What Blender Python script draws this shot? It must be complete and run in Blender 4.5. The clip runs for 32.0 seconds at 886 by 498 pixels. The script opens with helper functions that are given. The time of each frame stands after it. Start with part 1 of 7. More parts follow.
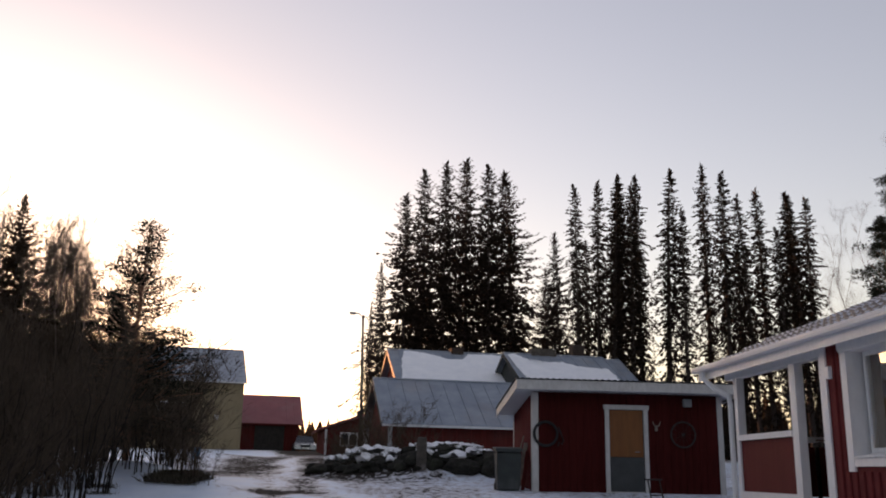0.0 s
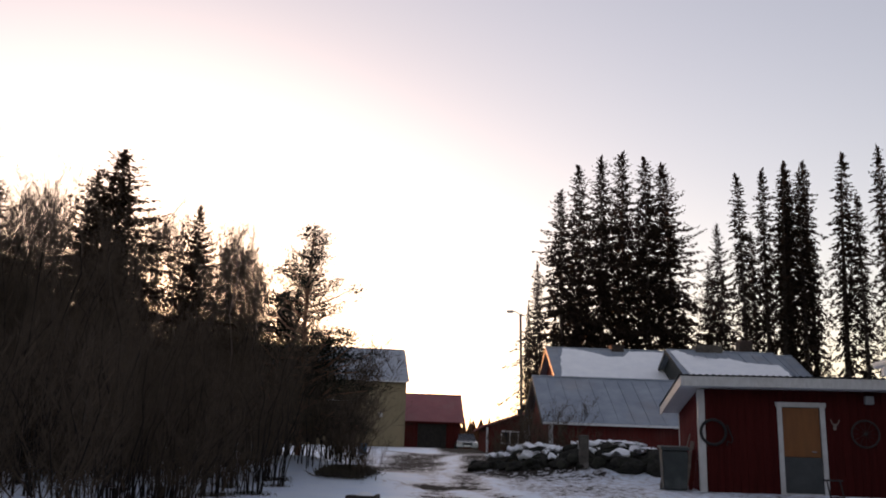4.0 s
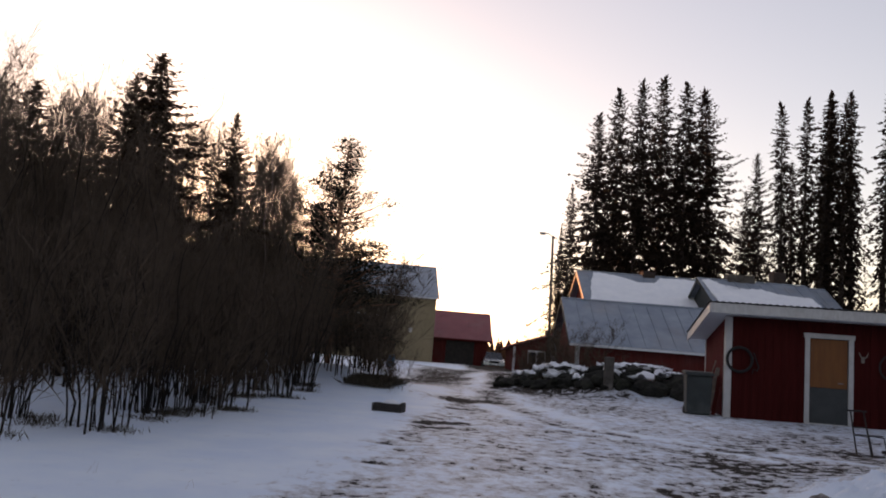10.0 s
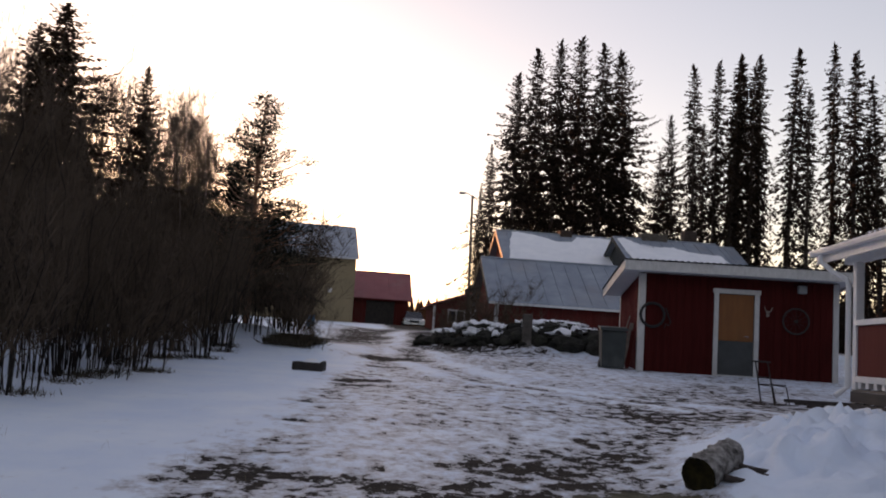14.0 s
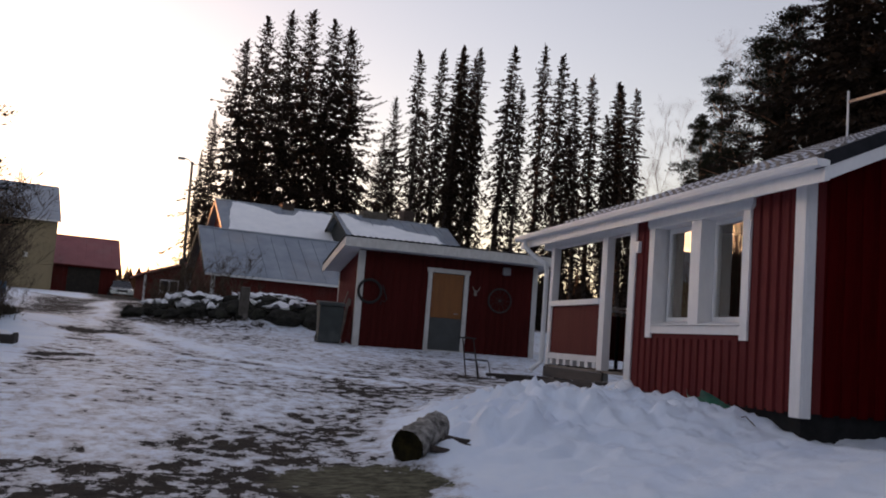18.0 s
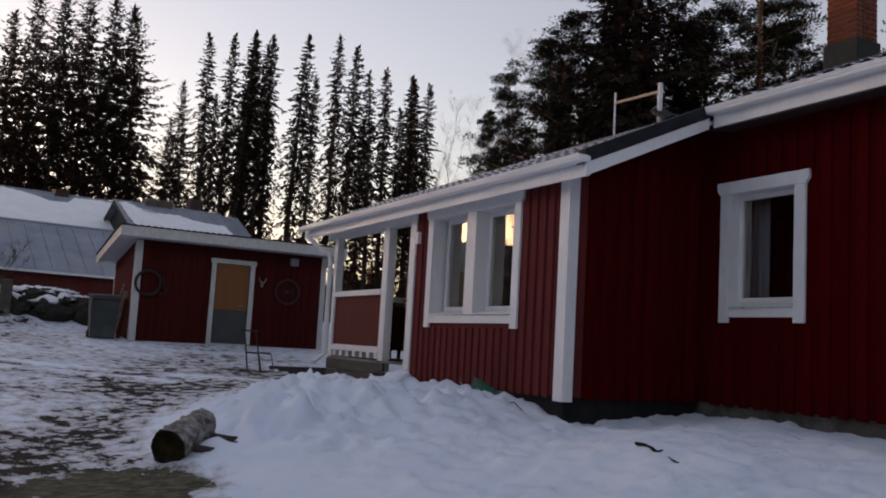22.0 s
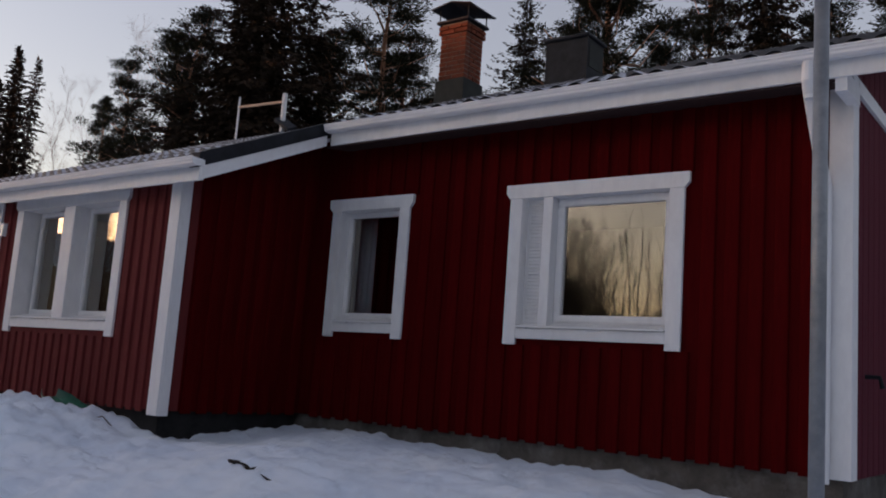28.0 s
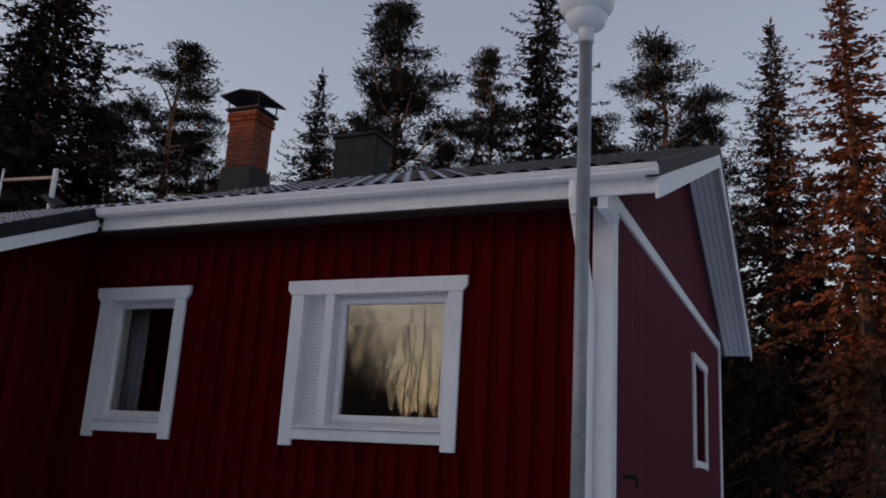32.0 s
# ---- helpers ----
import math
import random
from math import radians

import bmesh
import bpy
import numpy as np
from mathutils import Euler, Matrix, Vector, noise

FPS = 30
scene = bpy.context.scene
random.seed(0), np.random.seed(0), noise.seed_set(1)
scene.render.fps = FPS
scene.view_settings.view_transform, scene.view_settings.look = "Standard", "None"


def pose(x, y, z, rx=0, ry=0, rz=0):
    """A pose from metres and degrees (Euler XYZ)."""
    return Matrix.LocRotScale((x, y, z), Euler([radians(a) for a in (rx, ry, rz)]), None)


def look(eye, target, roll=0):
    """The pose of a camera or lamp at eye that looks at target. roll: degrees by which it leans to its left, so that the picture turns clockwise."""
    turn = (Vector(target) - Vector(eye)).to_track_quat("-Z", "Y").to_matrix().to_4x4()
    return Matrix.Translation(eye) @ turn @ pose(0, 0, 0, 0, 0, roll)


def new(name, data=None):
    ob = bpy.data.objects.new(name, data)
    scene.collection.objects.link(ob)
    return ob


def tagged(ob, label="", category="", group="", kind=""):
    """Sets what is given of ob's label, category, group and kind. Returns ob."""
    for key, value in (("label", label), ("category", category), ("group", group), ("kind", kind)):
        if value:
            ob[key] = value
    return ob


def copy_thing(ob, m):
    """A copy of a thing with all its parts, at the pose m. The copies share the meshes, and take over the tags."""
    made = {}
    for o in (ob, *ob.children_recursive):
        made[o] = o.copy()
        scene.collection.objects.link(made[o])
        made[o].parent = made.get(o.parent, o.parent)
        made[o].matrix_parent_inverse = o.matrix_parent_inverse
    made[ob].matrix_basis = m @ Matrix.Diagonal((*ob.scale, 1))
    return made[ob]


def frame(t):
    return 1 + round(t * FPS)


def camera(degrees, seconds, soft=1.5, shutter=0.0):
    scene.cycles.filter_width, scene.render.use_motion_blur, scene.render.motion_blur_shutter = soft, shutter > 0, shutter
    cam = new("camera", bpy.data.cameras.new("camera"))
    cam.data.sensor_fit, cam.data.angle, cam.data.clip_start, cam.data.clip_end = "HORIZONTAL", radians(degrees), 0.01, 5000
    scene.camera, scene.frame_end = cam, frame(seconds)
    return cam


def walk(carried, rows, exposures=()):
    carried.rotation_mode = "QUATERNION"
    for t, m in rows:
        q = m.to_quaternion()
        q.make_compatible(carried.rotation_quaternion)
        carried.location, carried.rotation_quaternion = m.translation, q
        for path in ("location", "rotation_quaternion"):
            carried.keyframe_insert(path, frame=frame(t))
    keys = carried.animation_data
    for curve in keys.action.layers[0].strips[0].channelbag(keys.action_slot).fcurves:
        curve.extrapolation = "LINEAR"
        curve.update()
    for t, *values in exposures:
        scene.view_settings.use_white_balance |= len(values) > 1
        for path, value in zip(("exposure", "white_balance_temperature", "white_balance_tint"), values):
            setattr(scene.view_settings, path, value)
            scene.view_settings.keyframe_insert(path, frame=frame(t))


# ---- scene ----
cam = camera(53.21, 32.0, soft=1.9)
PATH = [
    (0.0, (-0.642, -0.233, 1.554), (-0.005, 9.443, 3.996), 1.15),
    (0.5, (-0.636, -0.241, 1.545), (-0.298, 9.452, 3.980), 1.08),
    (1.0, (-0.635, -0.247, 1.537), (-0.596, 9.455, 3.961), 1.05),
    (1.5, (-0.638, -0.248, 1.530), (-0.816, 9.453, 3.949), 1.22),
    (2.0, (-0.642, -0.246, 1.525), (-1.041, 9.450, 3.939), 1.37),
    (2.5, (-0.644, -0.243, 1.521), (-1.236, 9.445, 3.927), 1.38),
    (3.0, (-0.647, -0.238, 1.519), (-1.432, 9.438, 3.920), 1.33),
    (3.5, (-0.644, -0.235, 1.518), (-1.590, 9.428, 3.913), 1.61),
    (5.5, (-0.626, -0.216, 1.507), (-2.206, 9.397, 3.767), 2.53),
    (6.0, (-0.620, -0.214, 1.504), (-2.300, 9.408, 3.649), 2.83),
    (6.5, (-0.620, -0.213, 1.494), (-2.334, 9.426, 3.531), 3.45),
    (7.0, (-0.622, -0.212, 1.487), (-2.330, 9.449, 3.423), 3.93),
    (7.5, (-0.624, -0.211, 1.481), (-2.356, 9.463, 3.329), 4.24),
    (8.0, (-0.625, -0.212, 1.470), (-2.348, 9.479, 3.234), 4.34),
    (8.5, (-0.620, -0.214, 1.459), (-2.320, 9.489, 3.175), 4.52),
    (9.0, (-0.618, -0.216, 1.447), (-2.237, 9.517, 3.077), 4.92),
    (9.5, (-0.616, -0.215, 1.441), (-2.161, 9.541, 2.995), 4.76),
    (10.0, (-0.620, -0.215, 1.435), (-2.081, 9.567, 2.913), 4.59),
    (10.5, (-0.621, -0.213, 1.428), (-2.009, 9.595, 2.800), 4.52),
    (11.0, (-0.622, -0.210, 1.421), (-1.944, 9.616, 2.719), 4.24),
    (11.5, (-0.623, -0.211, 1.415), (-1.892, 9.627, 2.676), 3.51),
    (12.0, (-0.621, -0.210, 1.410), (-1.840, 9.640, 2.631), 3.68),
    (12.5, (-0.617, -0.208, 1.402), (-1.698, 9.663, 2.578), 4.12),
    (13.0, (-0.617, -0.207, 1.395), (-1.550, 9.685, 2.525), 3.88),
    (13.5, (-0.620, -0.203, 1.393), (-1.400, 9.705, 2.506), 3.78),
    (15.5, (-0.647, -0.181, 1.389), (0.123, 9.732, 2.463), 3.22),
    (16.0, (-0.662, -0.174, 1.393), (0.694, 9.675, 2.467), 3.30),
    (16.5, (-0.667, -0.174, 1.399), (1.257, 9.581, 2.462), 4.20),
    (17.0, (-0.670, -0.178, 1.403), (1.574, 9.509, 2.463), 4.34),
    (17.5, (-0.660, -0.184, 1.403), (1.723, 9.470, 2.459), 4.29),
    (18.0, (-0.647, -0.181, 1.406), (1.933, 9.425, 2.438), 4.45),
    (18.5, (-0.622, -0.182, 1.411), (2.203, 9.355, 2.437), 4.20),
    (19.0, (-0.599, -0.177, 1.413), (2.400, 9.307, 2.439), 3.28),
    (19.5, (-0.573, -0.169, 1.419), (2.613, 9.255, 2.446), 3.66),
    (20.0, (-0.545, -0.158, 1.428), (2.988, 9.140, 2.465), 4.25),
    (20.5, (-0.518, -0.153, 1.431), (3.302, 9.027, 2.493), 4.39),
    (21.0, (-0.486, -0.148, 1.434), (3.676, 8.882, 2.497), 4.08),
    (21.5, (-0.447, -0.145, 1.430), (3.963, 8.766, 2.497), 3.49),
    (22.0, (-0.409, -0.139, 1.428), (4.294, 8.620, 2.511), 3.28),
    (22.5, (-0.371, -0.134, 1.431), (4.669, 8.434, 2.517), 3.43),
    (23.0, (-0.337, -0.130, 1.432), (4.978, 8.272, 2.511), 3.37),
    (23.5, (-0.311, -0.131, 1.432), (5.176, 8.160, 2.510), 2.80),
    (24.0, (-0.296, -0.121, 1.430), (5.569, 7.906, 2.511), 2.54),
    (24.5, (-0.289, -0.114, 1.434), (5.999, 7.585, 2.525), 3.21),
    (25.0, (-0.279, -0.107, 1.435), (6.496, 7.164, 2.545), 3.99),
    (25.5, (-0.272, -0.099, 1.441), (6.861, 6.817, 2.577), 4.47),
    (26.0, (-0.268, -0.097, 1.450), (7.154, 6.505, 2.603), 4.48),
    (26.5, (-0.267, -0.094, 1.461), (7.314, 6.327, 2.600), 4.18),
    (28.5, (-0.265, -0.079, 1.527), (7.707, 5.748, 3.109), 4.25),
    (29.0, (-0.256, -0.078, 1.550), (7.802, 5.556, 3.372), 4.09),
    (29.5, (-0.253, -0.077, 1.572), (7.903, 5.330, 3.630), 3.96),
    (30.0, (-0.250, -0.085, 1.591), (8.034, 5.033, 3.868), 3.84),
    (30.5, (-0.248, -0.095, 1.602), (8.169, 4.736, 4.014), 3.58),
    (31.0, (-0.248, -0.101, 1.606), (8.305, 4.448, 4.087), 3.06),
    (31.5, (-0.240, -0.102, 1.611), (8.470, 4.127, 4.112), 3.14),
    (32.0, (-0.246, -0.105, 1.627), (8.621, 3.784, 4.129), 3.40),
]
walk(cam, [(t, look(eye, target, roll)) for t, eye, target, roll in PATH], exposures=[(0.0, 1.34, 6850, 26), (13.5, 1.36, 6800, 27), (20.0, 1.36, 6750, 27), (26.0, 1.33, 6700, 27), (30.0, 1.24, 6500, 25), (32.0, 1.19, 6400, 24)])

# ---------------------------------------------------------------- world and sun
SUN_BEARING = -25.0      # degrees, clockwise from +y
SUN_HEIGHT = 3.0
world = bpy.data.worlds.new("dusk_sky")
scene.world = world
world.use_nodes = True
wn = world.node_tree.nodes
wl = world.node_tree.links
sky = wn.new("ShaderNodeTexSky")
sky.sky_type = "NISHITA"
sky.sun_disc = False
sky.sun_elevation = radians(SUN_HEIGHT)
sky.sun_rotation = radians(SUN_BEARING)
sky.altitude = 150
sky.air_density = 1.0
sky.dust_density = 1.0
sky.ozone_density = 1.0
wn["Background"].inputs["Strength"].default_value = 0.15
haze = wn.new("ShaderNodeHueSaturation")
haze.inputs["Saturation"].default_value = 0.78
wl.new(sky.outputs["Color"], haze.inputs["Color"])
veil = wn.new("ShaderNodeMix")       # a thin even veil of high cloud
veil.data_type, veil.blend_type = "RGBA", "ADD"
veil.inputs["Factor"].default_value = 1.0
veil.inputs["B"].default_value = (0.21, 0.20, 0.235, 1)
wl.new(haze.outputs["Color"], veil.inputs["A"])
wl.new(veil.outputs["Result"], wn["Background"].inputs["Color"])

sun = new("sun", bpy.data.lights.new("sun", "SUN"))
sun.data.energy = 1.6
sun.data.angle = radians(0.6)
sun.data.color = (1.0, 0.42, 0.16)
sb, se = radians(SUN_BEARING), radians(SUN_HEIGHT)
sun.matrix_world = look((0, 0, 60), (-60 * math.sin(sb) * math.cos(se), -60 * math.cos(sb) * math.cos(se), 60 - 60 * math.sin(se)))


# ---------------------------------------------------------------- materials
def surf(name, c1, c2, scale=4.0, rough=0.7, metal=0.0, bump=0.15, fine=80.0, stretch=(1, 1, 1), stain=None, stain_scale=0.7, stain_amount=0.5, vary=0.0, spec=0.5):
    """Two colours mixed by noise at two scales, with stains and fine relief."""
    m = bpy.data.materials.new(name)
    m.use_nodes = True
    n, l = m.node_tree.nodes, m.node_tree.links
    b = n["Principled BSDF"]
    b.inputs["Roughness"].default_value = rough
    b.inputs["Metallic"].default_value = metal
    b.inputs["Specular IOR Level"].default_value = spec
    tc = n.new("ShaderNodeTexCoord")
    mp = n.new("ShaderNodeMapping")
    mp.inputs["Scale"].default_value = stretch
    l.new(tc.outputs["Object"], mp.inputs["Vector"])
    n1 = n.new("ShaderNodeTexNoise")
    n1.inputs["Scale"].default_value = scale
    n1.inputs["Detail"].default_value = 6
    n1.inputs["Roughness"].default_value = 0.65
    l.new(mp.outputs["Vector"], n1.inputs["Vector"])
    r1 = n.new("ShaderNodeValToRGB")
    r1.color_ramp.elements[0].position, r1.color_ramp.elements[1].position = 0.3, 0.7
    r1.color_ramp.elements[0].color = (*c1, 1)
    r1.color_ramp.elements[1].color = (*c2, 1)
    l.new(n1.outputs["Fac"], r1.inputs["Fac"])
    col = r1.outputs["Color"]
    if stain:
        n2 = n.new("ShaderNodeTexNoise")
        n2.inputs["Scale"].default_value = stain_scale
        n2.inputs["Detail"].default_value = 8
        n2.inputs["Roughness"].default_value = 0.7
        l.new(tc.outputs["Object"], n2.inputs["Vector"])
        r2 = n.new("ShaderNodeMapRange")
        r2.inputs["From Min"].default_value, r2.inputs["From Max"].default_value = 0.5, 0.68
        r2.inputs["To Max"].default_value = stain_amount
        l.new(n2.outputs["Fac"], r2.inputs["Value"])
        mx = n.new("ShaderNodeMix")
        mx.data_type = "RGBA"
        l.new(r2.outputs["Result"], mx.inputs["Factor"])
        l.new(col, mx.inputs["A"])
        mx.inputs["B"].default_value = (*stain, 1)
        col = mx.outputs["Result"]
    if vary:
        oi = n.new("ShaderNodeObjectInfo")
        mr = n.new("ShaderNodeMapRange")
        mr.inputs["To Min"].default_value, mr.inputs["To Max"].default_value = 1 - vary, 1 + vary
        l.new(oi.outputs["Random"], mr.inputs["Value"])
        hs = n.new("ShaderNodeHueSaturation")
        l.new(mr.outputs["Result"], hs.inputs["Value"])
        l.new(col, hs.inputs["Color"])
        col = hs.outputs["Color"]
    l.new(col, b.inputs["Base Color"])
    if bump:
        n3 = n.new("ShaderNodeTexNoise")
        n3.inputs["Scale"].default_value = fine
        n3.inputs["Detail"].default_value = 4
        l.new(mp.outputs["Vector"], n3.inputs["Vector"])
        bp = n.new("ShaderNodeBump")
        bp.inputs["Strength"].default_value = bump
        bp.inputs["Distance"].default_value = 0.02
        l.new(n3.outputs["Fac"], bp.inputs["Height"])
        l.new(bp.outputs["Normal"], b.inputs["Normal"])
    return m


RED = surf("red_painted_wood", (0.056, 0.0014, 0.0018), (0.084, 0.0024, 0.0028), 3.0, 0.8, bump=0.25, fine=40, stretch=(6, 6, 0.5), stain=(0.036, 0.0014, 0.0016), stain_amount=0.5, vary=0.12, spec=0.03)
# Paler red for the wing front and the shed's left wall.
RED_PALE = surf("paler_red_wood", (0.112, 0.020, 0.020), (0.16, 0.030, 0.029), 3.0, 0.75, bump=0.25, fine=40, stretch=(6, 6, 0.5), stain=(0.085, 0.014, 0.015), stain_amount=0.45, vary=0.10, spec=0.10)
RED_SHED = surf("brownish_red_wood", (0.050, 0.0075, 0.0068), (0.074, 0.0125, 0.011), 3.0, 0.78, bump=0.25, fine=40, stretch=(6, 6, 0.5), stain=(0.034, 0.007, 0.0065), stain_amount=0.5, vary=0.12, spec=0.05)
# Purple sheen of the sky is put into the gable's red.
RED_GABLE = surf("skylit_red_wood", (0.082, 0.0125, 0.022), (0.112, 0.020, 0.033), 2.5, 0.72, bump=0.08, fine=40, stretch=(6, 6, 0.5), stain=(0.095, 0.020, 0.034), stain_amount=0.5, vary=0.04, spec=0.06)
RED_OLD = surf("weathered_red_wood", (0.085, 0.013, 0.011), (0.13, 0.024, 0.020), 2.0, 0.8, bump=0.3, fine=30, stretch=(5, 5, 0.4), stain=(0.09, 0.04, 0.035), stain_amount=0.5, vary=0.12, spec=0.12)
PINK = surf("faded_red_panel", (0.10, 0.016, 0.015), (0.14, 0.025, 0.023), 2.0, 0.7, bump=0.12, fine=40, stretch=(6, 6, 0.5), stain=(0.10, 0.022, 0.020), spec=0.12)
WHITE = surf("white_painted_wood", (0.74, 0.74, 0.75), (0.82, 0.82, 0.82), 5.0, 0.5, bump=0.10, fine=50, stretch=(3, 3, 1), stain=(0.60, 0.59, 0.57), stain_amount=0.35, stain_scale=1.4)
WHITE_METAL = surf("white_coated_metal", (0.76, 0.77, 0.78), (0.82, 0.82, 0.83), 2.0, 0.32, bump=0.03, fine=20, stain=(0.6, 0.6, 0.58), stain_amount=0.3)
CONCRETE = surf("concrete", (0.06, 0.053, 0.047), (0.13, 0.115, 0.10), 5.0, 0.92, bump=0.5, fine=40, stain=(0.26, 0.25, 0.24), stain_amount=0.5, stain_scale=2.0, spec=0.2)
DARK_ROOF = surf("dark_metal_roof", (0.03, 0.032, 0.037), (0.055, 0.058, 0.066), 8.0, 0.45, metal=0.2, bump=0.2, fine=70)


def frosted(m):
    """Hoar frost on whatever lies nearly level."""
    n, l = m.node_tree.nodes, m.node_tree.links
    b = n["Principled BSDF"]
    old = b.inputs["Base Color"].links[0].from_socket
    geo, up, grain = n.new("ShaderNodeNewGeometry"), n.new("ShaderNodeSeparateXYZ"), n.new("ShaderNodeTexNoise")
    grain.inputs["Scale"].default_value, grain.inputs["Detail"].default_value = 16.0, 6.0
    tc = n.new("ShaderNodeTexCoord")
    l.new(tc.outputs["Object"], grain.inputs["Vector"])
    l.new(geo.outputs["True Normal"], up.inputs["Vector"])
    lie_flat, patch, both, mx = n.new("ShaderNodeMapRange"), n.new("ShaderNodeMapRange"), n.new("ShaderNodeMath"), n.new("ShaderNodeMix")
    lie_flat.inputs["From Min"].default_value, lie_flat.inputs["From Max"].default_value = 0.60, 0.84
    patch.inputs["From Min"].default_value, patch.inputs["From Max"].default_value, patch.inputs["To Min"].default_value = 0.36, 0.58, 0.38
    l.new(up.outputs["Z"], lie_flat.inputs["Value"])
    l.new(grain.outputs["Fac"], patch.inputs["Value"])
    both.operation = "MULTIPLY"
    l.new(lie_flat.outputs["Result"], both.inputs[0])
    l.new(patch.outputs["Result"], both.inputs[1])
    mx.data_type = "RGBA"
    mx.inputs["B"].default_value = (0.50, 0.53, 0.60, 1)
    l.new(both.outputs["Value"], mx.inputs["Factor"])
    l.new(old, mx.inputs["A"])
    l.new(mx.outputs["Result"], b.inputs["Base Color"])


frosted(DARK_ROOF)
BLACK_METAL = surf("black_metal", (0.010, 0.011, 0.014), (0.022, 0.024, 0.030), 6.0, 0.6, bump=0.08, fine=60, spec=0.15)
GREY_METAL = surf("galvanised_steel", (0.20, 0.215, 0.23), (0.31, 0.325, 0.34), 14.0, 0.5, metal=0.6, bump=0.06, fine=50, stain=(0.28, 0.29, 0.30), stain_amount=0.5, stain_scale=3)
GREY_ROOF = surf("old_sheet_metal_roof", (0.20, 0.24, 0.29), (0.32, 0.36, 0.41), 1.2, 0.5, metal=0.35, bump=0.08, fine=12, stretch=(1, 1, 1), stain=(0.30, 0.28, 0.27), stain_amount=0.5, stain_scale=0.5)
RED_ROOF = surf("red_sheet_metal_roof", (0.26, 0.07, 0.075), (0.34, 0.10, 0.10), 1.0, 0.5, metal=0.15, bump=0.08, fine=12, stain=(0.30, 0.15, 0.14), stain_amount=0.4)
YELLOW_WALL = surf("pale_ochre_plaster", (0.19, 0.15, 0.09), (0.25, 0.20, 0.12), 0.8, 0.85, bump=0.2, fine=20, stretch=(3, 3, 0.6), stain=(0.33, 0.27, 0.17), stain_amount=0.5)
DARK_GLASS = surf("dark_window_glass", (0.02, 0.022, 0.026), (0.03, 0.033, 0.04), 2.0, 0.06, bump=0.0)
SNOW_ROOF = surf("roof_snow", (0.80, 0.82, 0.86), (0.92, 0.93, 0.95), 1.5, 0.6, bump=0.3, fine=9)
BARK = surf("tree_bark", (0.028, 0.021, 0.018), (0.060, 0.046, 0.038), 6.0, 0.9, bump=0.5, fine=30, stretch=(2, 2, 0.5))
PINE_BARK = surf("pine_bark", (0.16, 0.075, 0.04), (0.26, 0.13, 0.075), 5.0, 0.9, bump=0.5, fine=25, stretch=(2, 2, 0.6))
TWIG = surf("bare_twigs", (0.060, 0.044, 0.031), (0.108, 0.077, 0.054), 3.0, 0.85, bump=0.0, spec=0.15)
BIRCH_TWIG = surf("birch_twigs", (0.12, 0.085, 0.07), (0.20, 0.15, 0.13), 3.0, 0.85, bump=0.0)
ALDER_BARK = surf("dark_alder_bark", (0.012, 0.010, 0.009), (0.030, 0.024, 0.021), 6.0, 0.9, bump=0.4, fine=30, spec=0.1)
WHITE_OLD = surf("greyed_white_paint", (0.46, 0.45, 0.43), (0.60, 0.59, 0.57), 5.0, 0.6, bump=0.15, fine=50, stretch=(3, 3, 1), stain=(0.38, 0.36, 0.33), stain_amount=0.5, stain_scale=1.6)
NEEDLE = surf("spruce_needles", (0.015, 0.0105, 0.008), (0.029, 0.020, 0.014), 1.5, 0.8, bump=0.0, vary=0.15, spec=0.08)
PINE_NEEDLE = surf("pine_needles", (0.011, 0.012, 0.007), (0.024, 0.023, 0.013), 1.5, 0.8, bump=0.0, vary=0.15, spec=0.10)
# Brown glow of light through the branches is put into the needle colour.
GLOW_NEEDLE = surf("backlit_spruce_needles", (0.028, 0.018, 0.010), (0.058, 0.034, 0.018), 1.5, 0.8, bump=0.0, vary=0.15, spec=0.08)
# Red of the low sun is put into this needle colour.
BROWN_NEEDLE = surf("sun_reddened_needles", (0.058, 0.024, 0.011), (0.11, 0.044, 0.020), 1.5, 0.8, bump=0.0, spec=0.15)


# ---------------------------------------------------------------- building helpers
BASE = {}


def thing(name, at, label="", category="", group="", kind="", turn=0.0):
    """A top-level Empty at a thing's base."""
    e = new(name)
    e.matrix_world = pose(*at, 0, 0, turn)
    e.empty_display_size = 0.2
    return tagged(e, label, category, group, kind)


def rooted(name, at, label="", category="", group="", kind=""):
    """Like thing(), for parts written in world coordinates."""
    e = thing(name, at, label, category, group, kind)
    BASE[e.name] = Vector(at)
    return e


def to_mesh(name, bm, material):
    me = bpy.data.meshes.new(name)
    bmesh.ops.recalc_face_normals(bm, faces=bm.faces)
    bm.to_mesh(me)
    bm.free()
    for m in (material if isinstance(material, (list, tuple)) else [material]):
        me.materials.append(m)
    return me


def part(name, bm, material, parent=None, label="", smooth=False):
    """Links a bmesh as one mesh object under a thing or a part."""
    if parent is not None:
        top = parent if parent.parent is None else (parent.parent if parent.parent.parent is None else parent.parent.parent)
        if top.name in BASE:
            bmesh.ops.translate(bm, verts=bm.verts, vec=-BASE[top.name])
    me = to_mesh(name, bm, material)
    if smooth:
        me.polygons.foreach_set("use_smooth", [True] * len(me.polygons))
    ob = new(name, me)
    if parent is not None:
        ob.parent = parent
    if label:
        ob["label"] = label
    return ob


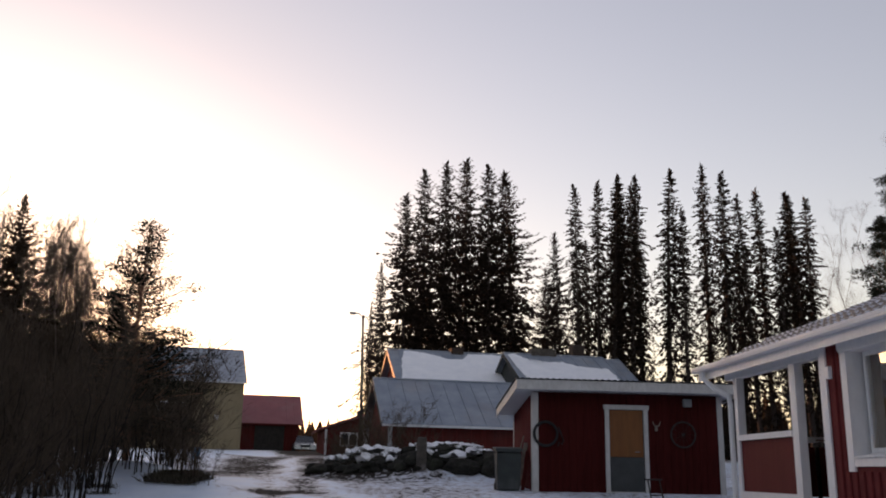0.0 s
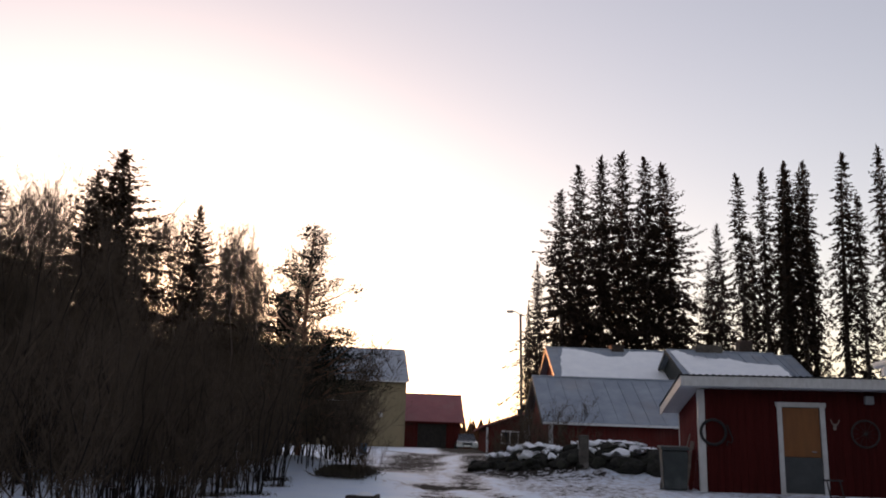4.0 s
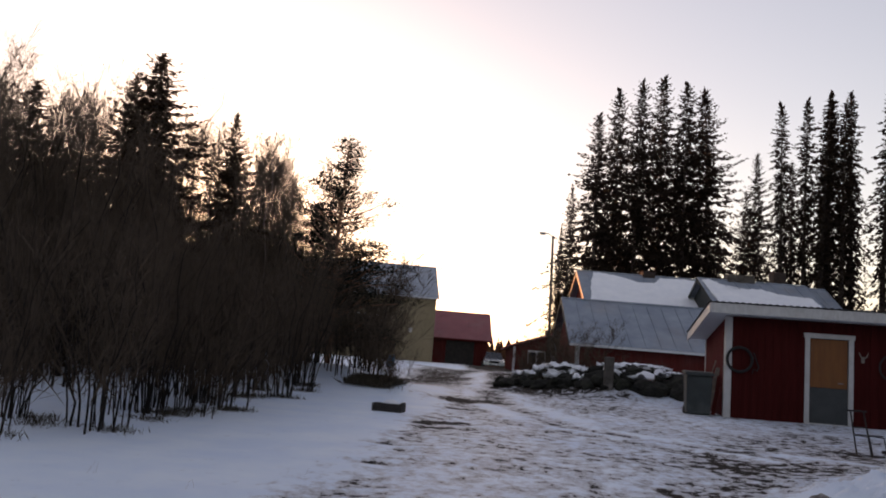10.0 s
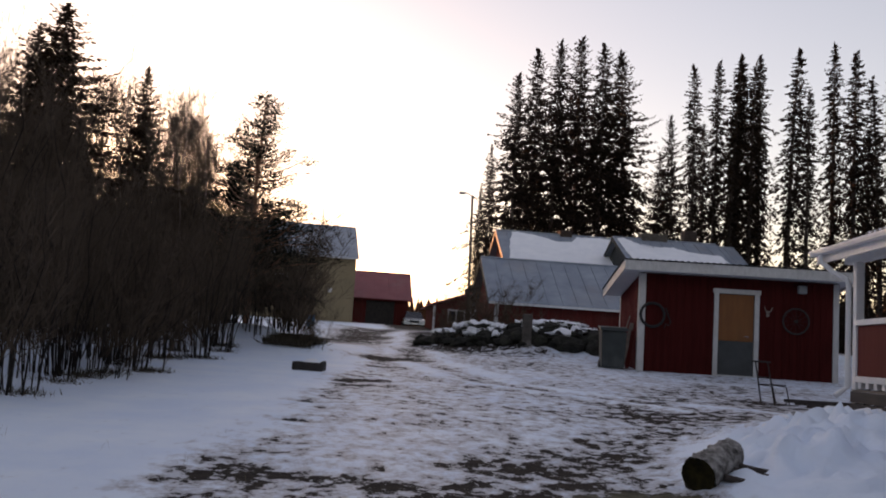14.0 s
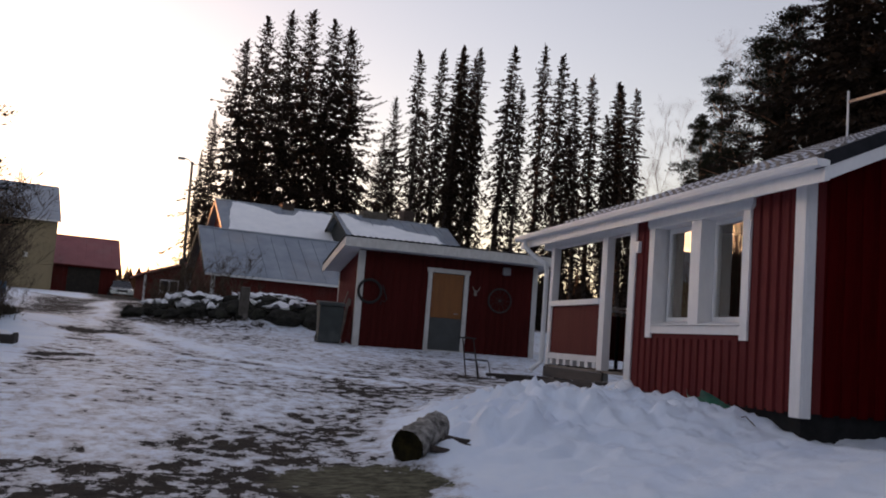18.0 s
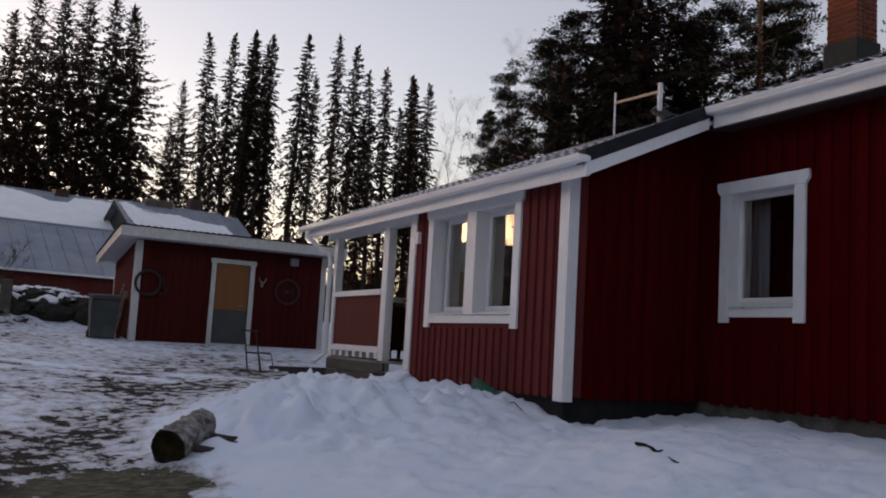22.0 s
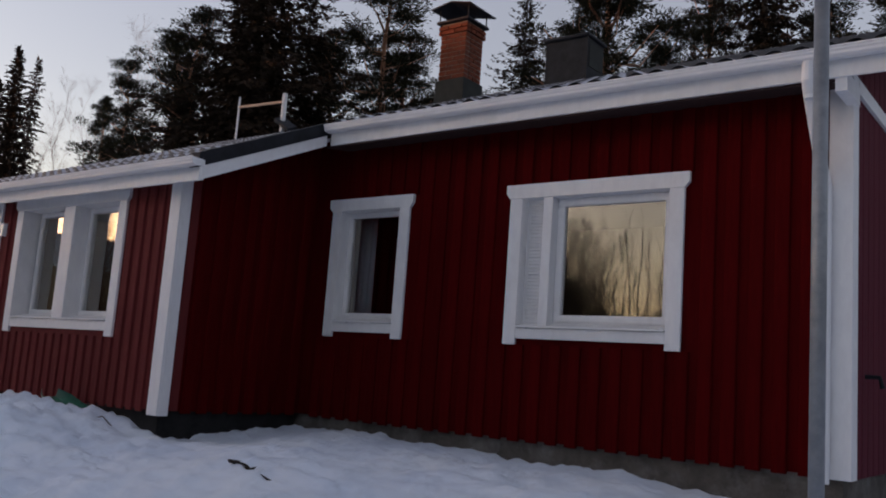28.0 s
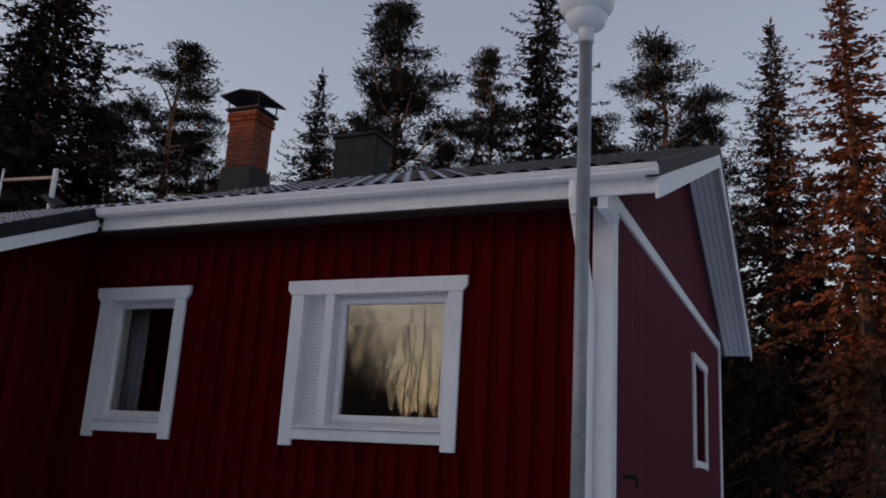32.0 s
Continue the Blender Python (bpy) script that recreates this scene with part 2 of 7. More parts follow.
def box(bm, x0, x1, y0, y1, z0, z1, bevel=0.0):
    r = bmesh.ops.create_cube(bm, size=1.0)
    vs = r["verts"]
    for v in vs:
        v.co = Vector(((x0 + x1) / 2 + v.co.x * (x1 - x0), (y0 + y1) / 2 + v.co.y * (y1 - y0), (z0 + z1) / 2 + v.co.z * (z1 - z0)))
    if bevel:
        es = list({e for v in vs for e in v.link_edges})
        bmesh.ops.bevel(bm, geom=es, offset=bevel, segments=1, affect="EDGES", profile=0.5)
    return bm


def boxed(*a, bevel=0.0):
    return box(bmesh.new(), *a, bevel=bevel)


def prism(bm, pts, vec):
    """A polygon pushed along vec."""
    a = [bm.verts.new(p) for p in pts]
    b = [bm.verts.new(Vector(p) + Vector(vec)) for p in pts]
    bm.faces.new(a)
    bm.faces.new(list(reversed(b)))
    n = len(a)
    for i in range(n):
        bm.faces.new((a[i], b[i], b[(i + 1) % n], a[(i + 1) % n]))
    return bm


def tube(bm, pts, radii, sides=8, caps=True):
    """A round tube through points."""
    pts = [Vector(p) for p in pts]
    if not isinstance(radii, (list, tuple)):
        radii = [radii] * len(pts)
    rings = []
    side = None
    for i, p in enumerate(pts):
        d = (pts[min(i + 1, len(pts) - 1)] - pts[max(i - 1, 0)]).normalized()
        if side is None:
            side = d.orthogonal().normalized()
        side = (side - d * side.dot(d)).normalized()
        up = d.cross(side)
        rings.append([bm.verts.new(p + radii[i] * (math.cos(2 * math.pi * k / sides) * side + math.sin(2 * math.pi * k / sides) * up)) for k in range(sides)])
    for a, b in zip(rings, rings[1:]):
        for k in range(sides):
            bm.faces.new((a[k], a[(k + 1) % sides], b[(k + 1) % sides], b[k]))
    if caps:
        bm.faces.new(rings[0])
        bm.faces.new(rings[-1])
    return bm


def lathe(bm, profile, at=(0, 0, 0), sides=24):
    """Radius and height pairs turned round the z axis."""
    at = Vector(at)
    rings = [[bm.verts.new(at + Vector((r * math.cos(2 * math.pi * k / sides), r * math.sin(2 * math.pi * k / sides), z))) for k in range(sides)] for r, z in profile]
    for a, b in zip(rings, rings[1:]):
        for k in range(sides):
            bm.faces.new((a[k], a[(k + 1) % sides], b[(k + 1) % sides], b[k]))
    bm.faces.new(rings[0])
    bm.faces.new(rings[-1])
    return bm


def wall_cells(bm, axis, a0, a1, s0, s1, z0, z1, holes=()):
    """A wall across axis ('x' or 'y') from a0 to a1 thick, running s0 to s1, with openings (s0, s1, z0, z1) through it."""
    ss = sorted({s0, s1, *[h[0] for h in holes], *[h[1] for h in holes]})
    zs = sorted({z0, z1, *[h[2] for h in holes], *[h[3] for h in holes]})
    made = {}

    def at(a, i, j):
        if (a, i, j) not in made:
            v = (a, ss[i], zs[j]) if axis == "x" else (ss[i], a, zs[j])
            made[a, i, j] = bm.verts.new(v)
        return made[a, i, j]

    solid = {(i, j) for i in range(len(ss) - 1) for j in range(len(zs) - 1) if not any(h[0] <= (ss[i] + ss[i + 1]) / 2 <= h[1] and h[2] <= (zs[j] + zs[j + 1]) / 2 <= h[3] for h in holes)}
    for i, j in solid:
        for a in (a0, a1):
            bm.faces.new((at(a, i, j), at(a, i + 1, j), at(a, i + 1, j + 1), at(a, i, j + 1)))
        for near, p, q in (((i - 1, j), (i, j), (i, j + 1)), ((i + 1, j), (i + 1, j), (i + 1, j + 1)), ((i, j - 1), (i, j), (i + 1, j)), ((i, j + 1), (i, j + 1), (i + 1, j + 1))):
            if near not in solid:
                bm.faces.new((at(a0, *p), at(a0, *q), at(a1, *q), at(a1, *p)))
    return bm


def smooth01(a, b, v):
    t = min(1.0, max(0.0, (v - a) / (b - a)))
    return t * t * (3 - 2 * t)


# ---------------------------------------------------------------- ground
WALL_X, WING_X, BACK_X = 6.5, 4.74, 14.25      # fronts of the main wall and the wing, back wall
GABLE_Y, INNER_Y, ENTRY_Y, END_Y = 1.40, 6.86, 10.30, 13.10
SILL = 1.0                                     # bottom of the cladding
RIDGE_X, RIDGE_Z = 10.55, 5.79
EAVE_X, EAVE_Z = 6.12, 3.98
LOW_X, LOW_Z = 4.56, 3.27
RAKE_Y, STEP_Y, LEFT_Y = 0.95, 6.33, 14.0
SX0, SX1, SY, SYB, SZ0, SZ1 = 3.08, 7.82, 21.56, 24.60, 1.06, 3.54


def lie(x, y):
    """The height of the bare ground."""
    z = 0.052 * min(y, 22) if y > 0 else 0.03 * max(y, -25)
    if y > 22:
        z += 0.041 * (min(y, 62) - 22) + 0.008 * (min(y, 120) - min(y, 62))
    near = smooth01(0.5, 5.6, x) * smooth01(-9, 0.5, y) * (1 - smooth01(9, 17, y))
    return z + near * max(0.0, 0.66 + 0.033 * min(max(y, 0.0), 8.0) - z)


def mound(x, y, cx, cy, rx, ry, h, turn=0.0):
    c, s = math.cos(turn), math.sin(turn)
    u, v = ((x - cx) * c + (y - cy) * s) / rx, (-(x - cx) * s + (y - cy) * c) / ry
    return h * math.exp(-(u * u + v * v))


def bank_z(x, y):
    """The ploughed heap of snow before the wing."""
    b = mound(x, y, 3.4, 9.1, 1.1, 1.4, 0.14, 0.05) + mound(x, y, 2.5, 8.1, 0.9, 1.3, 0.22, -0.3)
    b += mound(x, y, 3.8, 7.6, 0.75, 0.9, 0.12) + mound(x, y, 3.7, 10.5, 0.6, 0.5, 0.03) + mound(x, y, 2.0, 7.2, 0.9, 0.9, 0.10)
    return b


def snow_cover(x, y):
    """How much snow lies here, 0 to 1 (before the fine noise)."""
    n1 = noise.noise((x * 0.55, y * 0.55, 7.0))
    n2 = noise.noise((x * 0.5 + 4, y * 0.8, 2.0))
    field = -2.75 - 0.02 * y + 0.35 * n1
    drive = 0.81 + 0.18 * n1 + 0.16 * n2
    # the band worn by wheels, from the foot of the slope round to the porch
    if y < 20:
        worn = -0.75 + 0.36 * (y - 5.0) + 0.022 * (y - 5.0) ** 2 * (1 - smooth01(10, 18, y)) + 0.35 * n2
        drive -= 0.30 * math.exp(-((x - worn) / (0.75 + 0.035 * y)) ** 2) * (1 - 0.6 * smooth01(14, 18, y))
        drive -= mound(x, y, -1.7, 6.1, 1.7, 0.8, 0.12) + mound(x, y, 1.6, 12.2, 1.7, 1.4, 0.16) + mound(x, y, -0.2, 15.6, 2.4, 0.6, 0.20)
    if y > 20:
        lane = -0.9 - (y - 20) * 0.10
        off = abs(x - lane)
        drive = 0.66 + 0.16 * smooth01(1.5, 3.5, off) + 0.15 * n1
        field = lane - 2.3 + 0.3 * n1
        drive -= 0.34 * smooth01(23, 27, y) * (1 - smooth01(2.2, 4.5, off))
    k = 1 - smooth01(field - 0.45, field + 0.35, x)
    v = drive + (1.35 - drive) * k
    # bare earth along the edge of the field and worn patches
    edge = math.exp(-((x - field - 0.45) / 0.4) ** 2) * (0.06 + 0.34 * n2)
    v -= max(0.0, edge) * (1 - smooth01(19, 23, y))
    v -= mound(x, y, -0.55, 7.6, 0.7, 0.35, 0.30) + mound(x, y, -1.9, 6.6, 0.9, 0.35, 0.25)
    v -= mound(x, y, -2.6, 13.7, 0.8, 0.25, 0.30) + mound(x, y, 0.72, 6.33, 0.62, 0.50, 1.0) + mound(x, y, 3.85, 4.6, 0.40, 0.10, 0.55)
    # hard pale wheel tracks curving in from the lane
    if 12.5 < y < 34:
        mid = -0.75 - 1.55 * smooth01(15.5, 21.5, y) - 1.6 * smooth01(21, 31, y) + 3.6 * (1 - smooth01(12.5, 16.2, y))
        for s in (-0.62, 0.62):
            v += 0.34 * math.exp(-((x - mid - s) / 0.24) ** 2)
        v -= 0.22 * math.exp(-((x - mid) / 0.28) ** 2) + 0.2 * math.exp(-((x - mid + 1.15) / 0.3) ** 2)
    v += 3.2 * bank_z(x, y) + 0.8 * smooth01(1.05, 1.7, x) * (1 - smooth01(7.5, 10, y))
    if y > 34:
        v -= 0.25 * smooth01(34, 46, y) * (1 - smooth01(8, 14, abs(x + 4)))
    if y > 36:
        v += 0.1
    v += mound(x, y, 1.0, 26.4, 2.8, 1.6, 0.6, -0.5)
    # brown verges where the lane opens out, and the pale strip of road beyond
    if y > 22:
        mid = -0.9 - (y - 20) * 0.10
        reach = smooth01(mid - 5.4 + 0.8 * n1, mid - 3.6 + 0.8 * n1, x) * (1 - smooth01(mid + 2.0, mid + 3.6, x))
        bare = 0.92 * reach * smooth01(23.5, 27, y) * (1 - smooth01(45, 47, y))
        v += (0.26 + 0.2 * n1 - v) * bare
        v += 0.8 * smooth01(46.5, 48, y) * (1 - smooth01(50, 52, y)) - 0.5 * smooth01(52, 54, y) * (1 - smooth01(64, 70, y))
        rut = -3.0 - 0.10 * (y - 24)
        v += 0.75 * math.exp(-((x - rut - 0.35 * n2) / 0.42) ** 2) * smooth01(23, 27, y) * (1 - smooth01(42, 46, y))
    v -= mound(x, y, -3.1, 19.9, 0.85, 0.55, 0.85) + mound(x, y, -2.7, 14.5, 0.65, 0.22, 0.8, 0.5) + mound(x, y, -2.9, 11.2, 0.22, 0.14, 0.75) + mound(x, y, -2.75, 9.5, 0.28, 0.12, 0.8)
    v -= mound(x, y, -6.0, 24.6, 0.6, 0.5, 0.7) + mound(x, y, -5.0, 23.2, 0.5, 0.35, 0.6) + mound(x, y, -2.75, 17.6, 0.3, 0.2, 0.6)
    return v


def ground_z(x, y):
    z = lie(x, y)
    if -34 < x < 18 and -10 < y < 45:
        lump = noise.noise((x * 2.1, y * 2.1, 3.1))
        small = noise.noise((x * 6.5, y * 6.5, 1.0))
        clod = abs(noise.noise((x * 4.3, y * 4.3, 9.0))) + 0.5 * abs(noise.noise((x * 9.1, y * 9.1, 4.0)))
        b = bank_z(x, y)
        z += b * (1 + 0.45 * lump + 0.42 * small)
        z += (0.022 * lump + 0.012 * small) * (0.5 + min(1.0, 2.5 * b))
        soft = smooth01(1.3, 2.2, x) * (1 - smooth01(10.5, 11.6, y))
        z += soft * (0.085 * (clod - 0.25) * (0.5 + min(1.0, 3.5 * b)) + 0.034 * small + 0.016 * noise.noise((x * 12.0, y * 12.0, 6.0)))
        z += 0.03 * min(1.0, max(0.0, snow_cover(x, y) - 0.55) * 2.5) if y < 30 else 0.0
        z -= 0.15 * mound(x, y, 5.3, 6.6, 1.1, 0.8, 1.0) - 0.06 * mound(x, y, 3.8, 4.4, 1.2, 0.9, 1.0)
        z += 0.05 * smooth01(1.2, 3.0, x) * (1 - smooth01(8, 11, y)) * noise.noise((x * 1.1, y * 1.1, 5.0))
        z += 0.03 * smooth01(1.2, 3.0, x) * (1 - smooth01(8, 11, y)) * noise.noise((x * 3.3, y * 3.3, 8.0))
        z += mound(x, y, 1.2, 26.4, 2.4, 1.2, 0.75, -0.5) + mound(x, y, -1.2, 27.8, 1.1, 0.9, 0.35)
        z += mound(x, y, -5.0, 20.2, 1.2, 1.0, 0.22) + mound(x, y, -6.6, 22.5, 1.6, 1.6, 0.4)
        z += 0.22 * smooth01(5.2, 9.0, -x) * smooth01(2, 8, y)
    return z


def axis_steps(lo, hi, fine_lo, fine_hi, step, grow=1.22):
    out = list(np.arange(fine_lo, fine_hi + 1e-6, step))
    s, v, left = step, fine_lo, []
    while v > lo:
        s *= grow
        v -= s
        left.append(max(v, lo))
    s, v, right = step, fine_hi, []
    while v < hi:
        s *= grow
        v += s
        right.append(min(v, hi))
    return list(reversed(left)) + out + right


def ground_material():
    m = bpy.data.materials.new("snow_and_mud")
    m.use_nodes = True
    n, l = m.node_tree.nodes, m.node_tree.links
    b = n["Principled BSDF"]
    tc = n.new("ShaderNodeTexCoord")

    def tex(scale, detail=6.0, rough=0.6, stretch=None):
        t = n.new("ShaderNodeTexNoise")
        t.inputs["Scale"].default_value, t.inputs["Detail"].default_value, t.inputs["Roughness"].default_value = scale, detail, rough
        src = tc.outputs["Object"]
        if stretch:
            mp = n.new("ShaderNodeMapping")
            mp.inputs["Scale"].default_value = stretch
            l.new(src, mp.inputs["Vector"])
            src = mp.outputs["Vector"]
        l.new(src, t.inputs["Vector"])
        return t.outputs["Fac"]

    def ramp(fac, c1, c2, a=0.35, z=0.65):
        r = n.new("ShaderNodeValToRGB")
        r.color_ramp.elements[0].position, r.color_ramp.elements[1].position = a, z
        r.color_ramp.elements[0].color, r.color_ramp.elements[1].color = (*c1, 1), (*c2, 1)
        l.new(fac, r.inputs["Fac"])
        return r.outputs["Color"]

    def mixed(fac, c1, c2):
        x = n.new("ShaderNodeMix")
        x.data_type = "RGBA"
        l.new(fac, x.inputs["Factor"])
        l.new(c1, x.inputs["A"])
        l.new(c2, x.inputs["B"])
        return x.outputs["Result"]

    def math_node(op, a, c):
        x = n.new("ShaderNodeMath")
        x.operation = op
        for i, v in enumerate((a, c)):
            if isinstance(v, (int, float)):
                x.inputs[i].default_value = v
            else:
                l.new(v, x.inputs[i])
        return x.outputs["Value"]

    def span(v, a, z, lo=0.0, hi=1.0):
        x = n.new("ShaderNodeMapRange")
        x.interpolation_type = "SMOOTHSTEP"
        for key, val in (("From Min", a), ("From Max", z), ("To Min", lo), ("To Max", hi)):
            x.inputs[key].default_value = val
        l.new(v, x.inputs["Value"])
        return x.outputs["Result"]

    at = n.new("ShaderNodeAttribute")
    at.attribute_name = "cover"
    chips = tex(4.6, 12, 0.70, (1.15, 0.85, 1.0))
    lanes = tex(0.8, 6, 0.6, (1.0, 0.45, 1.0))
    v = math_node("ADD", at.outputs["Fac"], math_node("MULTIPLY", math_node("SUBTRACT", chips, 0.5), 2.8))
    v = math_node("ADD", v, math_node("MULTIPLY", math_node("SUBTRACT", lanes, 0.5), 0.7))
    snow_fac = span(v, 0.44, 0.52)
    thin = span(v, 0.44, 1.12)
    snow = ramp(tex(1.1, 8, 0.6), (0.73, 0.83, 0.97), (0.84, 0.915, 1.0))
    slush = ramp(tex(7.0, 8, 0.7), (0.26, 0.24, 0.24), (0.66, 0.67, 0.71))
    white = mixed(thin, slush, snow)
    mud = ramp(tex(9.0, 9, 0.75), (0.010, 0.008, 0.007), (0.058, 0.045, 0.035), 0.3, 0.75)
    straw = ramp(tex(9.0, 8, 0.7, (1.0, 1.8, 1.0)), (0.030, 0.028, 0.017), (0.17, 0.16, 0.105))
    st = n.new("ShaderNodeAttribute")
    st.attribute_name = "chaff"
    ground = mixed(span(math_node("ADD", st.outputs["Fac"], math_node("MULTIPLY", math_node("SUBTRACT", chips, 0.5), 0.6)), 0.3, 0.6), mud, straw)
    l.new(mixed(snow_fac, ground, white), b.inputs["Base Color"])
    l.new(span(snow_fac, 0.0, 1.0, 0.85, 0.55), b.inputs["Roughness"])
    l.new(span(snow_fac, 0.0, 1.0, 0.12, 0.35), b.inputs["Specular IOR Level"])
    h = math_node("ADD", math_node("MULTIPLY", snow_fac, 0.5), math_node("MULTIPLY", tex(15.0, 9, 0.75), 0.75))
    h = math_node("ADD", h, math_node("MULTIPLY", tex(3.0, 6, 0.6), 0.9))
    bp = n.new("ShaderNodeBump")
    bp.inputs["Strength"].default_value, bp.inputs["Distance"].default_value = 0.65, 0.038
    l.new(h, bp.inputs["Height"])
    l.new(bp.outputs["Normal"], b.inputs["Normal"])
    return m


GROUND = ground_material()


def build_ground():
    xs = [x for x in axis_steps(-1500, 1500, -9, 8.6, 0.12) if not 0.9 < x < 7.0] + list(np.arange(0.95, 7.0, 0.062))
    ys = [y for y in axis_steps(-900, 2500, 2, 24, 0.12) if not 3.0 < y < 11.6] + list(np.arange(3.05, 11.6, 0.065))
    xs.sort()
    ys.sort()
    verts = [(x, y, ground_z(x, y)) for y in ys for x in xs]
    w = len(xs)
    faces = [(j * w + i, j * w + i + 1, (j + 1) * w + i + 1, (j + 1) * w + i) for j in range(len(ys) - 1) for i in range(w - 1)]
    me = bpy.data.meshes.new("ground")
    me.from_pydata(verts, [], faces)
    me.polygons.foreach_set("use_smooth", [True] * len(me.polygons))
    a = me.attributes.new("cover", "FLOAT", "POINT")
    a.data.foreach_set("value", [max(-0.5, min(1.6, snow_cover(x, y))) if abs(x) < 60 and -15 < y < 90 else 0.9 for x, y, z in verts])
    c = me.attributes.new("chaff", "FLOAT", "POINT")
    c.data.foreach_set("value", [mound(x, y, 0.75, 6.3, 0.90, 0.66, 1.0) if abs(x) < 6 and 0 < y < 14 else 0.0 for x, y, z in verts])
    me.materials.append(GROUND)
    return tagged(new("ground", me), "snow-covered sloping yard with muddy icy patches and wheel tracks", "ground", kind="structure")


build_ground()

# ---------------------------------------------------------------- house
house = rooted("house", (WALL_X, GABLE_Y, 0.8), "red board house with white trim and a dark metal roof", "house")


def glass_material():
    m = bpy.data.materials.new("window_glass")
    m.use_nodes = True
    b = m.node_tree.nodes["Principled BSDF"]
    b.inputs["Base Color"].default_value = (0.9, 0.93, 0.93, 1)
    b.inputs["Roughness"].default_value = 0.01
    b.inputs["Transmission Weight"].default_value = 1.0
    # Evening gold and a stronger reflection are put into the glass itself.
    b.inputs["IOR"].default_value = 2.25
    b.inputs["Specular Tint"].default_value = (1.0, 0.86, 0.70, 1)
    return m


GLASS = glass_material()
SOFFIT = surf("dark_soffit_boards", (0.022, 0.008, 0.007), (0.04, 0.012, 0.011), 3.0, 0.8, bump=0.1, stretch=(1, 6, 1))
GREY_SOFFIT = surf("grey_white_soffit_boards", (0.55, 0.56, 0.58), (0.66, 0.67, 0.69), 3.0, 0.6, bump=0.1, stretch=(1, 6, 1))
CURTAIN = surf("white_curtain", (0.60, 0.60, 0.62), (0.74, 0.74, 0.75), 5.0, 0.9, bump=0.05, stretch=(6, 6, 0.4))
# Darkness of the unlit rooms is put into this paint.
ROOM = surf("darkened_room_paint", (0.045, 0.045, 0.048), (0.07, 0.07, 0.072), 1.0, 0.9, bump=0.0)
BLACK_STONE = surf("black_foundation_board", (0.012, 0.012, 0.013), (0.03, 0.03, 0.03), 4.0, 0.8, bump=0.2, spec=0.1)
WOOD = surf("weathered_grey_wood", (0.15, 0.12, 0.10), (0.27, 0.23, 0.19), 3.0, 0.85, bump=0.3, fine=30, stretch=(5, 0.6, 5), stain=(0.10, 0.085, 0.07), vary=0.12)


def roof_z(x):
    if x < EAVE_X:
        return EAVE_Z - (EAVE_X - x) * (EAVE_Z - LOW_Z) / (EAVE_X - LOW_X)
    return RIDGE_Z - abs(x - RIDGE_X) * (RIDGE_Z - EAVE_Z) / (RIDGE_X - EAVE_X)


# outer trim: y0, y1 of the legs, z0 leg foot, z1 top
BW = (2.64, 4.31, 1.825, 3.285)
SW = (5.51, 6.575, 1.825, 3.285)
DW = (7.69, 9.81, 1.645, 3.13)
TR = 0.13


def hole(w):
    return (w[0] + TR - 0.01, w[1] - TR + 0.01, w[2] + 0.14, w[3] - TR + 0.01)


ROOF_UNDER = 0.17
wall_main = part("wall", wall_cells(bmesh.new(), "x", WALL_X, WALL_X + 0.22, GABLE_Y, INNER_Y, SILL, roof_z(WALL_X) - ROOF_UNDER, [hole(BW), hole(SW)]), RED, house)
wall_wing = part("wall", wall_cells(bmesh.new(), "x", WING_X, WING_X + 0.22, INNER_Y, ENTRY_Y, SILL, roof_z(WING_X) - ROOF_UNDER, [hole(DW)]), RED_PALE, house)
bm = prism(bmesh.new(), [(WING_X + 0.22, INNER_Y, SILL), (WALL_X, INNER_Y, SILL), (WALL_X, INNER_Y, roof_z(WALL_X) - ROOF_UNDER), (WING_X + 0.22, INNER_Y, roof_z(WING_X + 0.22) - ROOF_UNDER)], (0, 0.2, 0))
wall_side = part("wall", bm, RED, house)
bm = prism(bmesh.new(), [(WING_X + 0.22, ENTRY_Y - 0.2, SILL), (WALL_X, ENTRY_Y - 0.2, SILL), (WALL_X, ENTRY_Y - 0.2, roof_z(WALL_X) - ROOF_UNDER), (WING_X + 0.22, ENTRY_Y - 0.2, roof_z(WING_X + 0.22) - ROOF_UNDER)], (0, 0.2, 0))
part("wall", bm, RED_OLD, house)
part("wall", boxed(WALL_X, WALL_X + 0.22, INNER_Y, END_Y, SILL, roof_z(WALL_X) - ROOF_UNDER), RED_OLD, house)
GABLE_WIN = (11.15, 12.45, 1.92, 3.33)
bm = bmesh.new()
wall_cells(bm, "y", GABLE_Y, GABLE_Y + 0.2, WALL_X + 0.22, BACK_X, SILL, 3.80, [(GABLE_WIN[0] + 0.1, GABLE_WIN[1] - 0.1, GABLE_WIN[2] + 0.1, GABLE_WIN[3] - 0.1)])
prism(bm, [(WALL_X + 0.22, GABLE_Y, 3.80), (BACK_X, GABLE_Y, 3.80), (BACK_X, GABLE_Y, roof_z(BACK_X) - ROOF_UNDER), (RIDGE_X, GABLE_Y, RIDGE_Z - ROOF_UNDER), (WALL_X + 0.22, GABLE_Y, roof_z(WALL_X + 0.22) - ROOF_UNDER)], (0, 0.2, 0))
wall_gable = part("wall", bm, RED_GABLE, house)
part("wall", boxed(BACK_X - 0.2, BACK_X, GABLE_Y + 0.2, END_Y, SILL, roof_z(BACK_X) - ROOF_UNDER), RED, house)
